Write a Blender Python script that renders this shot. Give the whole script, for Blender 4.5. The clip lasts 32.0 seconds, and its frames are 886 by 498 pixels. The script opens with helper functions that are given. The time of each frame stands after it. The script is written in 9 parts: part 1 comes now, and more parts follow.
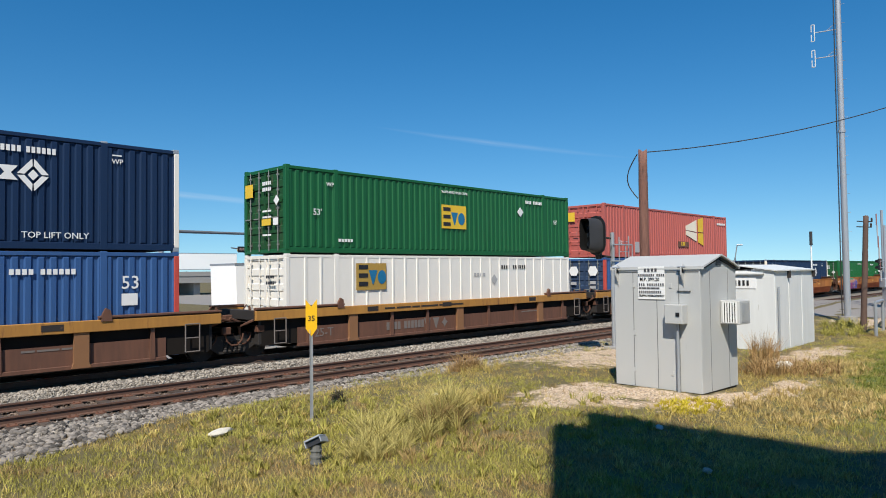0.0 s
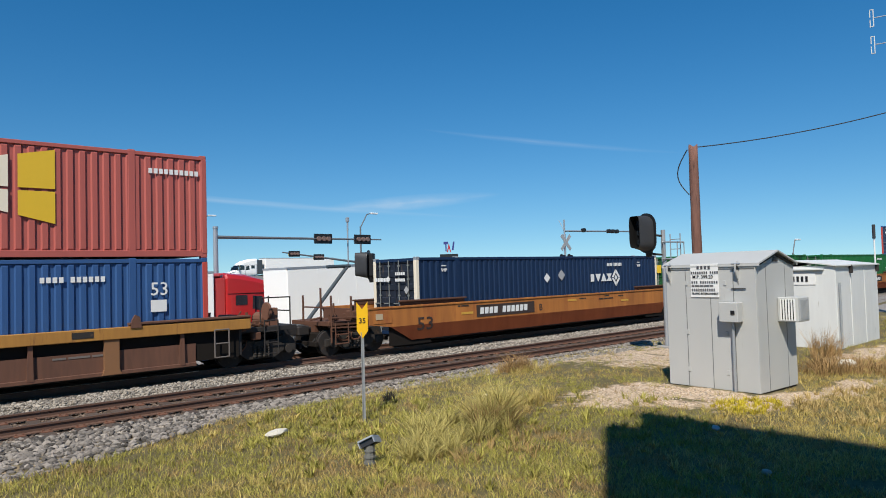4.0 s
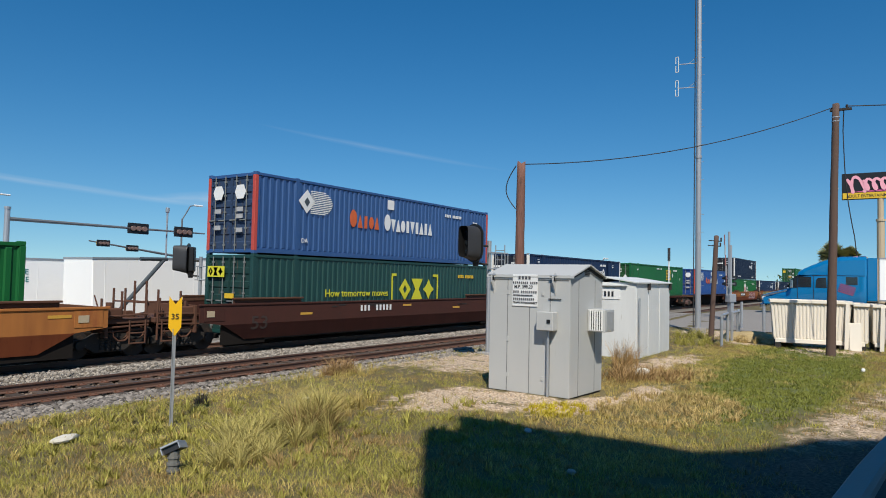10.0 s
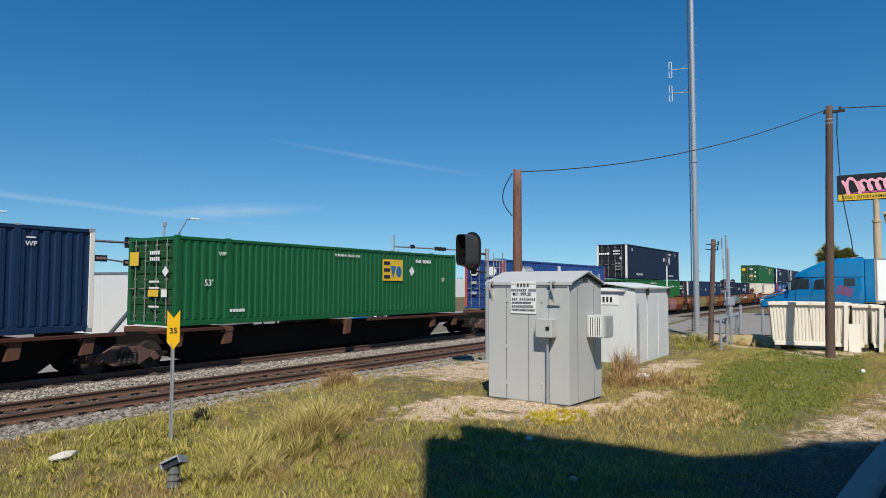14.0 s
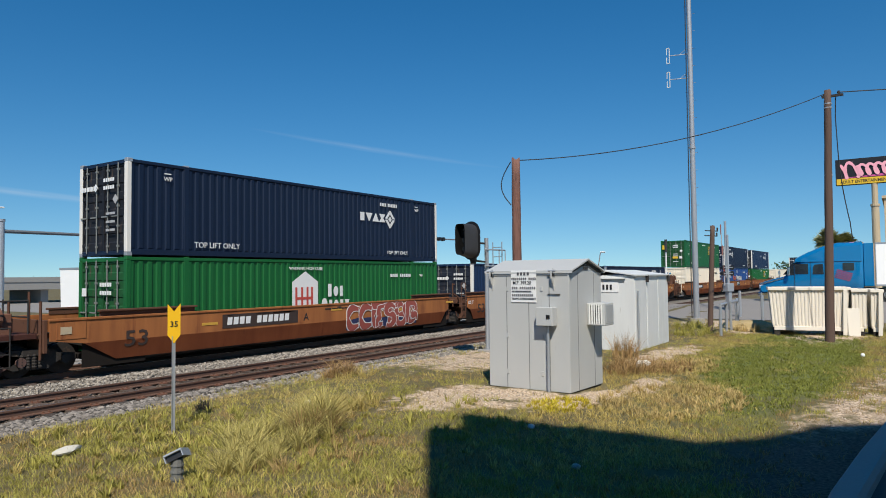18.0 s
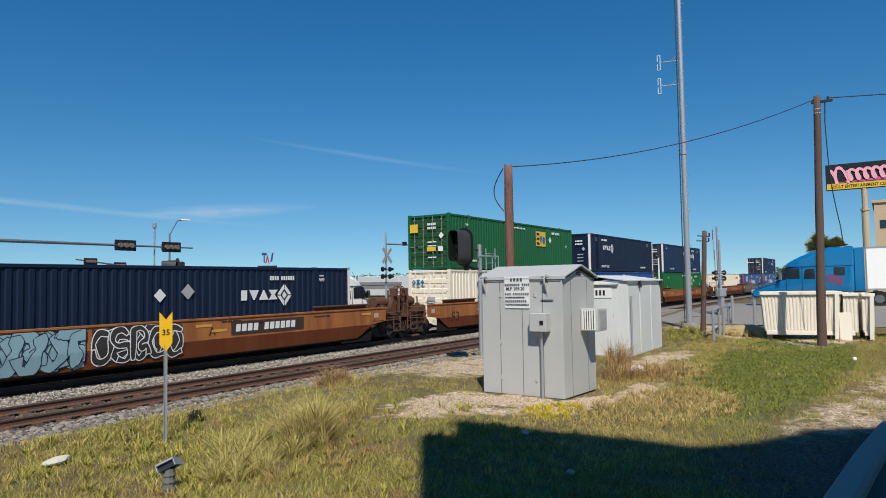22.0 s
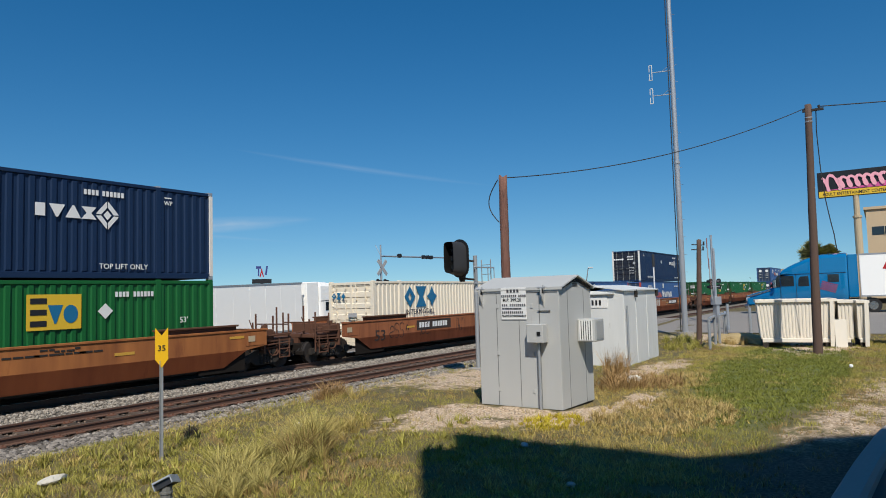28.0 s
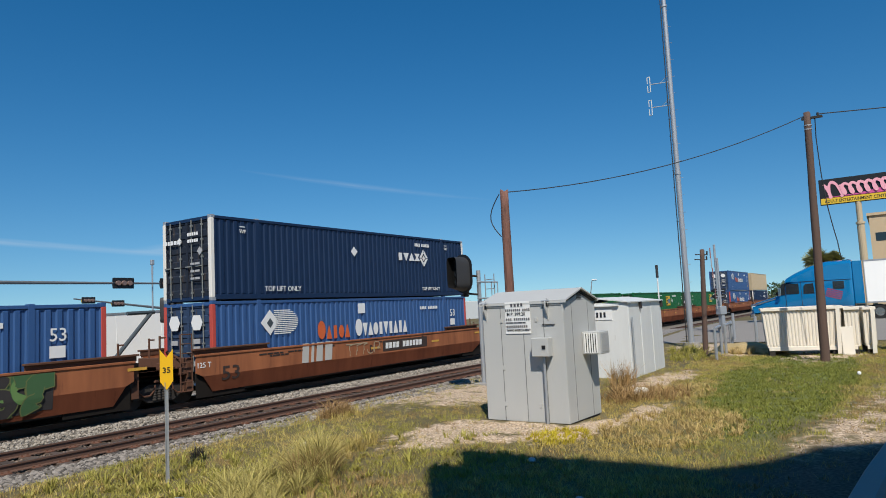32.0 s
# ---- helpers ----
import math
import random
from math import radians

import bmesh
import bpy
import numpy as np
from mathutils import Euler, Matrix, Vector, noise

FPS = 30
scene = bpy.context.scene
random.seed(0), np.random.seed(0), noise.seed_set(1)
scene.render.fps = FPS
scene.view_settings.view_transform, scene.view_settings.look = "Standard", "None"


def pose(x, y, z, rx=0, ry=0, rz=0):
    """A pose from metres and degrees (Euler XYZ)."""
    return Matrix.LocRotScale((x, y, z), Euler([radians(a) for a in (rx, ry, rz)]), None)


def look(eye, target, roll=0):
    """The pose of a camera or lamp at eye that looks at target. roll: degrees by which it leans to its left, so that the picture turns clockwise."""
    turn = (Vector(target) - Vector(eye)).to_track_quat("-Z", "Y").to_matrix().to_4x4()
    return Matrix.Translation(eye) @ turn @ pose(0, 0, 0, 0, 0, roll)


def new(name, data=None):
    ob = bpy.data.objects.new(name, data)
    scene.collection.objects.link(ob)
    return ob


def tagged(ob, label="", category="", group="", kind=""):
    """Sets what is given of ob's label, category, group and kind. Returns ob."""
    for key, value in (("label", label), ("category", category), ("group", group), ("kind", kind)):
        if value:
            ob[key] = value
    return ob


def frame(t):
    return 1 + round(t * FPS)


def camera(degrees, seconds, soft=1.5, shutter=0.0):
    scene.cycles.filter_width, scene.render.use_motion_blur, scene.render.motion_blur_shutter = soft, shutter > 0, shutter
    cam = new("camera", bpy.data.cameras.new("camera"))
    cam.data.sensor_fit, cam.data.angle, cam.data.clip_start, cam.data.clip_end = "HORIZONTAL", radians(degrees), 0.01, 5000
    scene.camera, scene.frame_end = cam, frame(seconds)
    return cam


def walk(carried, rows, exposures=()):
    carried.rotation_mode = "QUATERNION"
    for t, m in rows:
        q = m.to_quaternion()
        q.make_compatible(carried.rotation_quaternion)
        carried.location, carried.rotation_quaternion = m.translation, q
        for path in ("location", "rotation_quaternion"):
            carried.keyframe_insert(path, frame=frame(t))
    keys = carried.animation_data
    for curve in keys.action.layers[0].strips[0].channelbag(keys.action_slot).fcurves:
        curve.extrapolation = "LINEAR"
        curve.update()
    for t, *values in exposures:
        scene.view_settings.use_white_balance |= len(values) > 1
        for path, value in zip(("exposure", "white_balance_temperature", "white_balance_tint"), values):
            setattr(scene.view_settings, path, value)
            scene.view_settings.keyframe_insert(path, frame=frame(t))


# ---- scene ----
EXPOSURES = [(0.0, 0.2), (2.5, 0.1), (5.0, 0.03), (6.0, -0.03), (9.0, -0.06), (11.0, -0.02), (12.0, 0.05), (13.0, -0.02), (19.0, -0.02), (20.0, -0.08), (21.5, -0.08), (24.5, 0.04), (26.0, 0.1), (28.5, -0.2), (30.0, -0.22), (32.0, -0.08)]
cam = camera(66.12, 32.0, soft=0.95)
PATH = [
    (0, (-0.096, -0.087, 2.601), (7.069, 6.881, 2.936), -0.69),
    (0.5, (-0.090, -0.075, 2.592), (7.038, 6.930, 2.944), -0.66),
    (1, (-0.097, -0.075, 2.587), (7.007, 6.953, 2.964), -0.53),
    (1.5, (-0.092, -0.086, 2.588), (7.009, 6.945, 2.977), -1.00),
    (2, (-0.095, -0.093, 2.590), (6.927, 7.014, 3.022), -1.11),
    (2.5, (-0.096, -0.098, 2.598), (6.897, 7.041, 2.949), -1.66),
    (4.5, (-0.150, -0.125, 2.608), (6.465, 7.365, 2.989), -1.53),
    (5, (-0.141, -0.091, 2.586), (6.798, 7.099, 3.004), -1.03),
    (5.5, (-0.077, -0.062, 2.571), (7.474, 6.486, 2.906), -0.11),
    (6, (-0.012, -0.017, 2.562), (8.070, 5.867, 2.801), 0.89),
    (6.5, (0.013, 0.004, 2.549), (8.314, 5.578, 2.711), 1.68),
    (7, (0.018, 0.004, 2.553), (8.269, 5.651, 2.699), 1.20),
    (7.5, (0.015, 0.009, 2.551), (8.291, 5.611, 2.899), 2.31),
    (8, (0.012, 0.007, 2.544), (8.288, 5.602, 2.988), 1.99),
    (8.5, (0.011, 0.014, 2.548), (8.282, 5.614, 3.021), 1.72),
    (9, (0.010, 0.009, 2.547), (8.289, 5.595, 3.058), 1.81),
    (9.5, (0.013, 0.007, 2.541), (8.308, 5.575, 2.978), 1.31),
    (10, (0.013, 0.001, 2.543), (8.289, 5.598, 2.967), 1.23),
    (10.5, (0.015, 0.009, 2.539), (8.296, 5.599, 2.984), 1.18),
    (11, (0.015, 0.005, 2.545), (8.289, 5.605, 2.969), 1.27),
    (11.5, (0.006, 0.003, 2.541), (8.263, 5.630, 2.940), 1.13),
    (12, (0.004, 0.002, 2.545), (8.272, 5.607, 3.018), 0.86),
    (12.5, (0.011, 0.002, 2.544), (8.290, 5.585, 3.087), 0.94),
    (13, (0.013, 0.003, 2.556), (8.320, 5.540, 3.138), 0.72),
    (13.5, (0.016, -0.003, 2.548), (8.289, 5.588, 3.082), -0.30),
    (14, (0.013, -0.004, 2.545), (8.302, 5.564, 3.097), 0.16),
    (14.5, (0.015, -0.001, 2.542), (8.324, 5.535, 3.101), -0.04),
    (16.5, (0.010, 0.016, 2.538), (8.289, 5.599, 3.074), 0.37),
    (17, (0.022, 0.025, 2.542), (8.340, 5.558, 2.991), 0.36),
    (17.5, (0.025, 0.017, 2.543), (8.335, 5.568, 2.897), -0.84),
    (18, (0.021, 0.020, 2.543), (8.325, 5.578, 2.948), -0.62),
    (18.5, (0.025, 0.028, 2.539), (8.323, 5.591, 2.986), 0.66),
    (19, (0.024, 0.036, 2.541), (8.402, 5.464, 3.139), 0.96),
    (19.5, (0.031, 0.025, 2.535), (8.401, 5.456, 3.210), 0.12),
    (20, (0.030, 0.019, 2.537), (8.410, 5.426, 3.276), -0.23),
    (20.5, (0.025, 0.024, 2.542), (8.392, 5.455, 3.249), -0.36),
    (21, (0.027, 0.025, 2.537), (8.401, 5.449, 3.205), -0.52),
    (21.5, (0.031, 0.019, 2.536), (8.402, 5.457, 3.130), -0.61),
    (22, (0.027, 0.022, 2.537), (8.383, 5.492, 3.039), -0.95),
    (22.5, (0.016, 0.011, 2.546), (8.305, 5.590, 2.948), -2.75),
    (23, (0.022, 0.009, 2.544), (8.312, 5.592, 2.865), -3.35),
    (23.5, (0.039, 0.015, 2.546), (8.362, 5.555, 2.750), -2.43),
    (24, (0.040, 0.013, 2.542), (8.415, 5.465, 2.900), -2.77),
    (24.5, (0.046, 0.012, 2.542), (8.490, 5.352, 2.986), -1.76),
    (25, (0.050, 0.009, 2.539), (8.536, 5.282, 2.959), -3.43),
    (25.5, (0.050, 0.004, 2.543), (8.543, 5.258, 3.053), -4.36),
    (26, (0.053, 0.011, 2.550), (8.550, 5.254, 3.103), -2.74),
    (26.5, (0.029, 0.014, 2.544), (8.426, 5.400, 3.237), -2.43),
    (28.5, (0.014, 0.066, 2.554), (8.392, 5.485, 3.231), -1.31),
    (29, (0.001, 0.063, 2.555), (8.326, 5.550, 3.317), -1.21),
    (29.5, (0.011, 0.069, 2.563), (8.337, 5.549, 3.368), -2.10),
    (30, (0.009, 0.060, 2.562), (8.386, 5.440, 3.497), -2.63),
    (30.5, (0.009, 0.052, 2.566), (8.403, 5.416, 3.435), -3.10),
    (31, (0.013, 0.055, 2.561), (8.386, 5.449, 3.445), -3.16),
    (31.5, (0.017, 0.057, 2.560), (8.396, 5.440, 3.465), -2.84),
    (32, (0.014, 0.041, 2.555), (8.372, 5.457, 3.449), -2.88),
]
walk(cam, [(t, look(eye, target, roll)) for t, eye, target, roll in PATH], EXPOSURES)

# ---- sky, sun ----
SUN_DIR = Vector((0.538, 0.377, -0.754))      # the way the light travels
world = bpy.data.worlds.new("sky")
scene.world = world
world.use_nodes = True
wn = world.node_tree.nodes
sky = wn.new("ShaderNodeTexSky")
sky.sky_type = "NISHITA"
sky.sun_disc = False
sky.sun_elevation = radians(49)
sky.sun_rotation = radians(235)
sky.air_density, sky.dust_density, sky.ozone_density = 1.0, 0.0, 4.5
hue = wn.new("ShaderNodeHueSaturation")
hue.inputs["Saturation"].default_value = 1.335
world.node_tree.links.new(sky.outputs[0], hue.inputs["Color"])
tint = wn.new("ShaderNodeMix")
tint.data_type, tint.blend_type = "RGBA", "MULTIPLY"
tint.inputs[0].default_value, tint.inputs[7].default_value = 1.0, (0.97, 1.0, 0.95, 1)
dome, lift = wn.new("ShaderNodeTexCoord"), wn.new("ShaderNodeMapping")
lift.inputs["Location"].default_value, lift.inputs["Scale"].default_value = (0, 0, 0.066), (1, 1, 0.88)
world.node_tree.links.new(dome.outputs["Generated"], lift.inputs[0])
world.node_tree.links.new(lift.outputs[0], sky.inputs[0])
world.node_tree.links.new(hue.outputs[0], tint.inputs[6])
world.node_tree.links.new(tint.outputs[2], wn["Background"].inputs[0])
wn["Background"].inputs[1].default_value = 0.1055
sun = new("sun", bpy.data.lights.new("sun", "SUN"))
sun.data.energy, sun.data.angle, sun.data.color = 5.0, radians(0.53), (1.0, 0.94, 0.84)
sun.rotation_mode = "QUATERNION"
sun.rotation_quaternion = SUN_DIR.to_track_quat("-Z", "Y")


# ---- materials ----
def mat(name, col, rough=0.6, metal=0.0, grain=0.0, scale=8.0, bump=0.0, col2=None, wear=0.0, wear_col=(0.12, 0.06, 0.03),
        rand=0.0, wscale=1.3, spec=0.5, coat=0.0, island=False, streak=False):
    """A surface with colour variation at two scales, spots of wear, random tint from piece to piece and fine relief."""
    m = bpy.data.materials.new(name)
    m.use_nodes = True
    nt = m.node_tree
    N, L = nt.nodes, nt.links
    b = N["Principled BSDF"]
    b.inputs["Roughness"].default_value = rough
    b.inputs["Metallic"].default_value = metal
    b.inputs["Specular IOR Level"].default_value = spec
    b.inputs["Coat Weight"].default_value = coat
    tc = N.new("ShaderNodeTexCoord")
    mp = N.new("ShaderNodeMapping")
    L.new(tc.outputs["Object"], mp.inputs[0])
    if streak:
        mp.inputs["Scale"].default_value = (1, 1, 0.15)
    n1 = N.new("ShaderNodeTexNoise")
    n1.inputs["Scale"].default_value, n1.inputs["Detail"].default_value = scale, 6
    L.new(mp.outputs[0], n1.inputs[0])
    n2 = N.new("ShaderNodeTexNoise")
    n2.inputs["Scale"].default_value, n2.inputs["Detail"].default_value = wscale, 8
    L.new(mp.outputs[0], n2.inputs[0])
    mix = N.new("ShaderNodeMix")
    mix.data_type = "RGBA"
    c2 = col2 or tuple(c * 0.72 for c in col)
    mix.inputs[6].default_value, mix.inputs[7].default_value = (*c2, 1), (*col, 1)
    r1 = N.new("ShaderNodeMapRange")
    r1.inputs[1].default_value, r1.inputs[2].default_value = 0.5 - 0.2, 0.5 + 0.2
    r1.inputs[3].default_value, r1.inputs[4].default_value = 1 - max(grain, 0.15), 1.0
    add = N.new("ShaderNodeMath")
    add.operation = "MULTIPLY_ADD"
    add.inputs[1].default_value, add.inputs[2].default_value = 0.5, 0.0
    L.new(n1.outputs[0], add.inputs[0])
    half = N.new("ShaderNodeMath")
    half.operation = "MULTIPLY_ADD"
    half.inputs[1].default_value = 0.5
    L.new(n2.outputs[0], half.inputs[0])
    L.new(add.outputs[0], half.inputs[2])
    L.new(half.outputs[0], r1.inputs[0])
    L.new(r1.outputs[0], mix.inputs[0])
    out = mix.outputs[2]
    if wear:
        w = N.new("ShaderNodeMix")
        w.data_type = "RGBA"
        w.inputs[7].default_value = (*wear_col, 1)
        rr = N.new("ShaderNodeMapRange")
        rr.inputs[1].default_value, rr.inputs[2].default_value = 0.72 - 0.28 * wear, 0.80 - 0.22 * wear
        n3 = N.new("ShaderNodeTexNoise")
        n3.inputs["Scale"].default_value, n3.inputs["Detail"].default_value = wscale * 2.7, 10
        n3.inputs["Roughness"].default_value = 0.68
        L.new(mp.outputs[0], n3.inputs[0])
        L.new(n3.outputs[0], rr.inputs[0])
        L.new(rr.outputs[0], w.inputs[0])
        L.new(out, w.inputs[6])
        out = w.outputs[2]
    if rand:
        h = N.new("ShaderNodeHueSaturation")
        info = N.new("ShaderNodeNewGeometry" if island else "ShaderNodeObjectInfo")
        rv = N.new("ShaderNodeMapRange")
        rv.inputs[3].default_value, rv.inputs[4].default_value = 1 - rand, 1 + rand
        L.new(info.outputs["Random Per Island" if island else "Random"], rv.inputs[0])
        L.new(rv.outputs[0], h.inputs["Value"])
        L.new(out, h.inputs["Color"])
        out = h.outputs[0]
    L.new(out, b.inputs["Base Color"])
    if bump:
        bp = N.new("ShaderNodeBump")
        bp.inputs["Strength"].default_value, bp.inputs["Distance"].default_value = bump, 0.02
        L.new(n1.outputs[0], bp.inputs["Height"])
        L.new(bp.outputs[0], b.inputs["Normal"])
    return m


def glow(name, col, strength):
    m = bpy.data.materials.new(name)
    m.use_nodes = True
    b = m.node_tree.nodes["Principled BSDF"]
    b.inputs["Base Color"].default_value = (*col, 1)
    b.inputs["Emission Color"].default_value = (*col, 1)
    b.inputs["Emission Strength"].default_value = strength
    return m


RUST = (0.13, 0.055, 0.03)
DIRT = (0.16, 0.12, 0.08)
M = {
    "navy": mat("navy paint", (0.010, 0.028, 0.074), 0.5, spec=0.22, wear=0.16, wear_col=(0.035, 0.05, 0.085), streak=True),
    "black_navy": mat("black blue paint", (0.008, 0.018, 0.044), 0.5, spec=0.22, wear=0.14, wear_col=(0.03, 0.038, 0.058), streak=True),
    "blue": mat("faded blue paint", (0.03, 0.09, 0.24), 0.5, wear=0.25, wear_col=(0.09, 0.12, 0.2), streak=True),
    "bright_blue": mat("bright blue paint", (0.011, 0.06, 0.235), 0.45, wear=0.25, wear_col=(0.05, 0.085, 0.18), streak=True),
    "green": mat("green paint", (0.009, 0.105, 0.036), 0.5, spec=0.3, wear=0.16, wear_col=(0.03, 0.08, 0.03), streak=True),
    "bright_green": mat("bright green paint", (0.008, 0.115, 0.028), 0.5, spec=0.3, wear=0.12, wear_col=(0.03, 0.09, 0.03), streak=True),
    "teal": mat("dark teal paint", (0.010, 0.055, 0.05), 0.5, wear=0.2, wear_col=(0.05, 0.07, 0.06), streak=True),
    "coral": mat("faded red paint", (0.43, 0.105, 0.085), 0.55, wear=0.35, wear_col=(0.33, 0.16, 0.13), streak=True),
    "white_box": mat("white container paint", (0.78, 0.75, 0.685), 0.45, wear=0.18, wear_col=(0.5, 0.47, 0.42), streak=True),
    "cream": mat("cream container paint", (0.82, 0.735, 0.585), 0.5, wear=0.18, wear_col=(0.56, 0.46, 0.34), streak=True),
    "tan": mat("tan paint", (0.5, 0.4, 0.26), 0.5, wear=0.15),
    "wellcar": mat("weathered orange car paint", (0.53, 0.205, 0.05), 0.7, wear=0.6, wear_col=(0.32, 0.105, 0.036), streak=True, wscale=0.7, col2=(0.25, 0.093, 0.032), grain=0.9, scale=3, spec=0.2),
    "wellcar_mid": mat("rusty orange car paint", (0.46, 0.175, 0.055), 0.72, wear=0.55, wear_col=(0.22, 0.075, 0.03), streak=True, wscale=0.9, col2=(0.19, 0.066, 0.028), grain=0.9, scale=3, spec=0.2),
    "wellcar_brown": mat("rust brown car paint", (0.43, 0.155, 0.066), 0.72, wear=0.42, wear_col=(0.17, 0.062, 0.032), streak=True, wscale=0.9, col2=(0.17, 0.062, 0.031), grain=0.9, scale=3, spec=0.2),
    "oldcar": mat("old yellow car paint", (0.46, 0.225, 0.045), 0.6, wear=0.5, wear_col=(0.2, 0.085, 0.03), streak=True, grain=0.7, col2=(0.27, 0.12, 0.03), wscale=1.8),
    "dim_grey": mat("dull grey stencil", (0.17, 0.145, 0.13), 0.7, wear=0.3, wear_col=(0.09, 0.06, 0.05), wscale=8),
    "old_gold": mat("old gold sheet", (0.4, 0.25, 0.05), 0.55, wear=0.2, wear_col=(0.25, 0.15, 0.05)),
    "oldpost": mat("rusty orange brown post", (0.24, 0.115, 0.05), 0.75, wear=0.45, wear_col=(0.14, 0.065, 0.04)),
    "oldpanel": mat("rusty brown panel", (0.165, 0.073, 0.043), 0.75, wear=0.4, wear_col=(0.2, 0.12, 0.085), grain=0.7, col2=(0.065, 0.032, 0.023), streak=True),
    "feccar": mat("oxide red car paint", (0.075, 0.027, 0.02), 0.75, wear=0.5, wear_col=(0.05, 0.025, 0.02), col2=(0.055, 0.024, 0.018), grain=0.8, spec=0.2),
    "end_rust": mat("dark rusty end frame", (0.115, 0.055, 0.035), 0.8, wear=0.45, wear_col=(0.05, 0.03, 0.022), bump=0.2, wscale=2.5, spec=0.2),
    # near black for dirty steel and for shade painted under the cars
    "grime_shade": mat("black underframe dirt and shade", (0.018, 0.015, 0.013), 0.9, spec=0.1),
    "bogie": mat("dusty bogie steel", (0.03, 0.025, 0.021), 0.85, wear=0.4, wear_col=(0.12, 0.09, 0.065), bump=0.2, wscale=4),
    "bogie_red": mat("rust brown bogie steel", (0.11, 0.06, 0.048), 0.85, wear=0.4, wear_col=(0.05, 0.032, 0.027), bump=0.2, wscale=4),
    "steel_dark": mat("grimy dark steel", (0.024, 0.02, 0.018), 0.75, wear=0.4, wear_col=(0.09, 0.05, 0.03), bump=0.2),
    "rust": mat("rusty steel", (0.17, 0.075, 0.045), 0.8, wear=0.3, bump=0.3, scale=30),
    "rail": mat("rusty rail steel", (0.12, 0.065, 0.045), 0.7, wear=0.2, scale=25),
    "rail_top": mat("worn rail head", (0.32, 0.27, 0.23), 0.35, 0.8),
    "tie": mat("weathered timber tie", (0.09, 0.0638, 0.0488), 0.9, grain=0.6, scale=14, bump=0.5, rand=0.3, wear=0.2, wear_col=(0.15, 0.12, 0.0975)),
    "letter_white": mat("white lettering", (0.78, 0.78, 0.76), 0.5, wear=0.2, wear_col=(0.4, 0.4, 0.42), wscale=6),
    "letter_black": mat("black lettering", (0.015, 0.015, 0.018), 0.5),
    "letter_orange": mat("orange lettering", (0.62, 0.12, 0.03), 0.5),
    "letter_yellow": mat("yellow lettering", (0.75, 0.48, 0.03), 0.5, wear=0.1),
    "letter_lemon": mat("lemon lettering", (0.66, 0.62, 0.03), 0.5),
    "letter_blue": mat("blue lettering", (0.008, 0.15, 0.31), 0.5),
    "post_red": mat("red corner post paint", (0.5, 0.07, 0.05), 0.5, wear=0.2),
    "decal_grey": mat("worn grey label", (0.4, 0.4, 0.4), 0.6, wear=0.3, wear_col=(0.2, 0.2, 0.2), wscale=9),
    "cabinet": mat("light grey enclosure paint", (0.475, 0.48, 0.465), 0.5, grain=0.3, scale=2.2, wear=0.22, wear_col=(0.4, 0.395, 0.375), col2=(0.41, 0.415, 0.405), streak=True, wscale=1.8),
    "shed": mat("white grey shed paint", (0.68, 0.695, 0.68), 0.55, grain=0.35, scale=6, wear=0.34, wear_col=(0.45, 0.44, 0.4), streak=True, wscale=2.4),
    "galv": mat("galvanised steel", (0.42, 0.44, 0.46), 0.45, 0.5, wear=0.15, wear_col=(0.3, 0.31, 0.32)),
    "sign_white": mat("white sign face", (0.8, 0.8, 0.78), 0.5),
    "black": mat("black enamel", (0.012, 0.012, 0.013), 0.45),
    "signal_black": mat("weathered black signal paint", (0.034, 0.035, 0.038), 0.6, wear=0.3, wear_col=(0.07, 0.067, 0.065), scale=12),
    "wood_pole": mat("creosoted pole wood", (0.235, 0.115, 0.083), 0.9, grain=0.9, scale=22, bump=1.0, streak=True, wear=0.5, wear_col=(0.085, 0.045, 0.036), col2=(0.11, 0.052, 0.04), wscale=5),
    "yellow": mat("yellow reflective sheet", (0.85, 0.48, 0.012), 0.45, grain=0.1),
    "concrete": mat("weathered concrete", (0.315, 0.3, 0.277), 0.9, grain=0.3, scale=20, bump=0.3, wear=0.15, wear_col=(0.225, 0.21, 0.188)),
    "asphalt": mat("worn asphalt", (0.255, 0.236, 0.214), 0.92, grain=0.3, scale=60, bump=0.3, wear=0.2, wear_col=(0.135, 0.128, 0.12), wscale=0.5),
    "drive": mat("dark drive asphalt", (0.075, 0.07, 0.066), 0.92, grain=0.3, scale=60, bump=0.3, wear=0.2, wear_col=(0.11, 0.105, 0.1), wscale=0.7),
    "beige": mat("pale bin paint", (0.8, 0.74, 0.63), 0.6, wear=0.15, wear_col=(0.45, 0.36, 0.26), streak=True),
    "truck_blue": mat("bright blue truck paint", (0.003, 0.205, 0.47), 0.22, 0.3, coat=1.0),
    "truck_white": mat("white truck paint", (0.95, 0.94, 0.9), 0.45, grain=0.05, col2=(0.88, 0.87, 0.83)),
    "truck_red": mat("red truck paint", (0.45, 0.02, 0.02), 0.3, coat=0.4),
    "truck_dark": mat("dark green car paint", (0.02, 0.03, 0.03), 0.3, coat=0.4),
    "glass": mat("dark glazing", (0.015, 0.02, 0.025), 0.08, spec=0.8),
    "chrome": mat("chrome", (0.7, 0.7, 0.7), 0.15, 1.0),
    "tyre": mat("tyre rubber", (0.02, 0.02, 0.02), 0.9),
    "stucco": mat("tan stucco wall", (0.55, 0.42, 0.27), 0.9, grain=0.15, scale=3, wear=0.08),
    "bark": mat("palm bark", (0.16, 0.11, 0.07), 0.95, bump=0.5, scale=20),
    "palm_leaf": mat("palm frond", (0.25, 0.25, 0.09), 0.6, rand=0.5, island=True),
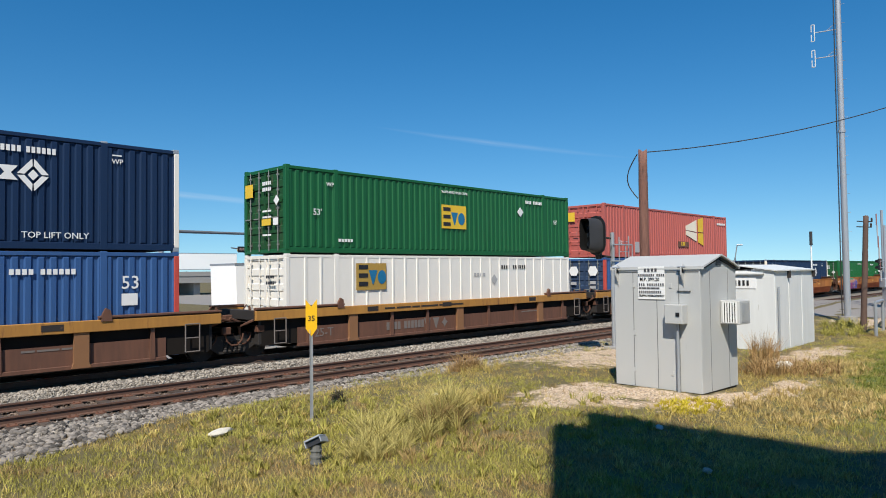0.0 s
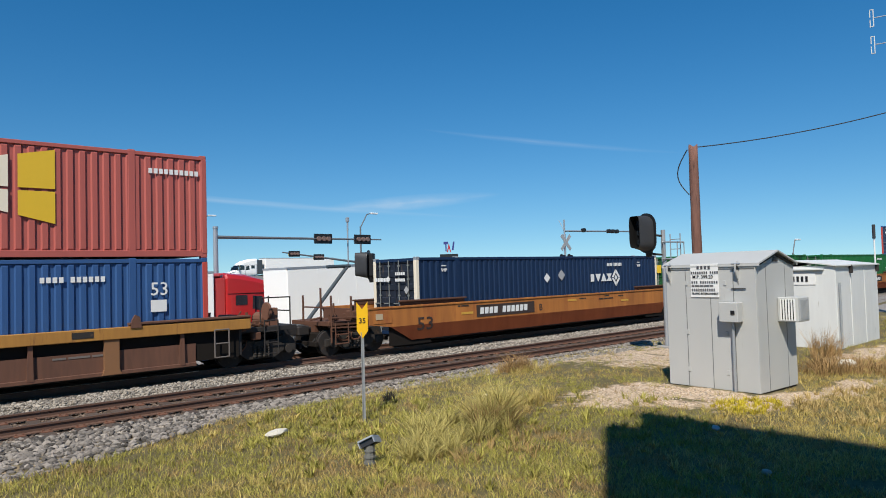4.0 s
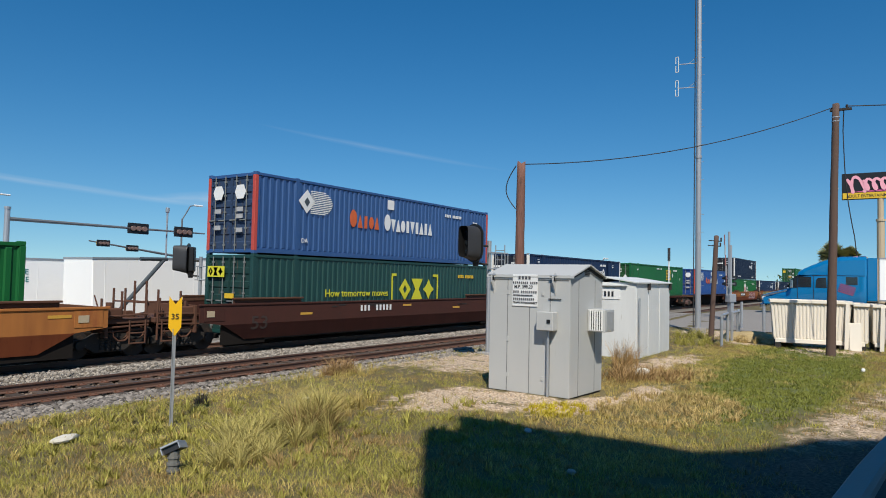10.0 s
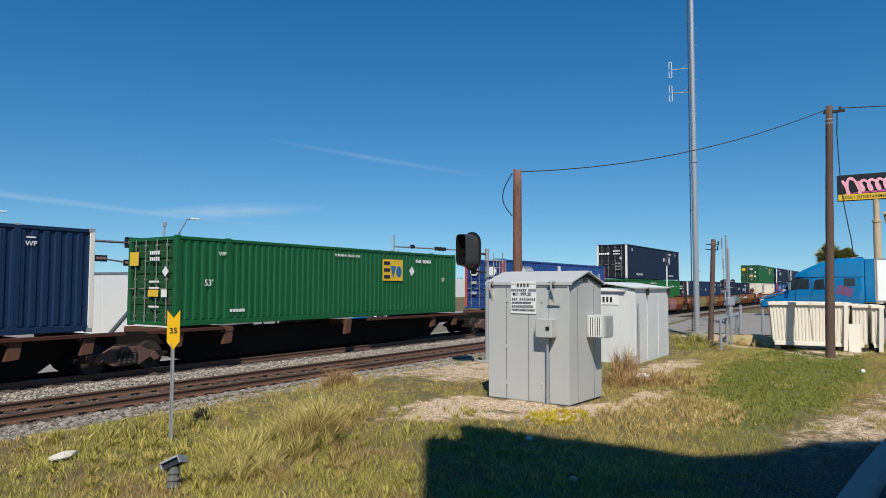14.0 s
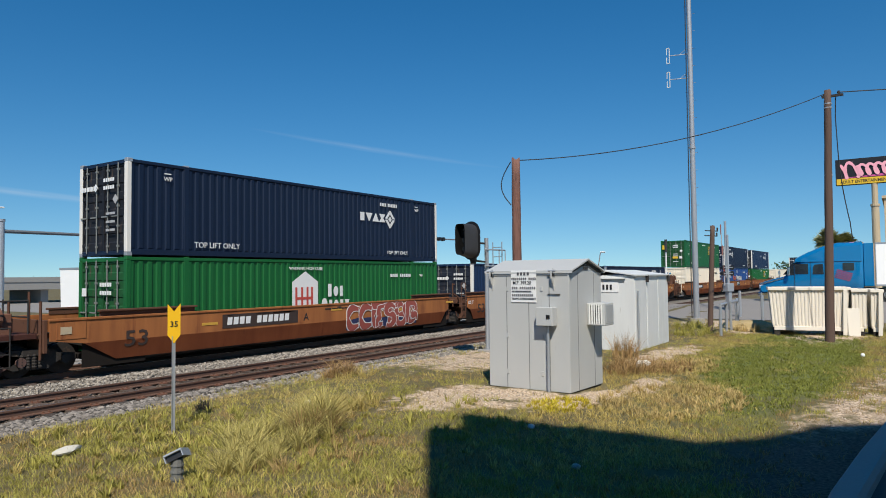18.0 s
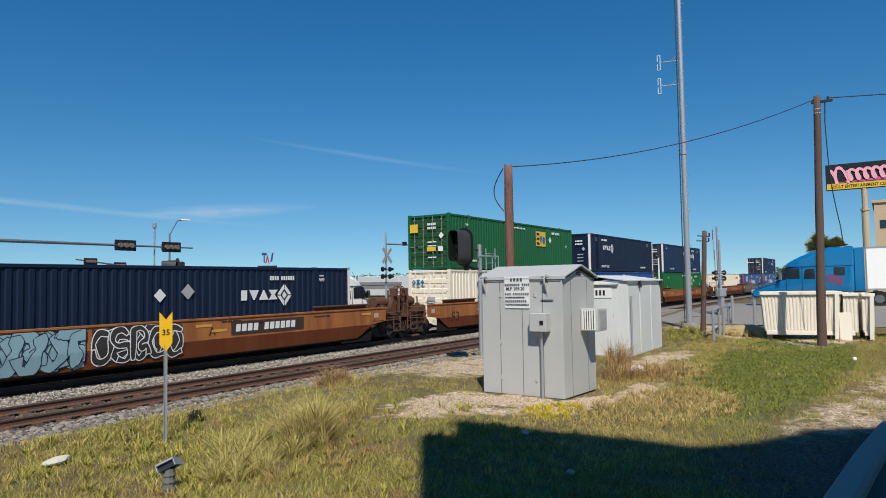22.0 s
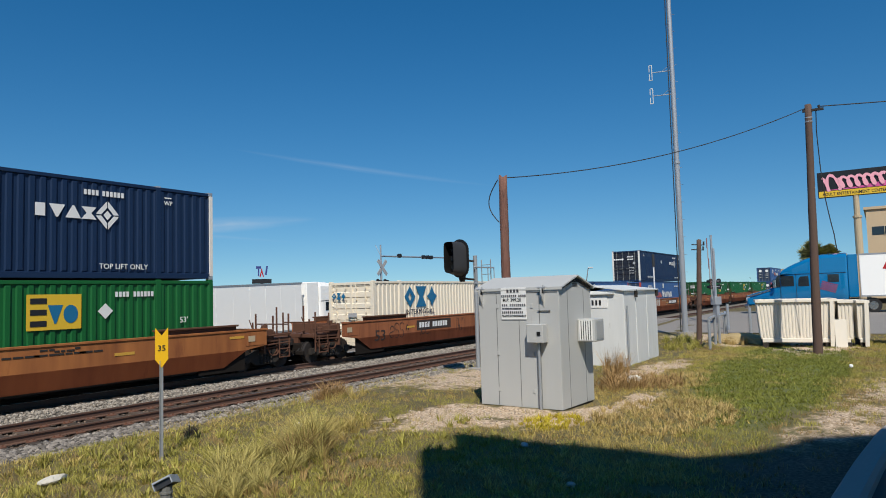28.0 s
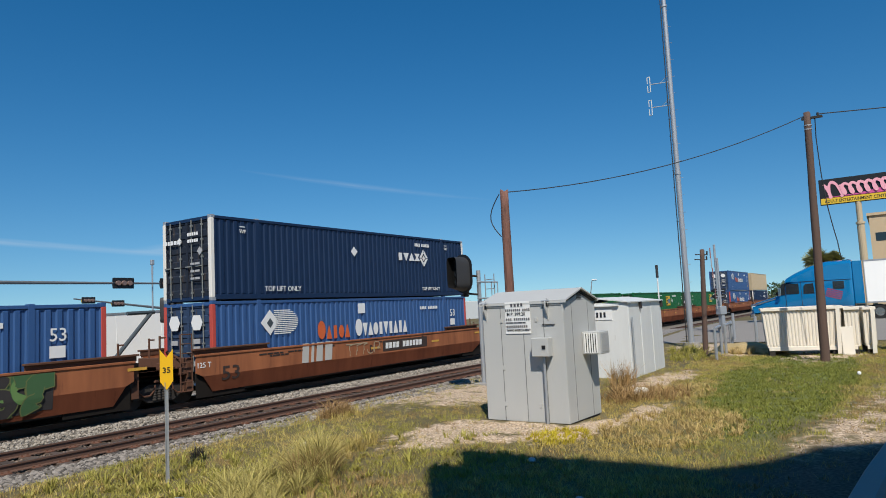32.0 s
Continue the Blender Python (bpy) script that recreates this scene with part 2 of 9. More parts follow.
    "leaf": mat("tree leaf", (0.05, 0.085, 0.025), 0.6, rand=0.45, island=True),
    "wood_dark": mat("old grey brown pole wood", (0.115, 0.072, 0.055), 0.9, grain=0.5, scale=18, bump=0.6, streak=True, wear=0.3, wear_col=(0.08, 0.055, 0.045)),
    "slate": mat("dark slate paint", (0.06, 0.075, 0.085), 0.5, wear=0.15),
    "wire": mat("black wire", (0.02, 0.02, 0.02), 0.6),
}

# ---- building tools ----
def box(bm, x0, x1, y0, y1, z0, z1, bev=0.0):
    """An axis-aligned block, its edges rounded by bev."""
    r = bmesh.ops.create_cube(bm, size=1.0, matrix=Matrix.Translation(((x0 + x1) / 2, (y0 + y1) / 2, (z0 + z1) / 2)) @ Matrix.Diagonal((abs(x1 - x0), abs(y1 - y0), abs(z1 - z0), 1)))
    if bev:
        es = list({e for v in r["verts"] for e in v.link_edges})
        bmesh.ops.bevel(bm, geom=es, offset=bev, segments=1, affect="EDGES")
    return r["verts"]


def rod(bm, a, b, r, n=8, r2=None):
    """A round bar from a to b."""
    a, b = Vector(a), Vector(b)
    d = b - a
    m = Matrix.Translation((a + b) / 2) @ d.to_track_quat("Z", "Y").to_matrix().to_4x4()
    bmesh.ops.create_cone(bm, cap_ends=True, segments=n, radius1=r, radius2=r if r2 is None else r2, depth=d.length, matrix=m)


def sheet(bm, pts):
    """One face through the points."""
    return bm.faces.new([bm.verts.new(p) for p in pts])


def prism(bm, pts, y0, y1):
    """A plate with the outline pts in x and z, from y0 to y1."""
    a = [bm.verts.new((x, y0, z)) for x, z in pts]
    b = [bm.verts.new((x, y1, z)) for x, z in pts]
    bm.faces.new(a)
    bm.faces.new(b[::-1])
    n = len(pts)
    for i in range(n):
        bm.faces.new((a[i], b[i], b[(i + 1) % n], a[(i + 1) % n]))
    bmesh.ops.recalc_face_normals(bm, faces=bm.faces)


def mesh_of(bm, name, material, smooth=False):
    me = bpy.data.meshes.new(name)
    bm.to_mesh(me)
    bm.free()
    me.materials.append(material)
    if smooth:
        me.polygons.foreach_set("use_smooth", [True] * len(me.polygons))
    return me


SINGLE = {"number_marking", "print", "emblem", "ladder", "pipe", "end_frame", "guide_ledge", "side_sill"}
PIECES = {}


def pieces(me):
    """The mesh cut into its separate bodies."""
    if me.name not in PIECES:
        bm = bmesh.new()
        bm.from_mesh(me)
        bm.faces.index_update()
        left, bodies = set(bm.faces), []
        for f in bm.faces:
            if f not in left:
                continue
            left.discard(f)
            todo, got = [f], []
            while todo:
                g = todo.pop()
                got.append([tuple(v.co) for v in g.verts])
                for e in g.edges:
                    for o in e.link_faces:
                        if o in left:
                            left.discard(o)
                            todo.append(o)
            bodies.append(got)
        bm.free()
        out = [me]
        if len(bodies) > 1:
            out = []
            for got in bodies:
                at = {}
                faces = [[at.setdefault(co, len(at)) for co in face] for face in got]
                one = bpy.data.meshes.new(me.name)
                one.from_pydata(list(at), [], faces)
                one.materials.append(me.materials[0])
                out.append(one)
        PIECES[me.name] = out
    return PIECES[me.name]


def part(name, bm, material, parent, label="", at=None, smooth=False):
    """One mesh object under a thing or a part; bm may be a mesh that is shared."""
    me = bm if isinstance(bm, bpy.types.Mesh) else mesh_of(bm, name, material, smooth)
    if name in SINGLE and len(pieces(me)) > 1:
        return [part({"emblem": "emblem_piece", "ladder": "ladder_bar"}.get(name, name), one, None, parent, label, at) for one in pieces(me)][0]
    ob = new(name, me)
    ob.parent = parent
    if at is not None:
        ob.matrix_basis = at if isinstance(at, Matrix) else Matrix.Translation(at)
    if label:
        ob["label"] = label
    return ob


def thing(name, label, category, m=None, group="", kind=""):
    ob = new(name)
    if m is not None:
        ob.matrix_basis = m
    return tagged(ob, label, category, group, kind)


def solid(name, bm, material, label, category, m=None, group="", kind="", smooth=False):
    ob = new(name, mesh_of(bm, name, material, smooth))
    if m is not None:
        ob.matrix_basis = m
    return tagged(ob, label, category, group, kind)


TEXTS = {}


def text_mesh(words, size, material, bold=1.0, align="LEFT", squeeze=1.0):
    """Flat letters of the built-in font in the x z plane, facing -y, as a mesh."""
    key = (words, size, material.name, align, bold, squeeze)
    if key not in TEXTS:
        cu = bpy.data.curves.new("letters", "FONT")
        cu.body, cu.size, cu.extrude, cu.align_x = words, size, 0.004, align
        cu.offset = 0.012 * size * (bold - 1)
        cu.resolution_u = 2
        ob = bpy.data.objects.new("letters", cu)
        scene.collection.objects.link(ob)
        dg = bpy.context.evaluated_depsgraph_get()
        me = bpy.data.meshes.new_from_object(ob.evaluated_get(dg))
        bpy.data.objects.remove(ob)
        me.transform(Matrix.Rotation(radians(90), 4, "X") @ Matrix.Diagonal((squeeze, 1, 1, 1)))
        me.materials.clear()
        me.materials.append(material)
        TEXTS[key] = me
    return TEXTS[key]


def bars(widths, h, gap, material, slant=0.0, depth=0.006):
    """A row of plain blocks in place of lettering, in the x z plane."""
    bm = bmesh.new()
    x = 0.0
    for w in widths:
        if w > 0:
            prism(bm, [(x, 0), (x + w, 0), (x + w + slant * h, h), (x + slant * h, h)], -depth, 0)
        x += abs(w) + gap
    return mesh_of(bm, "bars", material)


def disc_plate(bm, pts, y, depth=0.006):
    prism(bm, pts, y - depth, y)


CACHE = {}


def cached(key, build):
    if key not in CACHE:
        CACHE[key] = build()
    return CACHE[key]


def flip_mesh(me):
    c = me.copy()
    c.transform(Matrix.Rotation(math.pi, 4, "Z"))
    return c

# ---- ground and tracks ----
YC, YN = 20.13, 15.43          # centre lines of the two tracks
GAUGE = 0.755                  # half the spacing of the rail heads


def ground_z(x, y):
    """Height of the earth: level by the track, a bank by the far road, a rise towards the crossing."""
    z = 0.0
    if y > 12.2:
        z = -0.34 * min(1, max(0, (y - 12.2) / 1.2))
    if y > 22.6:
        z = -0.34 - 0.7 * min(1, (y - 22.6) / 5)
    if x > 34 and y < 30:
        k = min(1, (x - 34) / 16)
        z += (0.45 if y < 12 else 0.45 * max(0, 1 - (y - 12) / 3)) * k * k * (3 - 2 * k)
    return z


def wobble(x, y):
    return 0.05 * noise.noise((x * 0.35, y * 0.35, 0)) + 0.025 * noise.noise((x * 1.3, y * 1.3, 4))


def lay(x, y):
    """Small humps on the verge; the earth lies lower under the drive."""
    kerb = float(np.interp(x, [-40, 8.8, 11, 13.4, 15.8, 18, 22, 60], [0.5, 0.5, 0.3, 0.0, -0.4, -1.1, -4.4, -8]))
    return -0.08 if y < kerb else wobble(x, y) if y < 12.5 and x < 60 else 0.0


bm = bmesh.new()
xs = [-4000, -1500, -500, -200, -80, -40, -20, -12, -8, -4, -2, 0, 1, 2, 3] + [4 + 0.25 * i for i in range(100)] + [29 + 0.6 * i for i in range(52)] + [62, 66, 72, 80, 100, 130, 180, 260, 500, 1200, 4000]
ys = [-4000, -1500, -500, -150, -60, -30, -15, -8, -4, -2] + [-1 + 0.25 * i for i in range(55)] + [12.8 + 0.3 * i for i in range(4)] + [14.2, 17, 20, 22.6, 24, 26, 28, 30, 36, 45, 60, 90, 150, 300, 700, 1500, 4000]
grid = [[bm.verts.new((x, y, ground_z(x, y) + lay(x, y))) for y in ys] for x in xs]
for i in range(len(xs) - 1):
    for j in range(len(ys) - 1):
        bm.faces.new((grid[i][j], grid[i + 1][j], grid[i + 1][j + 1], grid[i][j + 1]))


# spots of bare soil: centre, half widths
SOIL = ((12.0, 8.0, 1.65, 0.95), (12.6, 6.5, 0.9, 1.3), (13.7, 5.45, 1.0, 0.35), (15.8, 4.95, 1.7, 0.4), (22.9, 6.2, 2.2, 0.7), (18.6, 10.8, 3.4, 1.5), (32.4, 2.6, 4.0, 1.5), (17.0, 12.9, 7.0, 0.7), (33.0, 5.8, 2.0, 1.0), (36.5, 8.0, 2.0, 2.0), (20.0, 6.3, 1.8, 0.5))


EDGE = [10.2, 11.1, 12.1, 13.2, 14.0, 14.15, 14.1]      # where the grass gives way to stones, at these x
EDGE_X = [0, 3, 5, 7, 10, 14, 40]


def patch_noise(px, py, f, o):
    return np.array([noise.noise((x * f + o, y * f, o)) for x, y in zip(px, py)])


def soil_at(px, py):
    """How bare the earth is: ragged spots around the cabinets and a worn strip beside the kerb."""
    rag = 1.0 + 0.9 * patch_noise(px, py, 1.5, 31.0) + 0.9 * patch_noise(px, py, 4.2, 37.0)
    s = rag * sum(np.exp(-(((px - x) / a) ** 2 + ((py - y) / b) ** 2) ** 1.1) for x, y, a, b in SOIL)
    line = np.interp(px, [0, 9.5, 11.5, 13.1, 16, 17.7, 21.5, 26, 40], [-3, 0.8, 1.5, 1.7, 1.35, 0.95, 0.45, -0.8, -3])
    spill = 0.4 * np.clip((py - np.interp(px, EDGE_X, EDGE)) / 0.3, 0, 1) * (py < 13.2)
    return np.clip(s + spill + (0.12 + 0.42 * rag) / (1 + np.exp(np.clip((py - line) / 0.25, -50, 50))), 0, 1)


def kerb_shade_at(px, py):
    """Shade along the kerb, painted as a darker earth colour with a ragged edge."""
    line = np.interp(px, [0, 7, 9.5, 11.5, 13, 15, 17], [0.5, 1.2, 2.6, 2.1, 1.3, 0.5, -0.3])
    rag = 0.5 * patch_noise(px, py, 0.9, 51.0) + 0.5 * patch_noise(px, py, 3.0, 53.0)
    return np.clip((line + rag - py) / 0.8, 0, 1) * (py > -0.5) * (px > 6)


def turf_at(px, py):
    """Where the green mown grass grows."""
    return np.clip(1.3 * np.exp(-(((px - 23) / 11.0) ** 2 + ((py - 2.9) / 1.9) ** 2) ** 1.6), 0, 1)


def earth_material():
    m = mat("dry grass and soil", (0.175, 0.138, 0.055), 0.95, grain=0.9, scale=14, bump=0.8, col2=(0.062, 0.052, 0.02), wear=0.35, wear_col=(0.299, 0.237, 0.149), wscale=1.1)
    N, L = m.node_tree.nodes, m.node_tree.links
    b = N["Principled BSDF"]
    old = b.inputs["Base Color"].links[0].from_socket
    at, nz, fine = N.new("ShaderNodeAttribute"), N.new("ShaderNodeTexNoise"), N.new("ShaderNodeTexNoise")
    at.attribute_name = "soil"
    tc = N.new("ShaderNodeTexCoord")
    for q, s in ((nz, 4.5), (fine, 20)):
        q.inputs["Scale"].default_value, q.inputs["Detail"].default_value = s, 7
        L.new(tc.outputs["Object"], q.inputs[0])
    ramp = N.new("ShaderNodeValToRGB")
    el = ramp.color_ramp.elements
    el[0].position, el[0].color = 0.3, (0.176, 0.119, 0.0659, 1)
    el[1].position, el[1].color = 0.7, (0.74, 0.6, 0.46, 1)
    el.new(0.5).color = (0.5, 0.375, 0.25, 1)
    L.new(fine.outputs[0], ramp.inputs[0])
    add, rng_ = N.new("ShaderNodeMath"), N.new("ShaderNodeMapRange")
    L.new(at.outputs["Fac"], add.inputs[0])
    L.new(nz.outputs[0], add.inputs[1])
    rng_.inputs[1].default_value, rng_.inputs[2].default_value = 0.80, 1.08
    L.new(add.outputs[0], rng_.inputs[0])
    mx = N.new("ShaderNodeMix")
    mx.data_type = "RGBA"
    L.new(rng_.outputs[0], mx.inputs[0])
    L.new(old, mx.inputs[6])
    L.new(ramp.outputs[0], mx.inputs[7])
    turf, gm, gr = N.new("ShaderNodeAttribute"), N.new("ShaderNodeMix"), N.new("ShaderNodeValToRGB")
    turf.attribute_name = "turf"
    gm.data_type = "RGBA"
    gr.color_ramp.elements[0].position, gr.color_ramp.elements[0].color = 0.35, (0.05, 0.078, 0.0176, 1)
    gr.color_ramp.elements[1].position, gr.color_ramp.elements[1].color = 0.65, (0.165, 0.185, 0.046, 1)
    L.new(fine.outputs[0], gr.inputs[0])
    L.new(turf.outputs["Fac"], gm.inputs[0])
    L.new(old, gm.inputs[6])
    L.new(gr.outputs[0], gm.inputs[7])
    L.new(gm.outputs[2], mx.inputs[6])
    # darker earth colours that paint in the shade beside the kerb
    shaded, dm, dr = N.new("ShaderNodeAttribute"), N.new("ShaderNodeMix"), N.new("ShaderNodeValToRGB")
    shaded.attribute_name = "kerb_shade"
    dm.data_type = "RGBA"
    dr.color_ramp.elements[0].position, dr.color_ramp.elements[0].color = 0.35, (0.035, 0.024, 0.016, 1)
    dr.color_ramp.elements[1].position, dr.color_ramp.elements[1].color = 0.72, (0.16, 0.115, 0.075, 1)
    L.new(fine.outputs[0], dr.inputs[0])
    L.new(shaded.outputs["Fac"], dm.inputs[0])
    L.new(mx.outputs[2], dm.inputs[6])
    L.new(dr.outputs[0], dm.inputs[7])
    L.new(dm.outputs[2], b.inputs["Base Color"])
    return m


ground = tagged(solid("ground", bm, earth_material(), "dry grassy earth with bare patches beside the railway", "ground", kind="structure", smooth=True))
co = np.empty(3 * len(ground.data.vertices))
ground.data.vertices.foreach_get("co", co)
ground.data.attributes.new("soil", "FLOAT", "POINT").data.foreach_set("value", soil_at(co[0::3], co[1::3]))
ground.data.attributes.new("kerb_shade", "FLOAT", "POINT").data.foreach_set("value", kerb_shade_at(co[0::3], co[1::3]))
ground.data.attributes.new("turf", "FLOAT", "POINT").data.foreach_set("value", turf_at(co[0::3], co[1::3]) * np.array([min(1.0, max(0.15, 0.75 + 1.3 * noise.noise((x * 0.7, y * 0.9, 12)))) for x, y in zip(co[0::3], co[1::3])]))


def strip(name, material, label, pts, z, category, thick=0.02):
    """A paved sheet with the outline pts, just above the ground."""
    bm = bmesh.new()
    a = [bm.verts.new((x, y, z)) for x, y in pts]
    f = bm.faces.new(a)
    if f.normal.z < 0:
        f.normal_flip()
    r = bmesh.ops.extrude_face_region(bm, geom=[f])
    for v in r["geom"]:
        if isinstance(v, bmesh.types.BMVert):
            v.co.z += 0
    for v in a:
        v.co.z -= thick
    bmesh.ops.recalc_face_normals(bm, faces=bm.faces)
    return solid(name, bm, material, label, category, kind="structure")


M["ballast"] = mat("crushed limestone ballast", (0.22, 0.196, 0.163), 0.95, grain=0.7, scale=38, bump=1.0, col2=(0.149, 0.132, 0.114), wear=0.25, wear_col=(0.176, 0.123, 0.0878), wscale=2.0)
M["stone"] = mat("crushed ballast stone", (0.285, 0.253, 0.212), 0.9, grain=0.3, scale=18, rand=0.55, island=True)


def ballast_bed(name, profile, label):
    bm = bmesh.new()
    xs = [-400, -120, -40] + [-12 + 1.0 * i for i in range(72)] + [70, 90, 140, 300, 900]
    rows = [[bm.verts.new((x, y + 0.12 * noise.noise((x * 0.4, y, 7)), z + 0.02 * noise.noise((x * 2, y * 2, 1)))) for y, z in profile] for x in xs]
    for i in range(len(xs) - 1):
        for j in range(len(profile) - 1):
            bm.faces.new((rows[i][j], rows[i + 1][j], rows[i + 1][j + 1], rows[i][j + 1]))
    return solid(name, bm, M["ballast"], label, "ballast", kind="structure")


bed = ballast_bed("ballast_bed", [(12.5, -0.42), (13.1, -0.30), (13.75, -0.215), (14.2, -0.215), (14.5, -0.215), (16.3, -0.215), (16.6, -0.215), (17.2, -0.215), (17.7, -0.27), (18.3, -0.19), (21.6, -0.19), (22.4, -0.55)], "grey crushed stone ballast under both tracks")
co = np.empty(3 * len(bed.data.vertices))
bed.data.vertices.foreach_get("co", co)
bed.data.attributes.new("rust_dust", "FLOAT", "POINT").data.foreach_set("value", np.clip((1.25 - np.abs(co[1::3] - YN)) / 0.3, 0, 1))
bed.data.attributes.new("train_shade", "FLOAT", "POINT").data.foreach_set("value", np.clip((1.9 - np.abs(co[1::3] - YC)) / 0.3, 0, 1))


def dust_and_shade(m):
    """Brown iron dust between the near rails; the train's shade painted black along the far ones."""
    N, L = m.node_tree.nodes, m.node_tree.links
    b = N["Principled BSDF"]
    old = b.inputs["Base Color"].links[0].from_socket
    at, mx = N.new("ShaderNodeAttribute"), N.new("ShaderNodeMix")
    at.attribute_name = "rust_dust"
    mx.data_type, mx.blend_type = "RGBA", "MULTIPLY"
    L.new(at.outputs["Fac"], mx.inputs[0])
    L.new(old, mx.inputs[6])
    mx.inputs[7].default_value = (0.55, 0.43, 0.36, 1)
    # ballast colour multiplied down to stand for shade under the train
    train_shade, om = N.new("ShaderNodeAttribute"), N.new("ShaderNodeMix")
    train_shade.attribute_name = "train_shade"
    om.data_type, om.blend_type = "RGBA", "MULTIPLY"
    L.new(train_shade.outputs["Fac"], om.inputs[0])
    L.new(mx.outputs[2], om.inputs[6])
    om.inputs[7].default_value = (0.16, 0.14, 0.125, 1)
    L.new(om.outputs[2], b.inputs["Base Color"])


dust_and_shade(M["ballast"])


def scatter_stones(count, x0, x1, pick, seed, size, name, label):
    """Angular stones strewn on the bed, joined into one mesh."""
    rng = np.random.default_rng(seed)
    ico = np.array([(0, 0, -1), (0.72, -0.53, -0.45), (-0.28, -0.85, -0.45), (-0.89, 0, -0.45), (-0.28, 0.85, -0.45), (0.72, 0.53, -0.45), (0.28, -0.85, 0.45), (-0.72, -0.53, 0.45), (-0.72, 0.53, 0.45), (0.28, 0.85, 0.45), (0.89, 0, 0.45), (0, 0, 1)])
    tri = np.array([(0, 1, 2), (1, 0, 5), (0, 2, 3), (0, 3, 4), (0, 4, 5), (1, 5, 10), (2, 1, 6), (3, 2, 7), (4, 3, 8), (5, 4, 9), (1, 10, 6), (2, 6, 7), (3, 7, 8), (4, 8, 9), (5, 9, 10), (6, 10, 11), (7, 6, 11), (8, 7, 11), (9, 8, 11), (10, 9, 11)])
    u = rng.random(count)
    px = x0 + (x1 - x0) * u ** 1.5
    py, pz = pick(rng, px, count)
    s = size * (0.55 + 0.9 * rng.random((count, 1))) * np.stack([np.ones(count), 0.6 + 0.5 * rng.random(count), 0.5 + 0.4 * rng.random(count)], 1)
    a = rng.random(count) * 6.283
    v = ico[None] * (1 + 0.5 * (rng.random((count, 12, 1)) - 0.5)) * s[:, None]
    c, q = np.cos(a)[:, None], np.sin(a)[:, None]
    w = np.stack([v[..., 0] * c - v[..., 1] * q, v[..., 0] * q + v[..., 1] * c, v[..., 2]], -1) + np.stack([px, py, pz], -1)[:, None]
    f = (tri[None] + 12 * np.arange(count)[:, None, None]).reshape(-1, 3)
    me = bpy.data.meshes.new(name)
    me.from_pydata(w.reshape(-1, 3).tolist(), [], f.tolist())
    me.materials.append(M["stone"])
    return tagged(new(name, me), label, "stones", kind="stuff")


def bed_pick(rng, px, n):
    y = 12.3 + 10.2 * rng.random(n) ** 1.25
    y = np.where(np.abs(y - YN) < 1.0, 12.3 + 1.7 * rng.random(n), y)
    y = np.where(np.abs(y - YC) < 1.3, 17.2 + 1.5 * rng.random(n), y)
    z = np.interp(y, [12.3, 13.1, 13.75, 17.2, 17.7, 18.3, 22.5], [-0.36, -0.30, -0.215, -0.215, -0.26, -0.18, -0.2])
    return y + 0.1 * rng.standard_normal(n), z


scatter_stones(42000, -1, 42, bed_pick, 3, 0.037, "ballast_stones", "loose grey and buff crushed stones on the track bed")



def shoulder_pick(rng, px, n):
    low = np.interp(px, EDGE_X, EDGE) - 0.15
    y = low + (14.3 - low) * rng.random(n)
    return y, np.interp(y, [12.2, 12.6, 13.1, 13.75, 14.3], [0.0, -0.13, -0.26, -0.2, -0.2]) + 0.01


M["stone"] = mat("dark crushed ballast stone", (0.19, 0.168, 0.145), 0.9, grain=0.4, scale=18, rand=0.75, island=True)
scatter_stones(11000, -1, 26, shoulder_pick, 6, 0.055, "ballast_stones", "coarse grey stones on the near ballast shoulder")


def gauge_pick(rng, px, n):
    return YN + rng.uniform(-1.25, 1.25, n), np.full(n, -0.21)


M["stone"] = mat("rust-stained ballast stone", (0.17, 0.125, 0.095), 0.9, grain=0.4, scale=18, rand=0.5, island=True)
scatter_stones(9000, -1, 36, gauge_pick, 4, 0.03, "ballast_stones", "brown rust-stained stones between the near rails")

# rails and ties
RAIL_PROFILE = [(-0.07, -0.165), (0.07, -0.165), (0.07, -0.15), (0.012, -0.13), (0.012, -0.045), (0.036, -0.035), (0.036, -0.004), (0.028, 0.0), (-0.028, 0.0), (-0.036, -0.004), (-0.036, -0.035), (-0.012, -0.045), (-0.012, -0.13), (-0.07, -0.15)]


def track(y, label):
    t = thing("railway_track", label, "railway track", pose(0, y, 0), group="parallel tracks", kind="structure")
    for side in (-1, 1):
        bm = bmesh.new()
        ends = [[bm.verts.new((x, side * GAUGE + py, pz)) for py, pz in RAIL_PROFILE] for x in (-500, -40, 80, 900)]
        for a, b in zip(ends, ends[1:]):
            for i in range(len(RAIL_PROFILE)):
                j = (i + 1) % len(RAIL_PROFILE)
                bm.faces.new((a[i], b[i], b[j], a[j]))
        bmesh.ops.recalc_face_normals(bm, faces=bm.faces)
        part("rail", bm, M["rail"], t, "brown rusty steel rail")
        bm = bmesh.new()
        box(bm, -500, 900, side * GAUGE - 0.026, side * GAUGE + 0.026, -0.001, 0.002)
        part("rail_head", bm, M["rail_top"], t, "worn running surface of the rail")
    return t


near_track = track(YN, "near track with rusty rails on weathered timber ties")
far_track = track(YC, "far track with rails on timber ties carrying the train")


def tie_mesh(seed):
    bm = bmesh.new()
    box(bm, -0.115, 0.115, -1.3, 1.3, -0.33, -0.165, 0.012)
    rng = random.Random(seed)
    for v in bm.verts:
        v.co += Vector((rng.uniform(-0.012, 0.012), rng.uniform(-0.05, 0.05), rng.uniform(-0.012, 0.008)))
    return mesh_of(bm, "tie", M["tie"])


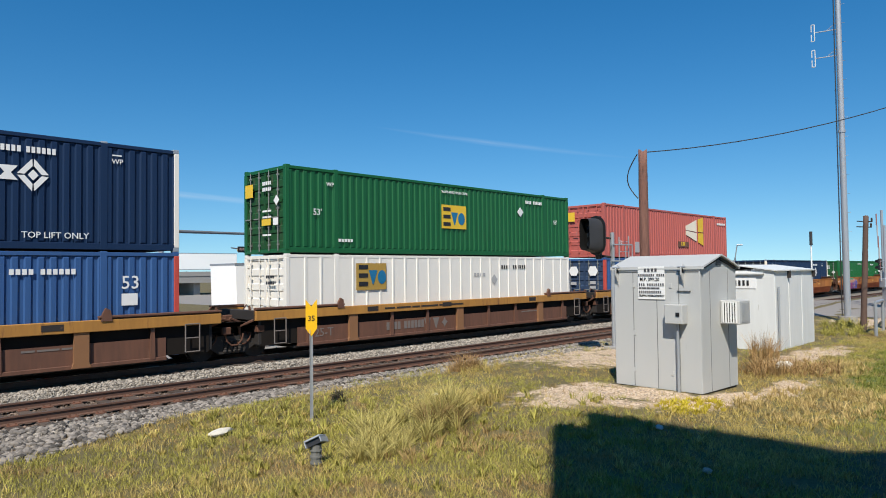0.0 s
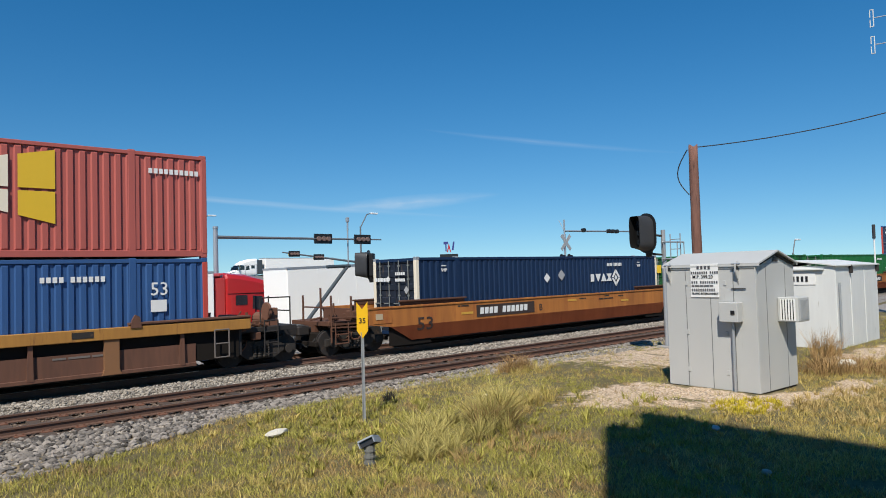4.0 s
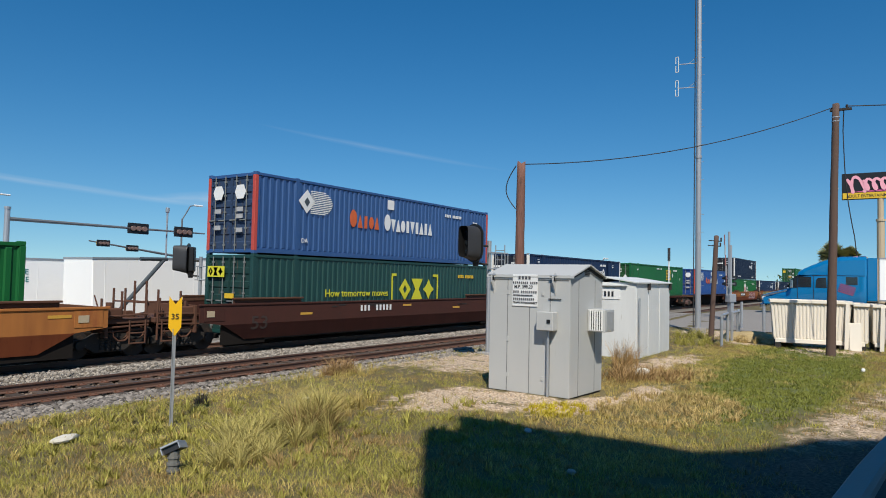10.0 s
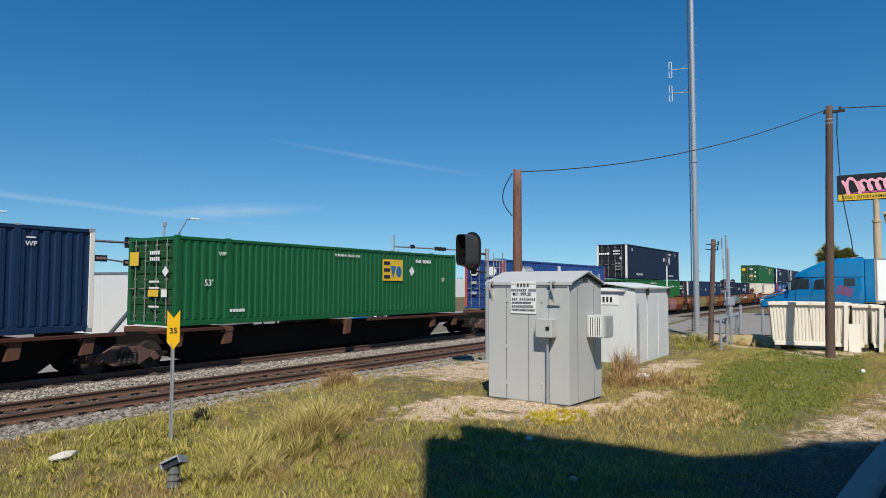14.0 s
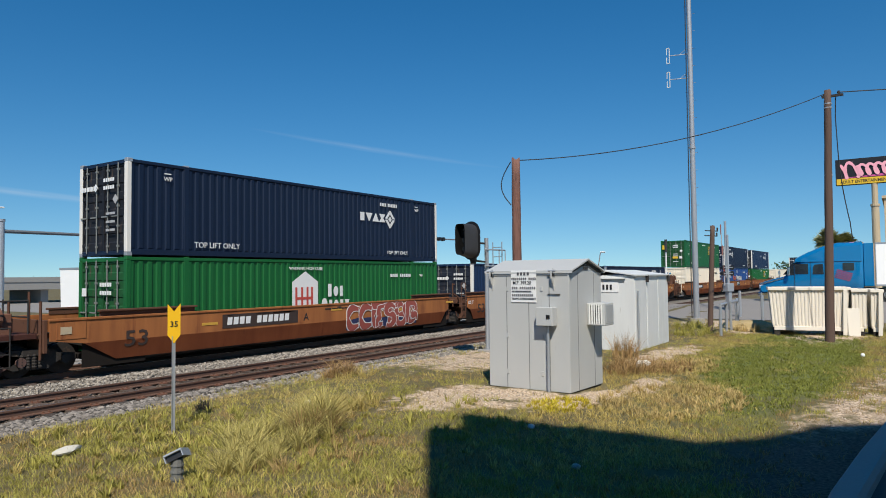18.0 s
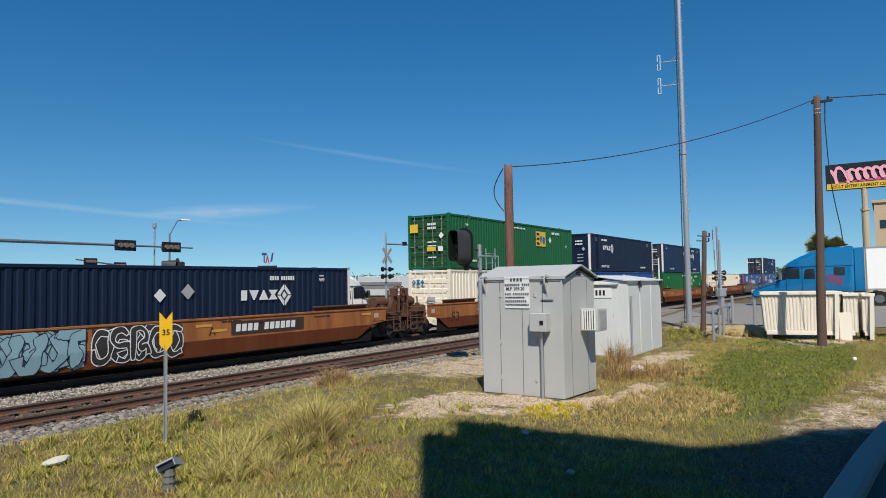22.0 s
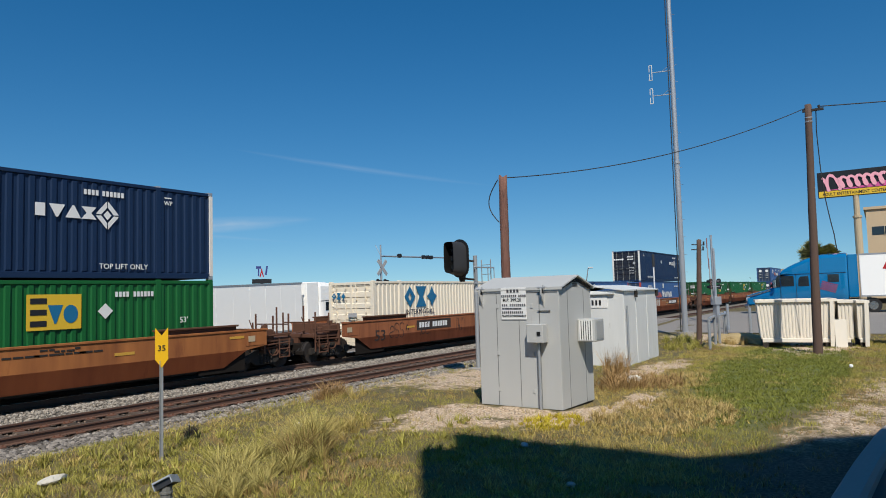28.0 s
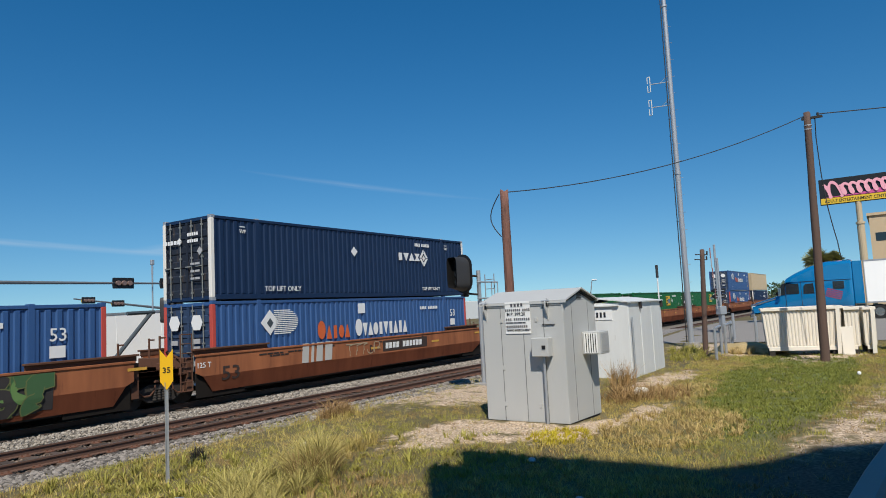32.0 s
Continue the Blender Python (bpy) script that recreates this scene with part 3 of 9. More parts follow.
TIES = [tie_mesh(i) for i in range(5)]
bm = bmesh.new()
box(bm, -0.09, 0.09, -0.18, 0.18, -0.166, -0.148)
for sx in (-0.06, 0.06):
    for sy in (-0.1, 0.1):
        box(bm, sx - 0.015, sx + 0.015, sy - 0.015, sy + 0.015, -0.15, -0.115)
PLATE = mesh_of(bm, "tie_plate", M["rust"])


def lay_ties(t, x0, x1, step, plates):
    rng = random.Random(11)
    x = x0
    while x < x1:
        ob = part("tie", TIES[rng.randrange(5)], None, t, at=pose(x + rng.uniform(-0.03, 0.03), rng.uniform(-0.04, 0.04), 0, 0, 0, rng.uniform(-1.5, 1.5)))
        if plates:
            for side in (-1, 1):
                part("tie_plate", PLATE, None, ob, at=pose(0, side * GAUGE, 0))
        x += step


lay_ties(near_track, -4, 52, 0.53, True)
lay_ties(far_track, 0, 52, 0.53, False)

# road over the tracks, the far highway and the yard beside the camera
def road_z(x, y):
    k = min(1, max(0, (x - 34) / 16))
    top = 0.45 * k * k * (3 - 2 * k) + 0.03
    return float(np.interp(y, [-60, 11.5, 14.0, 22.0, 28.2, 120], [top, top, -0.012, -0.012, -1.02, -1.02]))


bm = bmesh.new()
rx = [38.5 + 0.9 * i for i in range(13)] + [51, 53, 55, 57, 60]
ry = [-60, -30, -10, -4, 0, 3, 6, 9, 11.5, 12, 12.6, 13.2, 14, 17, 20, 22, 24, 26, 28.2, 54, 120]
rows = [[bm.verts.new((x, y, road_z(x, y) + 0.01 * noise.noise((x, y, 3)))) for y in ry] for x in rx]
for a, b in zip(rows, rows[1:]):
    for k in range(len(ry) - 1):
        bm.faces.new((a[k], b[k], b[k + 1], a[k + 1]))
solid("road", bm, M["asphalt"], "worn grey asphalt road crossing the tracks", "road", kind="structure", smooth=True)


# ---- containers ----
CL, CW, CH = 16.15, 2.60, 2.896


def corrugated(length, z0, z1, period=0.285, depth=0.04, flat=False):
    """A pressed wall panel in the x z plane, outer face at y = 0 and ribs going inward."""
    bm = bmesh.new()
    if flat:
        prof, x = [(0.0, 0.0)], 0.0
        while x + period < length:
            prof += [(x + period - 0.045, 0.0), (x + period - 0.035, -0.03), (x + period + 0.035, -0.03), (x + period + 0.045, 0.0)]
            x += period
        prof.append((length, 0.0))
    else:
        n = max(1, round(length / period))
        p = length / n
        prof = [(0.0, 0.0)]
        for i in range(n):
            a = i * p
            prof += [(a + 0.34 * p, 0.0), (a + 0.42 * p, depth), (a + 0.80 * p, depth), (a + 0.92 * p, 0.0)]
        prof.append((length, 0.0))
    end = 0.0 if flat else 0.07
    rows = [[bm.verts.new((x, y if k else depth, z)) for x, y in prof] for z, k in ((z0, flat), (z0 + end, True), (z1 - end, True), (z1, flat)) if end or z in (z0, z1)]
    for lo, hi in zip(rows, rows[1:]):
        for i in range(len(prof) - 1):
            bm.faces.new((lo[i], lo[i + 1], hi[i + 1], hi[i]))
    return bm


M["rod_grey"] = mat("dull zinc rods", (0.2, 0.21, 0.2), 0.6, wear=0.3, wear_col=(0.12, 0.1, 0.08))


def container(name, label, colour, post=None, doors=True, ribs=False, group="shipping containers on the train"):
    """A fifty-three foot box; x runs from 0 to its length, the wall towards the camera at y = -CW / 2."""
    mt = M[colour]
    pm = M[post] if post else mt
    c = thing(name, label, "shipping container", group=group)
    h = CW / 2
    ip = (2.03, CL - 2.03)

    def walls():
        spans = [(0.13, ip[0] - 0.09), (ip[0] + 0.09, ip[1] - 0.09), (ip[1] + 0.09, CL - 0.13)]
        out = []
        for a, b in spans:
            bm = corrugated(b - a, 0.17, CH - 0.1, 0.62 if ribs else 0.285, flat=ribs)
            out.append((a, b, mesh_of(bm, "side_panel", mt)))
        return out

    for a, b, me in cached(("walls", colour, ribs), walls):
        part("side_panel", me, None, c, at=pose(a, -h + 0.012, 0))
        part("side_panel", me, None, c, at=pose(b, h - 0.012, 0, 0, 0, 180))

    def roof():
        bm = corrugated(CL - 0.1, -h + 0.03, h - 0.03, 0.6, 0.02)
        bmesh.ops.rotate(bm, verts=bm.verts, cent=(0, 0, 0), matrix=Matrix.Rotation(radians(-90), 3, "X"))
        return mesh_of(bm, "roof", mt)

    part("roof", cached(("roof", colour), roof), None, c, at=pose(0.05, 0, CH - 0.035))

    def bar(x0, x1, y0, y1, z0, z1, key):
        def build():
            bm = bmesh.new()
            box(bm, x0, x1, y0, y1, z0, z1, 0.008)
            return mesh_of(bm, key, mt)
        return cached((key, x0, x1, y0, y1, z0, z1, colour), build)

    for s in (-1, 1):
        ya, yb = (-h, -h + 0.07) if s < 0 else (h - 0.07, h)
        part("top_rail", bar(0.1, CL - 0.1, ya, yb, CH - 0.12, CH - 0.02, "top_rail"), None, c)
        part("bottom_rail", bar(0.1, CL - 0.1, ya, yb, 0.03, 0.20, "bottom_rail"), None, c)
        for x in ip:
            part("lifting_post", bar(x - 0.09, x + 0.09, ya - 0.004 * (s < 0), yb + 0.004 * (s > 0), 0.03, CH - 0.03, "lifting_post"), None, c)

    def casting():
        bm = bmesh.new()
        box(bm, -0.09, 0.09, -0.08, 0.08, 0, 0.12, 0.012)
        return mesh_of(bm, "corner_casting", M["galv"] if colour in ("navy", "black_navy") else mt)

    cast = cached(("cast", colour), casting)
    for x in (0.09, CL - 0.09, *ip):
        for y in (-h + 0.078, h - 0.078):
            part("corner_casting", cast, None, c, at=(x, y, CH - 0.11))
            if x not in ip:
                part("corner_casting", cast, None, c, at=(x, y, -0.005))

    def corner_post():
        bm = bmesh.new()
        box(bm, 0, 0.15, 0, 0.15, 0.11, CH - 0.11, 0.012)
        return mesh_of(bm, "corner_post", pm)

    cp = cached(("cp", post or colour), corner_post)
    for x in (-0.006, CL - 0.144):
        for y in (-h - 0.006, h - 0.144):
            part("corner_post", cp, None, c, (f"{post.replace('_', ' ')} corner post" if post else ""), at=(x, y, 0))

    def floor():
        bm = bmesh.new()
        box(bm, 0.05, CL - 0.05, -h + 0.05, h - 0.05, 0.04, 0.14)
        return mesh_of(bm, "floor", M["steel_dark"])

    part("floor", cached("cfloor", floor), None, c)

    def end_wall():
        bm = corrugated(CW - 0.28, 0.14, CH - 0.11, 0.24)
        return mesh_of(bm, "end_wall", mt)

    part("end_wall", cached(("end", colour), end_wall), None, c, at=pose(CL - 0.03, -h + 0.14, 0, 0, 0, 90))

    def beam():
        bm = bmesh.new()
        box(bm, 0, 0.1, -h + 0.14, h - 0.14, 0.03, 0.16, 0.008)
        box(bm, 0, 0.1, -h + 0.14, h - 0.14, CH - 0.15, CH - 0.03, 0.008)
        return mesh_of(bm, "end_frame", mt)

    part("end_frame", cached(("beam", colour), beam), None, c, at=(0.01, 0, 0))
    if not doors:
        part("end_wall", cached(("end", colour), end_wall), None, c, at=pose(0.03, h - 0.14, 0, 0, 0, -90))
        return c

    def door():
        bm = bmesh.new()
        w = h - 0.155
        zs = [0.17, 0.24]
        for i in range(5):
            a = 0.24 + i * 0.5
            zs += [a + 0.16, a + 0.2, a + 0.42, a + 0.46]
        zs += [CH - 0.16]
        prof = []
        for i, z in enumerate(zs):
            prof.append((0.0 if (i % 4 in (0, 1, 2) and i < 3) or (i % 4 in (1, 2)) else 0.03, z))
        for (d0, a), (d1, b) in zip(prof, prof[1:]):
            sheet(bm, [(d0, w, a), (d0, 0, a), (d1, 0, b), (d1, w, b)])
        box(bm, -0.02, 0.02, 0.0, 0.05, 0.17, CH - 0.16)
        box(bm, -0.02, 0.02, w - 0.05, w, 0.17, CH - 0.16)
        return mesh_of(bm, "door", mt)

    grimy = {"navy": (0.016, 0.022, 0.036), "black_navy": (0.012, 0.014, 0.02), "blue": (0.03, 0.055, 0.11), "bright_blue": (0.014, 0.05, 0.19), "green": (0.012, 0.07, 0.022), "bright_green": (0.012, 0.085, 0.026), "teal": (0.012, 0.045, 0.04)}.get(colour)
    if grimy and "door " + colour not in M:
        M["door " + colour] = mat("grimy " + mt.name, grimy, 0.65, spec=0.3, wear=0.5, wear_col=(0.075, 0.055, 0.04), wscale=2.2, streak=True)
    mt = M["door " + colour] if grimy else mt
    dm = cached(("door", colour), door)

    def rods():
        bm = bmesh.new()
        rod(bm, (-0.05, 0, 0.1), (-0.05, 0, CH - 0.1), 0.02, 6)
        for z in (0.3, 0.9, 1.5, 2.1, 2.6):
            box(bm, -0.07, -0.02, -0.045, 0.045, z - 0.03, z + 0.03)
        box(bm, -0.075, -0.055, -0.02, 0.32, 1.18, 1.22)
        return mesh_of(bm, "lock_rod", M["rod_grey"] if colour in ("navy", "black_navy", "blue", "bright_blue", "green", "bright_green", "teal") else mt)

    rm = cached(("rods", colour), rods)

    def hinge():
        bm = bmesh.new()
        box(bm, -0.03, 0.01, 0, 0.13, -0.05, 0.05, 0.01)
        return mesh_of(bm, "hinge", mt)

    hm = cached(("hinge", colour), hinge)
    for s, y0 in ((1, -h + 0.15), (1, 0.005)):
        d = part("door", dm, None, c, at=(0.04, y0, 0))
        for dy in (0.3, 0.85):
            part("lock_rod", rm, None, d, at=(0, dy, 0))
        for z in (0.35, 1.1, 1.8, 2.5):
            part("hinge", hm, None, d, at=(0, -0.02 if y0 < 0 else h - 0.28, z))
    return c


# ---- markings ----
FACE = -CW / 2 - 0.004


def put(c, me, x, z, name="marking", label=""):
    """A marking on the wall towards the camera."""
    return part(name, me, None, c, label, at=(x, FACE - 0.004, z))


def put_end(c, me, y, z, name="marking", label=""):
    """A marking on the door end; y grows away from the camera."""
    return part(name, me, None, c, label, at=pose(-0.06, y, z, 0, 0, -90))


def say(c, words, x, z, size, col="letter_white", bold=1.4, squeeze=1.0):
    return part("lettering", text_mesh(words, size, M[col], bold, squeeze=squeeze), None, c, at=(x, FACE - 0.013, z))


def diamond(w, h, col, hole=0.0):
    def build():
        bm = bmesh.new()
        o = [(-w / 2, 0), (0, -h / 2), (w / 2, 0), (0, h / 2)]
        if not hole:
            prism(bm, o, -0.005, 0)
        else:
            i = [(x * hole, z * hole) for x, z in o]
            for k in range(4):
                j = (k + 1) % 4
                a, b = 0.06, 0.94
                def mid(p, q, t):
                    return (p[0] + (q[0] - p[0]) * t, p[1] + (q[1] - p[1]) * t)
                prism(bm, [mid(o[k], o[j], a), mid(o[k], o[j], b), mid(i[k], i[j], b), mid(i[k], i[j], a)], -0.005, 0)
            prism(bm, [(x * 0.32, z * 0.32) for x, z in o], -0.005, 0)
        return mesh_of(bm, "diamond", M[col])
    return cached(("dia", w, h, col, hole), build)


def plate(w, h, col):
    def build():
        bm = bmesh.new()
        box(bm, 0, w, -0.006, 0, 0, h)
        return mesh_of(bm, "label_plate", M[col])
    return cached(("plate", w, h, col), build)


def word(widths, h, col, gap=0.14, first=1.0, fill=0.62):
    """Plain blocks with clipped corners in place of a word; the first may stand taller."""
    def build():
        bm = bmesh.new()
        x = 0.0
        for i, w in enumerate(widths):
            full, H = w * h, h * (first if i == 0 else 1.0)
            w, c = full * fill, 0.12 * h
            top = [(x + w, H - c), (x + w - c, H)] if i % 2 else [(x + w, H)]
            prism(bm, [(x + c, 0), (x + w, 0)] + top + [(x, H), (x, c)], -0.006, 0)
            x += full + gap * h
        return mesh_of(bm, "emblem_blocks", M[col])
    return cached(("word", tuple(widths), h, col, gap, first, fill), build)


def outline(w, h, kind, k):
    """One plain emblem shape w by h with strokes k wide, as a ring of outer and inner corners or one solid outline."""
    if kind == "up":
        return [(0, 0), (w, 0), (w * 0.56, h), (w * 0.44, h)], None
    if kind == "down":
        return [(0, h), (w * 0.44, 0), (w * 0.56, 0), (w, h)], None
    if kind == "disc":
        return [(w / 2 + w / 2 * math.cos(t / 14 * math.tau), h / 2 + h / 2 * math.sin(t / 14 * math.tau)) for t in range(14)], None
    if kind == "block":
        return [(w * 0.2, 0), (w * 0.8, 0), (w * 0.8, h), (w * 0.2, h)], None
    if kind == "lozenge":
        return [(0, h / 2), (w / 2, 0), (w, h / 2), (w / 2, h)], [(k * 1.2, h / 2), (w / 2, k * 1.2), (w - k * 1.2, h / 2), (w / 2, h - k * 1.2)]
    if kind == "star":
        c, u = w / 2, k * 0.75
        return [(0, h / 2), (c - u, h / 2 - u), (c, 0), (c + u, h / 2 - u), (w, h / 2), (c + u, h / 2 + u), (c, h), (c - u, h / 2 + u)], None
    if kind == "hour":
        return [(0, 0), (w, 0), (w * 0.66, h / 2), (w, h), (0, h), (w * 0.34, h / 2)], None
    return [(0, 0), (w, 0), (w, h), (0, h)], None


def shapes(kinds, h, col, wide=0.7, stroke=0.24, gap=0.12, first=1.0, slant=0.0):
    """A row of plain geometric shapes in an emblem's colour; each is one body."""
    def build():
        bm = bmesh.new()
        x = 0.0
        for n, kind in enumerate(kinds):
            H = h * (first if n == 0 else 1.0)
            w = wide * H
            o, i = outline(w, H, kind, stroke * H)
            front = [bm.verts.new((x + a + slant * b, -0.006, b)) for a, b in o]
            back = [bm.verts.new((x + a + slant * b, 0.0, b)) for a, b in o]
            m = len(o)
            for q in range(m):
                bm.faces.new((front[q], front[(q + 1) % m], back[(q + 1) % m], back[q]))
            if i:
                hole = [bm.verts.new((x + a + slant * b, -0.006, b)) for a, b in i]
                for q in range(m):
                    bm.faces.new((front[q], front[(q + 1) % m], hole[(q + 1) % m], hole[q]))
            else:
                bm.faces.new(front)
            x += w + gap * h
        bmesh.ops.recalc_face_normals(bm, faces=bm.faces)
        return mesh_of(bm, "emblem_shapes", M[col])
    return cached(("shapes", tuple(kinds), h, col, wide, stroke, gap, first, slant), build)


def square_emblem(c, x, z, y):
    """Three black bars, a blue wedge and a blue disc on the square plate."""
    for k in range(3):
        part("emblem", plate(0.42, 0.15, "letter_black"), None, c, at=(x + 0.09, y, z + 0.1 + 0.3 * k))
    part("emblem", shapes(["down", "disc"], 0.5, "letter_blue", 0.8, 0.22, 0.03), None, c, "", at=(x + 0.54, y, z + 0.16))


def dress_navy(c, seed, mid=True, right=True):
    """White emblem of bars and an open diamond, handling marks, placards."""
    x = 10.35 if right else 2.75
    put(c, shapes(["block", "down", "up", "hour"], 0.35, "letter_white", 1.24, 0.24, 0.03), x, 1.7, "emblem", "white emblem shapes")
    put(c, diamond(0.74, 0.86, "letter_white", 0.55), x + 2.1, 1.85, "emblem", "white open diamond emblem")
    put(c, bars([0.08] * 4 + [-0.05] + [0.08] * 6, 0.15, 0.035, M["letter_white"]), x + 1.4 if right else x - 0.3, 2.4, "number_marking")
    for xx in (1.2, CL - 1.85):
        say(c, "WP", xx, 2.33, 0.19)
        put(c, bars([0.24], 0.035, 0.0, M["letter_white"]), xx + 0.02, 2.54, "label_marking")
    say(c, "TOP LIFT ONLY", 2.3, 0.3, 0.26)
    say(c, "TOP LIFT ONLY", 12.2, 0.3, 0.22)
    if mid:
        put(c, diamond(0.42, 0.42, "letter_white"), 7.3 + 0.3 * (seed % 3), 1.95, "placard", "white diamond placard")
        if seed % 2:
            put(c, diamond(0.5, 0.5, "decal_grey"), 8.3, 2.05, "placard", "grey worn diamond placard")
    put_end(c, bars([0.14, 0.1, 0.16, 0.14, 0.14], 0.14, 0.04, M["letter_white"]), 1.1, 2.02, "emblem")
    put_end(c, diamond(0.26, 0.26, "letter_white", 0.5), 0.28, 2.1, "emblem")
    for z in (2.25, 2.02):
        put_end(c, bars([0.09] * 5, 0.11, 0.03, M["letter_white"]), -0.15, z, "number_marking")
    put_end(c, diamond(0.3, 0.3, "decal_grey"), -0.8, 1.7, "placard")
    for z in (1.25, 1.0, 0.75):
        put_end(c, bars([0.2, 0.25], 0.07, 0.03, M["decal_grey"]), -0.3, z, "label_marking")


def dress_green(c, seed, logo="yellow", x=10.25, z=1.55, xd=12.4):
    """A square emblem plate with dark and blue blocks, white marks, yellow labels on the doors."""
    put(c, plate(1.45, 0.95, "letter_yellow" if logo == "yellow" else "sign_white"), x, z, "emblem_plate", "square emblem plate")
    square_emblem(c, x, z, FACE - 0.013)
    say(c, "53'", 1.05, 1.3, 0.3)
    put(c, diamond(0.45, 0.45, "letter_white"), xd, 2.0, "placard", "white diamond placard")
    put(c, bars([0.08] * 4 + [-0.08] + [0.08] * 6, 0.15, 0.035, M["letter_white"]), 12.7, 2.4, "number_marking")
    if logo == "yellow":
        say(c, "WARNING HIGH CUBE", 7.2, 2.5, 0.15, "letter_white", 1.2)
    put(c, bars([0.1] * 5, 0.1, 0.03, M["letter_white"]), 2.1, 0.42, "label_marking")
    say(c, "53'", CL - 1.3, 1.55, 0.26)
    say(c, "WP", 1.6, 2.3, 0.2)
    put_end(c, plate(0.5, 0.45, "letter_yellow" if logo == "yellow" else "sign_white"), 1.12, 1.95, "emblem_plate")
    put_end(c, diamond(0.34, 0.34, "letter_white"), -0.85, 1.75, "placard")
    for z in (2.3, 2.1):
        put_end(c, bars([0.08] * 5, 0.12, 0.03, M["letter_white"]), 0.0, z, "number_marking")
    put_end(c, plate(0.55, 0.22, "letter_yellow"), 0.05, 0.95, "door_label", "yellow label")
    put_end(c, plate(0.3, 0.24, "sign_white"), -0.65, 0.94, "door_label")
    for z in (1.4, 1.2, 0.6):
        put_end(c, bars([0.3, 0.2], 0.06, 0.03, M["letter_white"]), 0.0, z, "label_marking")


def dress_blue(c, seed):
    """A diamond that trails fine lines, an orange and a white word shape, a number."""
    def streaks():
        bm = bmesh.new()
        for i in range(13):
            z = -0.42 + i * 0.07
            box(bm, 0.1 + 0.35 * max(0.0, 0.3 - abs(z)), 0.55 + 0.75 * math.sqrt(max(0.0, 1 - (z / 0.48) ** 2)), -0.005, 0, z - 0.018, z + 0.018)
        return mesh_of(bm, "streaks", M["letter_white"])
    put(c, cached("streaks", streaks), 2.6, 2.08, "emblem", "row of fine white lines")
    put(c, diamond(0.86, 0.92, "letter_white"), 2.5, 2.08, "emblem", "white diamond emblem")
    part("emblem", diamond(0.3, 0.36, "slate"), None, c, "dark heart of the diamond", at=(2.5, FACE - 0.016, 2.06))
    put(c, shapes(["disc", "up", "block", "disc", "up"], 0.52, "letter_orange", 0.6, 0.26, 0.1, 1.4), 4.95, 1.3, "emblem", "orange word shape")
    put(c, shapes(["disc", "down", "up", "disc", "block", "down", "block", "up", "block", "up"], 0.54, "letter_white", 0.6, 0.24, 0.06, 1.35), 7.2, 1.3, "emblem", "white word shape")
    put(c, plate(0.46, 0.42, "letter_white"), 7.4, 2.25, "label_plate")
    say(c, "53", CL - 1.6, 1.9, 0.5)
    put(c, plate(0.42, 0.32, "letter_white"), CL - 1.58, 1.45, "label_plate")
    put(c, bars([0.1] * 4 + [-0.08] + [0.1] * 6, 0.14, 0.04, M["letter_white"]), CL - 4.2, 2.3, "number_marking")
    say(c, "DA", 2.25, 0.5, 0.24)
    put(c, plate(0.14, 0.16, "letter_yellow"), CL - 0.9, 1.0, "label_plate")
    put(c, plate(0.16, 0.18, "letter_yellow"), CL - 1.5, 0.62, "label_plate")

    def hexa():
        bm = bmesh.new()
        prism(bm, [(-0.3, 0), (-0.17, -0.25), (0.17, -0.25), (0.3, 0), (0.17, 0.25), (-0.17, 0.25)], -0.005, 0)
        return mesh_of(bm, "hexagon", M["letter_white"])
    for y in (0.62, -0.58):
        put_end(c, cached("hexa", hexa), y, 2.2, "placard", "white hexagonal emblem")
    for y, z in ((0.8, 1.45), (-0.4, 1.5), (-0.4, 1.25), (0.8, 0.85), (-0.4, 0.75)):
        put_end(c, plate(0.34, 0.16, "decal_grey"), y, z, "door_label")


def dress_coral(c):
    def fan(col, x0, x1, z0a, z1a, z0b, z1b):
        bm = bmesh.new()
        prism(bm, [(x0, z0a), (x1, z0b), (x1, z1b), (x0, z1a)], -0.005, 0)
        return mesh_of(bm, "fan", M[col])
    put(c, fan("cream", 0, 1.6, 0.75, 1.0, 0.35, 0.9), 9.7, 0.75, "emblem", "pale fan emblem")
    put(c, fan("cream", 0, 1.6, 1.05, 1.3, 0.97, 1.75), 9.7, 0.75, "emblem", "pale fan emblem")
    put(c, fan("letter_yellow", 0, 0.8, 0.3, 0.9, 0.1, 0.9), 11.5, 0.75, "emblem", "yellow fan emblem")
    put(c, fan("letter_yellow", 0, 0.8, 0.97, 1.78, 0.97, 1.95), 11.5, 0.75, "emblem", "yellow fan emblem")
    put(c, plate(1.5, 0.35, "oldpanel"), 8.6, 0.7, "emblem_plate", "dark brown plate")
    part("emblem", word([0.7, 0.7, 0.7], 0.24, "letter_yellow"), None, c, "", at=(9.05, FACE - 0.012, 0.78))
    say(c, "53'", 1.4, 0.7, 0.32)
    put(c, bars([0.1] * 10, 0.14, 0.04, M["letter_white"]), CL - 1.6, 2.3, "number_marking")
    put(c, plate(0.5, 0.6, "decal_grey"), 3.2, 0.3, "label_plate")
    put_end(c, plate(0.45, 0.5, "letter_yellow"), 0.95, 2.0, "emblem_plate")
    for z in (1.6, 1.2, 0.7):
        put_end(c, bars([0.2, 0.25], 0.1, 0.03, M["letter_white"]), -0.3, z, "label_marking")


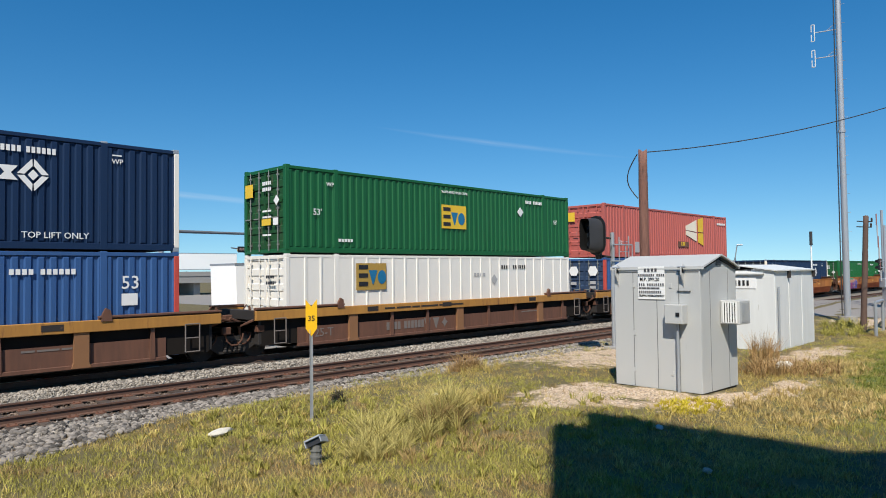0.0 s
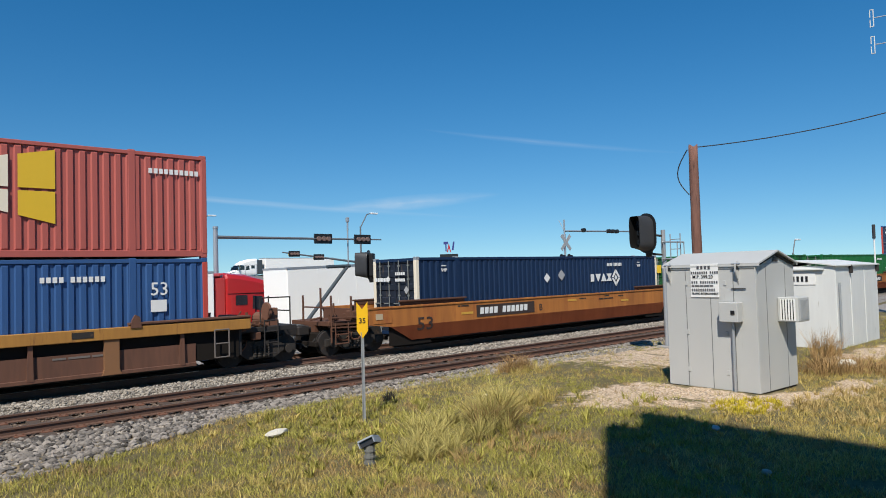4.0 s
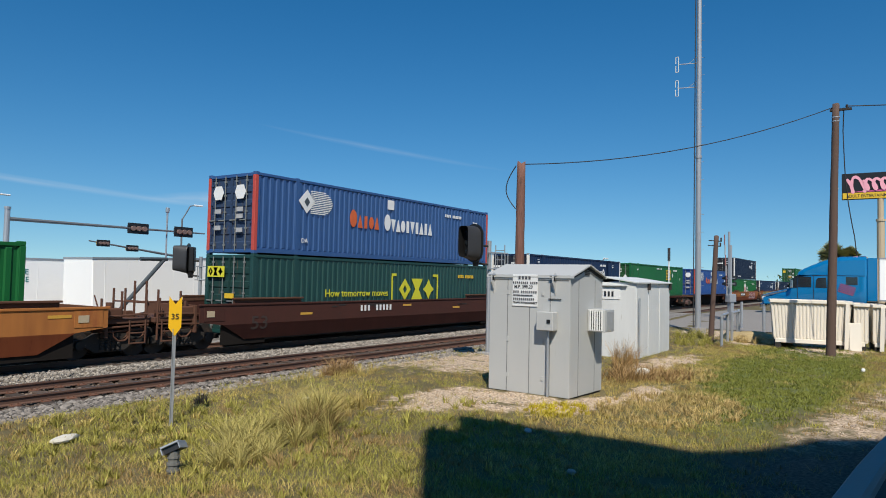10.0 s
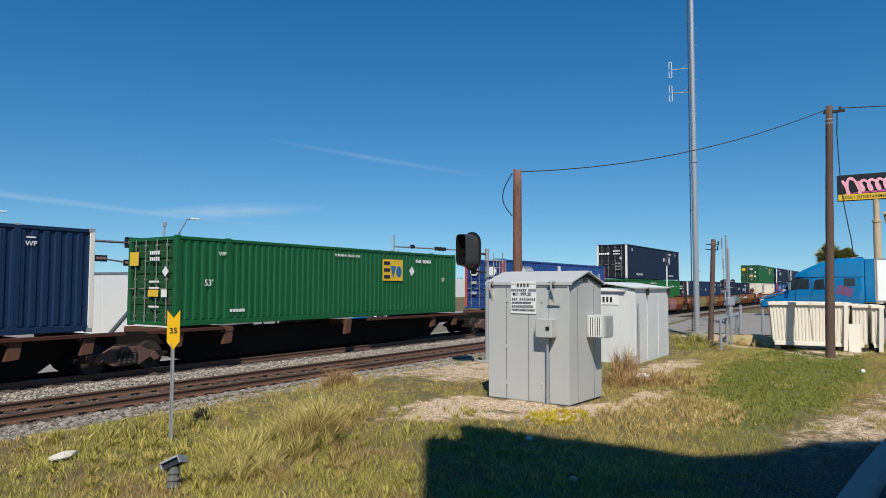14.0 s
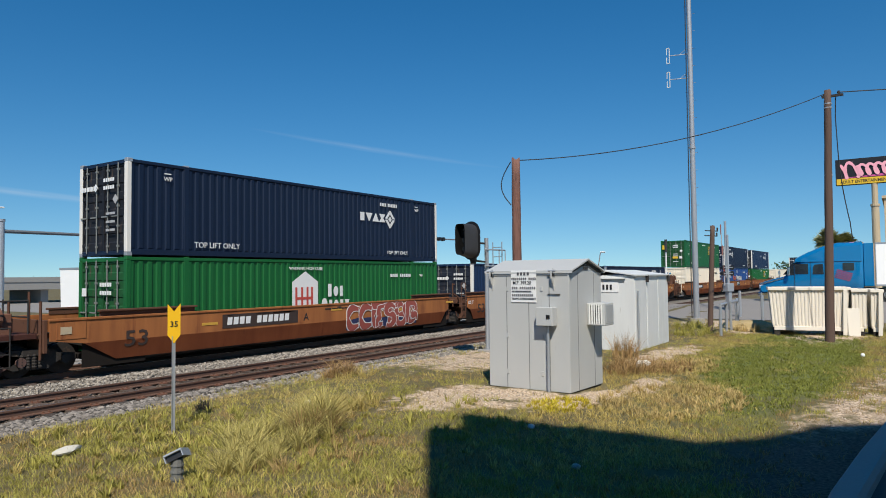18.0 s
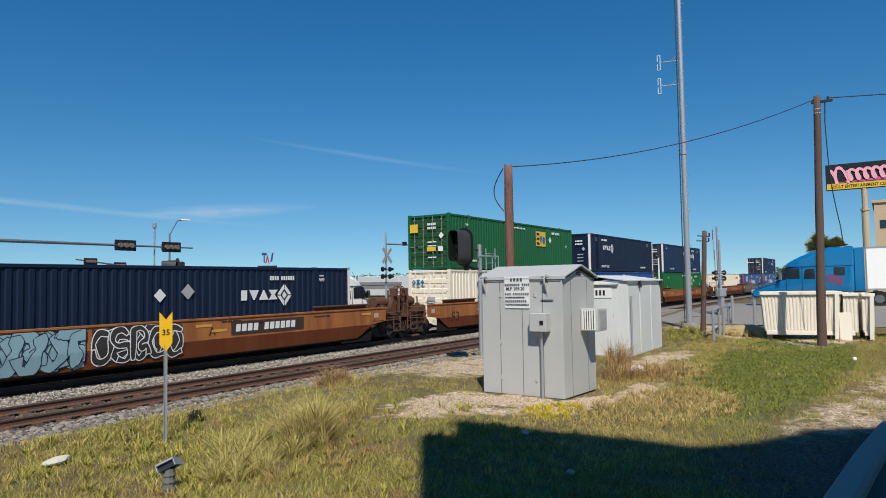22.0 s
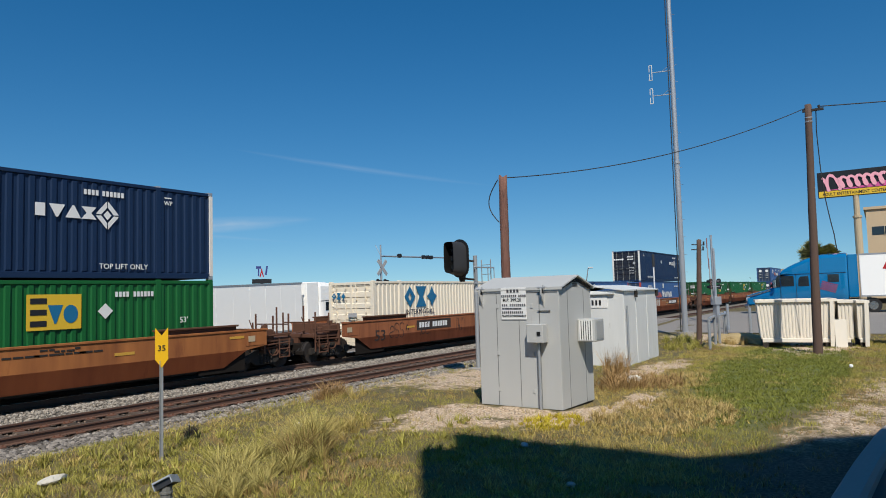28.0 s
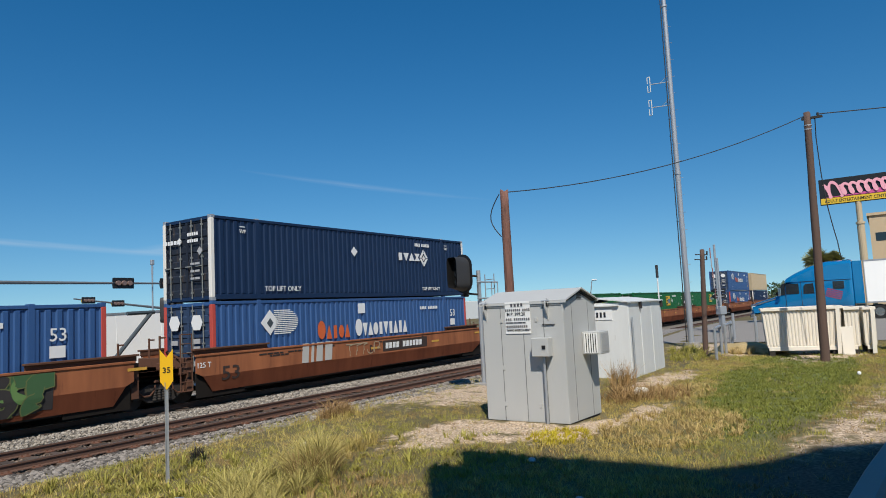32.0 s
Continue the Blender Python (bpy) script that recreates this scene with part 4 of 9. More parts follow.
def dress_word(c, col, words_under, x, bracket=None, dz=0.0):
    put(c, shapes(["lozenge", "hour", "star"], 0.98, col, 0.9, 0.25, 0.05), x, 1.15 + dz, "emblem", "large three-part emblem")
    say(c, "INTERMODAL", x + 0.05, 0.82 + dz, 0.34, col if bracket else "g_ink", 1.1, 1.16)
    if bracket:
        for bx, s in ((x - 0.55, 1), (x + 3.0, -1)):
            bm = bmesh.new()
            box(bm, 0, 0.1, -0.005, 0, 0, 1.7)
            box(bm, min(0, s * 0.35), max(0.1, s * 0.35), -0.0055, -0.0005, 0, 0.12)
            box(bm, min(0, s * 0.35), max(0.1, s * 0.35), -0.0055, -0.0005, 1.58, 1.7)
            put(c, mesh_of(bm, "bracket", M[col]), bx, 0.65, "emblem", "bracket line")
        say(c, words_under, 3.6, 1.35, 0.42, col, 1.5)
    put(c, bars([0.1] * 4 + [-0.08] + [0.1] * 6, 0.16, 0.04, M["letter_black" if not bracket else "letter_yellow"]), CL - 2.9, 2.2, "number_marking")
    if bracket:
        put_end(c, plate(0.95, 0.4, "letter_lemon"), 1.1, 2.05, "emblem_plate", "yellow emblem plate")
    put_end(c, shapes(["lozenge", "hour", "star"], 0.3, "letter_black" if bracket else col, 0.85, 0.25, 0.08), 1.05, 2.1, "emblem")
    for z in (1.3, 0.8):
        put_end(c, plate(0.5, 0.18, "letter_yellow" if bracket else "decal_grey"), 0.1, z, "door_label")


def dress_hub(c):
    bm = bmesh.new()
    prism(bm, [(0, 0), (1.35, 0), (1.35, 1.1), (0.68, 1.5), (0, 1.1)], -0.005, 0)
    put(c, mesh_of(bm, "house", M["letter_white"]), 6.55, 0.95, "emblem", "white house-shaped emblem")
    bm = bmesh.new()
    for x in (0.2, 0.5, 0.78, 1.02):
        box(bm, x, x + 0.1, -0.006, 0, 0, 0.85)
    box(bm, 0.2, 1.12, -0.007, -0.001, 0.38, 0.48)
    part("emblem", mesh_of(bm, "emblem_bars", M["post_red"]), None, c, "red bars on the emblem", at=(6.5, FACE - 0.012, 1.0))
    put(c, shapes(["block", "disc", "block"], 0.42, "letter_white", 0.65, 0.26, 0.12, 1.2), 8.4, 1.45, "emblem", "white word shape")
    put(c, shapes(["disc", "block", "disc", "block", "down"], 0.42, "letter_white", 0.65, 0.26, 0.12, 1.2), 8.1, 0.9, "emblem", "white word shape")
    say(c, "WARNING HIGH CUBE", 6.4, 2.5, 0.17, "letter_white", 1.2)
    say(c, "53'", 1.1, 0.45, 0.34)
    say(c, "53", CL - 1.1, 0.5, 0.3)
    put(c, bars([0.1] * 4 + [-0.1] + [0.1] * 6, 0.14, 0.04, M["letter_white"]), CL - 3.7, 2.2, "number_marking")
    say(c, "WP", CL - 1.5, 2.2, 0.16)
    for z in (2.0, 1.75):
        put_end(c, bars([0.1] * 5, 0.12, 0.03, M["letter_white"]), 0.0, z, "number_marking")
    put_end(c, plate(0.25, 0.25, "letter_white"), 1.0, 1.7, "emblem")


# ---- railway cars ----
def bogie(parent, x, colour="bogie"):
    """A three-piece truck with two axles."""
    b = cached(("bogie_frame", colour), lambda: bogie_frame(colour))
    t = part("bogie", b, None, parent, "grimy cast steel bogie" if colour == "bogie" else "rust brown cast steel bogie", at=(x, 0, 0))
    w = cached("wheelset", wheelset)
    for dx in (-0.89, 0.89):
        part("wheelset", w, None, t, at=(dx, 0, 0.42))
    part("brake_rigging", cached("rigging", rigging), None, t, "black brake rigging with a block filling in shade")
    for s in (-1, 1):
        for dx in (-0.24, -0.08, 0.08, 0.24):
            part("spring", cached("spring", spring), None, t, "", at=(dx, s * 1.06, 0))


def bogie_frame(colour):
    bm = bmesh.new()
    for s in (-1, 1):
        y0, y1 = s * 0.98 - 0.07, s * 0.98 + 0.07
        prism(bm, [(-1.15, 0.34), (-1.15, 0.56), (-0.7, 0.6), (-0.45, 0.74), (0.45, 0.74), (0.7, 0.6), (1.15, 0.56), (1.15, 0.34), (0.75, 0.40), (0.42, 0.20), (-0.42, 0.20), (-0.75, 0.40)], y0, y1)
        for dx in (-0.89, 0.89):
            rod(bm, (dx, s * 0.9, 0.42), (dx, s * 1.12, 0.42), 0.13, 10)
        for dx in (-0.2, 0, 0.2):
            rod(bm, (dx, s * 1.0, 0.26), (dx, s * 1.0, 0.62), 0.075, 8)
    box(bm, -0.24, 0.24, -1.1, 1.1, 0.55, 0.74, 0.02)
    box(bm, -0.5, 0.5, -0.4, 0.4, 0.74, 0.9, 0.03)
    return mesh_of(bm, "bogie", M[colour])


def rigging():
    """Brake beams, shoes and levers packed between the wheels; a solid black block stands for shade."""
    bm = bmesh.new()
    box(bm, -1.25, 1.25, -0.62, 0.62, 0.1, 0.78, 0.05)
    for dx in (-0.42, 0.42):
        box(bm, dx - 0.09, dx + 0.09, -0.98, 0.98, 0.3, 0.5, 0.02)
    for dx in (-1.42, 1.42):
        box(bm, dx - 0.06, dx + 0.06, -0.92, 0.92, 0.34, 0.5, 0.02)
    return mesh_of(bm, "brake_rigging", M["grime_shade"])


def spring():
    """One coil spring as a turned body with grooves."""
    bm = bmesh.new()
    rows = []
    for k in range(11):
        r = 0.07 if k % 2 else 0.052
        rows.append([bm.verts.new((r * math.cos(a), r * math.sin(a), 0.24 + 0.038 * k)) for a in [q / 8 * math.tau for q in range(8)]])
    for a, b in zip(rows, rows[1:]):
        for q in range(8):
            bm.faces.new((a[q], a[(q + 1) % 8], b[(q + 1) % 8], b[q]))
    return mesh_of(bm, "spring", M["bogie"])


def wheelset():
    bm = bmesh.new()
    rod(bm, (0, -0.9, 0), (0, 0.9, 0), 0.08, 8)
    for s in (-1, 1):
        rod(bm, (0, s * 0.70, 0), (0, s * 0.82, 0), 0.42, 24)
        rod(bm, (0, s * 0.66, 0), (0, s * 0.70, 0), 0.45, 24)
    return mesh_of(bm, "wheelset", M["steel_dark"])


def ladder(parent, x, y, z0, z1, w=0.45, colour="steel_dark"):
    def build():
        bm = bmesh.new()
        for dx in (0, w):
            rod(bm, (dx, 0, z0), (dx, 0, z1), 0.02, 6)
        n = max(2, round((z1 - z0) / 0.32))
        for i in range(n + 1):
            z = z0 + (z1 - z0) * i / n
            rod(bm, (0, 0, z), (w, 0, z), 0.016, 6)
        return mesh_of(bm, "ladder", M[colour])
    return part("ladder", cached(("ladder", z0, z1, w, colour), build), None, parent, at=(x, y, 0))


CAR_H = 1.45


def end_platform(car, x, d, mt, tall):
    """The deck over the bogie at one end; d points outward."""
    def build():
        bm = bmesh.new()
        box(bm, min(0, d * 2.1), max(0, d * 2.1), -1.25, 1.25, 1.02, 1.16, 0.01)
        box(bm, min(d * 0.3, d * 1.9), max(d * 0.3, d * 1.9), -0.35, 0.35, 0.72, 1.02)
        box(bm, min(0, d * 0.25), max(0, d * 0.25), -1.3, 1.3, 0.4, 1.45, 0.01)
        return mesh_of(bm, "end_platform", mt)
    p = part("end_platform", cached(("plat", d, mt.name), build), None, car, at=(x, 0, 0))
    if tall:
        def rails():
            bm = bmesh.new()
            for y in (-1.2, 0.2, 1.1):
                rod(bm, (d * 1.9, y, 1.1), (d * 1.9, y, 2.05), 0.022, 6)
            rod(bm, (d * 1.9, -1.2, 1.6), (d * 1.9, 1.1, 1.6), 0.02, 6)
            rod(bm, (d * 0.9, -1.2, 1.1), (d * 0.9, -1.2, 2.05), 0.022, 6)
            rod(bm, (d * 0.9, -1.2, 2.03), (d * 1.9, -1.2, 2.03), 0.02, 6)
            return mesh_of(bm, "handrail", M["steel_dark"])
        part("handrail", cached(("hr", d), rails), None, p)

        def tank():
            bm = bmesh.new()
            rod(bm, (d * 1.5, -0.5, 1.35), (d * 1.5, 0.2, 1.35), 0.2, 12)
            return mesh_of(bm, "air_reservoir", M["rust"])
        part("air_reservoir", cached(("tank", d), tank), None, p, "rusty brake reservoir")

        def stand():
            bm = bmesh.new()
            box(bm, d * 1.5 - 0.15, d * 1.5 + 0.15, -0.9, -0.6, 1.14, 1.7, 0.02)
            rod(bm, (d * 1.38, -0.75, 1.6), (d * 1.3, -0.75, 1.6), 0.28, 14)
            return mesh_of(bm, "brake_wheel", M["rust"])
        part("brake_wheel", cached(("bwheel", d), stand), None, p, "rusty hand brake wheel")

        def valve():
            bm = bmesh.new()
            box(bm, d * 0.6 - 0.2, d * 0.6 + 0.2, 0.1, 0.7, 1.16, 1.5, 0.02)
            return mesh_of(bm, "brake_valve", M["rust"])
        part("brake_valve", cached(("valve", d), valve), None, p)
        def coupler():
            bm = bmesh.new()
            box(bm, min(d * 1.9, d * 3.0), max(d * 1.9, d * 3.0), -0.11, 0.11, 0.72, 0.95, 0.02)
            box(bm, min(d * 2.75, d * 3.1), max(d * 2.75, d * 3.1), -0.2, 0.2, 0.68, 1.0, 0.04)
            return mesh_of(bm, "coupler", M["steel_dark"])
        part("coupler", cached(("coup", d), coupler), None, p)
        ladder(car, x + d * 1.2 - 0.22, -1.30, 0.35, 1.35)
    return p


def clutter(seed, length):
    """Pipes, levers, hoses and small boxes on an end platform: names and meshes."""
    rng = random.Random(70 + seed)
    out = []
    for k in range(9):
        bm = bmesh.new()
        x, y, z = rng.uniform(-0.5, 0.5) * length, rng.uniform(-1.3, -0.3), rng.uniform(0.6, 1.5)
        if k % 3 == 0:
            box(bm, x - 0.13, x + 0.13, y - 0.1, y + 0.1, z - 0.1, z + 0.12, 0.02)
        else:
            rod(bm, (x, y, z), (x + rng.uniform(-0.7, 0.7), y + rng.uniform(-0.2, 0.2), z + rng.uniform(-0.5, 0.45)), rng.choice((0.022, 0.03, 0.045)), 6)
        nm = "brake_lever" if k % 3 else "valve_box"
        out.append((nm, mesh_of(bm, nm, M["end_rust"])))
    for k in range(3):
        bm = bmesh.new()
        x, y = rng.uniform(-0.45, 0.45) * length, rng.uniform(-1.25, -0.7)
        pts = [Vector((x + 0.3 * math.cos(a), y, 0.75 - 0.36 * math.sin(a))) for a in (0, 0.6, 1.2, 1.9, 2.5, 3.14)]
        for p, q in zip(pts, pts[1:]):
            rod(bm, p, q, 0.026, 6)
        out.append(("brake_hose", mesh_of(bm, "brake_hose", M["end_rust"])))
    return out


def well_end(car, x, d, out, gear=False):
    """The open end of a well car: deck, brake stand, reservoir, posts, hoses; d points outward."""
    mt = M["end_rust"]

    def make(key, build, mat_=None):
        return cached((key, d, out), lambda: mesh_of(build(), key if isinstance(key, str) else key[0], mat_ or mt))

    def deck():
        bm = bmesh.new()
        box(bm, min(-d * 0.2, d * out), max(-d * 0.2, d * out), -1.2, 1.2, 1.0, 1.14, 0.01)
        box(bm, min(0, d * out), max(0, d * out), -0.35, 0.35, 0.72, 1.0)
        return bm
    p = part("end_platform", make("end_platform", deck), None, car, "dark rusty end platform", at=(x, 0, 0))

    def bulkhead():
        bm = bmesh.new()
        box(bm, min(0, d * 0.1), max(0, d * 0.1), -1.3, 1.3, 0.62, 1.5, 0.01)
        return bm
    part("bulkhead", make("bulkhead", bulkhead), None, p)
    for k, (dx, y, z1) in enumerate(((0.55, -1.18, 1.95), (0.55, -0.1, 1.7), (out - 0.12, -1.18, 2.0), (out - 0.12, -0.55, 2.25), (out - 0.12, 0.6, 2.0))):
        if dx > out:
            continue

        def stanchion():
            bm = bmesh.new()
            rod(bm, (0, 0, 0.45 if k == 2 else 1.1), (0, 0, z1), 0.035, 6)
            return bm
        part("stanchion", make(("stanchion", z1, k == 2), stanchion), None, p, at=(d * dx, y, 0))
    if out > 0.8:
        def rail():
            bm = bmesh.new()
            rod(bm, (d * (out - 0.12), -1.18, 1.6), (d * (out - 0.12), 0.6, 1.6), 0.025, 6)
            return bm
        part("handrail", make("handrail", rail), None, p)

    if gear:
        def tank():
            bm = bmesh.new()
            rod(bm, (d * 0.2, -0.55, 1.7), (d * 1.0, -0.55, 1.7), 0.24, 14)
            box(bm, d * 0.35 - 0.06, d * 0.35 + 0.06, -0.75, -0.35, 1.12, 1.6)
            box(bm, d * 0.85 - 0.06, d * 0.85 + 0.06, -0.75, -0.35, 1.12, 1.6)
            return bm
        part("air_reservoir", make("air_reservoir", tank), None, p, "rusty air reservoir")

        def stand():
            bm = bmesh.new()
            prism(bm, [(d * (out - 0.7), 1.14), (d * (out - 0.1), 1.14), (d * (out - 0.05), 2.3), (d * (out - 0.3), 2.3), (d * (out - 0.35), 1.8)], -1.0, -0.85)
            box(bm, d * (out - 0.2) - 0.12, d * (out - 0.2) + 0.12, -1.1, -0.75, 1.95, 2.35, 0.03)
            return bm
        st = part("brake_stand", make("brake_stand", stand), None, p)

        def wheel_():
            bm = bmesh.new()
            c = Vector((d * (out + 0.06), -0.92, 2.15))
            n = 16
            for i in range(n):
                a, b = i / n * math.tau, (i + 1) / n * math.tau
                rod(bm, c + Vector((0, 0.29 * math.cos(a), 0.29 * math.sin(a))), c + Vector((0, 0.29 * math.cos(b), 0.29 * math.sin(b))), 0.022, 5)
            for a in (0.3, 1.87, 3.44, 5.0):
                rod(bm, c, c + Vector((0, 0.29 * math.cos(a), 0.29 * math.sin(a))), 0.016, 5)
            rod(bm, c - Vector((d * 0.2, 0, 0)), c + Vector((d * 0.03, 0, 0)), 0.05, 8)
            return bm
        part("hand_wheel", make("hand_wheel", wheel_), None, st, "spoked hand brake wheel")
    if out > 0.8:
        def pipes():
            bm = bmesh.new()
            for y, z in ((-1.28, 0.9), (-1.22, 0.78), (-1.26, 1.22)):
                rod(bm, (-d * 0.1, y, z), (d * (out - 0.1), y, z + 0.05), 0.028, 6)
            return bm
        part("pipe", make("pipes", pipes), None, p)

        def valve():
            bm = bmesh.new()
            box(bm, d * 0.3 - 0.25, d * 0.3 + 0.25, -1.22, -0.8, 1.14, 1.46, 0.03)
            rod(bm, (d * 0.3, -1.0, 1.46), (d * 0.3, -1.0, 1.62), 0.12, 10)
            return bm
        part("brake_valve", make("brake_valve", valve), None, p)

        def step():
            bm = bmesh.new()
            for dx in (0, 0.5):
                rod(bm, (d * (0.75 + dx), -1.3, 0.4), (d * (0.75 + dx), -1.3, 1.1), 0.024, 6)
            for z in (0.42, 0.72):
                rod(bm, (d * 0.75, -1.3, z), (d * 1.25, -1.3, z), 0.024, 6)
            return bm
        part("step", make("step", step), None, p)

    if out > 0.8:
        for nm, me in cached(("gear", 3 + gear), lambda: clutter(3 + gear, 1.5)):
            part(nm, me, None, p, at=(d * 0.7, 0, 0.1))

    def hose():
        bm = bmesh.new()
        pts = [(d * (out - 0.1), -0.5, 0.8), (d * (out + 0.15), -0.5, 0.5), (d * (out + 0.4), -0.45, 0.32), (d * (out + 0.6), -0.4, 0.45)]
        for a, b in zip(pts, pts[1:]):
            rod(bm, a, b, 0.03, 6)
        return bm
    part("air_hose", make("air_hose", hose, M["tyre"]), None, p)

    def coupler():
        bm = bmesh.new()
        box(bm, min(d * (out - 0.3), d * (out + 0.35)), max(d * (out - 0.3), d * (out + 0.35)), -0.11, 0.11, 0.72, 0.95, 0.02)
        box(bm, min(d * (out + 0.1), d * (out + 0.42)), max(d * (out + 0.1), d * (out + 0.42)), -0.2, 0.2, 0.68, 1.0, 0.04)
        return bm
    part("coupler", make("coupler", coupler, M["steel_dark"]), None, p)


M["reflector"] = mat("faded yellow sheeting", (0.62, 0.34, 0.05), 0.5, wear=0.4, wear_col=(0.4, 0.2, 0.06), wscale=5)
M["umber"] = mat("faded red brown lettering", (0.16, 0.045, 0.02), 0.7, wear=0.2, wear_col=(0.3, 0.12, 0.04))
M["stencil"] = mat("faded black stencil", (0.045, 0.028, 0.022), 0.7, wear=0.25, wear_col=(0.15, 0.07, 0.03), wscale=5)
PLATE_X = {8: 9.8, 10: 3.3, 14: 9.9, 15: 3.25, 18: 3.05, 21: 8.8, 5: 2.85}


for nm, c1, c2 in (("wellcar", (0.4, 0.115, 0.045), (0.24, 0.065, 0.03)), ("wellcar_mid", (0.37, 0.115, 0.045), (0.2, 0.055, 0.027)), ("wellcar_brown", (0.36, 0.115, 0.055), (0.16, 0.05, 0.028)), ("feccar", (0.075, 0.026, 0.02), (0.05, 0.02, 0.016))):
    M[nm + "_low"] = mat("rust-stained lower sheet, " + nm.replace("_", " "), c1, 0.75, wear=0.45, wear_col=c2, streak=True, wscale=0.8, col2=c2, grain=0.8, scale=3, spec=0.2)


def number_on_fold():
    """Large stencilled digits that follow the fold of the side sheet."""
    bm = bmesh.new()
    bm.from_mesh(text_mesh("53", 0.66, M["stencil"], 1.8, squeeze=1.25))
    fold = 0.2
    bmesh.ops.bisect_plane(bm, geom=bm.verts[:] + bm.edges[:] + bm.faces[:], plane_co=(0, 0, fold), plane_no=(0, 0, 1))
    for v in bm.verts:
        v.co.y = -0.006 + 0.4 * v.co.y
        if v.co.z < fold:
            v.co.y += (fold - v.co.z) / 0.52 * 0.065
    return mesh_of(bm, "lettering", M["stencil"])


def well_car(colour, marks, ends, seed, label):
    """A well car unit with smooth sides; x = 0 is where its container begins."""
    mt, low = M[colour], M[colour + "_low"]
    car = thing("well_car", label, "railway car", group="cars of the train")
    L = CL
    eL, eR = (2.2 if ends in ("first", "both") else 0.75), (2.2 if ends in ("last", "both") else 0.75)
    # where the lower sheet starts and ends: top and bottom corner
    tL, bL = (-1.3, -0.35) if eL > 2 else (-0.5, -0.1)
    tR, bR = (L + 1.3, L + 0.35) if eR > 2 else (L + 0.5, L + 0.15)
    for s in (-1, 1):
        def side():
            bm = bmesh.new()
            y = s * 1.44
            out = [(-eL, 1.48), (L + eR, 1.48), (L + eR, 0.94), (tR, 0.82), (tL, 0.82), (-eL, 0.94)]
            prism(bm, out, min(y, y - s * 0.05), max(y, y - s * 0.05))
            return mesh_of(bm, "side_sheet", mt)
        part("side_sheet", cached(("side", colour, s, eL, eR), side), None, car)

        def skirt():
            bm = bmesh.new()
            y, yl = s * 1.44, s * 1.375
            sheet(bm, [(tL, y, 0.82), (tR, y, 0.82), (bR, yl, 0.30), (bL, yl, 0.30)])
            bmesh.ops.solidify(bm, geom=bm.faces[:], thickness=0.03)
            bmesh.ops.recalc_face_normals(bm, faces=bm.faces)
            return mesh_of(bm, "lower_sheet", low)
        part("lower_sheet", cached(("skirt", colour, s, eL, eR), skirt), None, car)
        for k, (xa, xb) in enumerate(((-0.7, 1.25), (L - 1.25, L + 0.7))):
            # dark sheet added where only shade lies below the car's end
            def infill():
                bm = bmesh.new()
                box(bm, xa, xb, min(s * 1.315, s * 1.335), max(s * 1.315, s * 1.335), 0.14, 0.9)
                return mesh_of(bm, "end_infill", M["grime_shade"])
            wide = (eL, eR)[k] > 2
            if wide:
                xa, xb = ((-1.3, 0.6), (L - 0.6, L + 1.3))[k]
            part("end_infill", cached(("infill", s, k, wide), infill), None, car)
        for k, e in ((-1, eL), (1, eR)):
            if e > 2 and s < 0:
                xa = -2.05 if k < 0 else L + 1.25

                def panel():
                    bm = bmesh.new()
                    box(bm, 0, 0.8, -1.455, -1.442, 0.96, 1.42, 0.004)
                    return mesh_of(bm, "access_panel", mt)
                ap = part("access_panel", cached(("access", colour), panel), None, car, at=(xa, 0, 0))
                part("label_plate", plate(0.3, 0.2, "tan"), None, ap, at=(0.1, -1.462, 1.1))

        def chord():
            bm = bmesh.new()
            box(bm, -eL - 0.05, L + eR + 0.05, min(s * 1.40, s * 1.47), max(s * 1.40, s * 1.47), 1.46, 1.53, 0.01)
            return mesh_of(bm, "top_chord", mt)
        part("top_chord", cached(("chord", colour, s, eL, eR), chord), None, car)
        for a, b in ((-0.9, 2.3), (L - 2.3, L + 0.9)):
            def ledge():
                bm = bmesh.new()
                box(bm, a, b, min(s * 1.36, s * 1.50), max(s * 1.36, s * 1.50), 1.66, 1.72, 0.01)
                return mesh_of(bm, "guide_ledge", M["end_rust"])

            def web():
                bm = bmesh.new()
                box(bm, a + 0.05, b - 0.05, min(s * 1.38, s * 1.42), max(s * 1.38, s * 1.42), 1.52, 1.66)
                return mesh_of(bm, "ledge_web", M["end_rust"])
            part("ledge_web", cached(("lweb", s, a), web), None, car)
            part("guide_ledge", cached(("ledge", s, a), ledge), None, car, "dark guide ledge")
        for a, d in ((0.0, -1), (L, 1)):
            def frame_end():
                bm = bmesh.new()
                prism(bm, [(a + d * 0.75, 1.0), (a - d * 1.1, 0.32), (a - d * 0.7, 0.32), (a + d * 0.95, 0.78), (a + d * 0.95, 1.0)], min(s * 1.05, s * 1.3), max(s * 1.05, s * 1.3))
                return mesh_of(bm, "end_brace", M["steel_dark"])
            part("end_brace", cached(("brace", s, d), frame_end), None, car)

    def floor():
        bm = bmesh.new()
        for x in (0.2, 3.9, 8.0, 12.1, L - 0.4):
            box(bm, x, x + 0.3, -1.26, 1.26, 0.26, 0.34)
        box(bm, 0.3, L - 0.3, -1.27, -1.1, 0.24, 0.31)
        box(bm, 0.3, L - 0.3, 1.1, 1.27, 0.24, 0.31)
        return mesh_of(bm, "well_floor", M["steel_dark"])
    part("well_floor", cached("wfloor", floor), None, car)
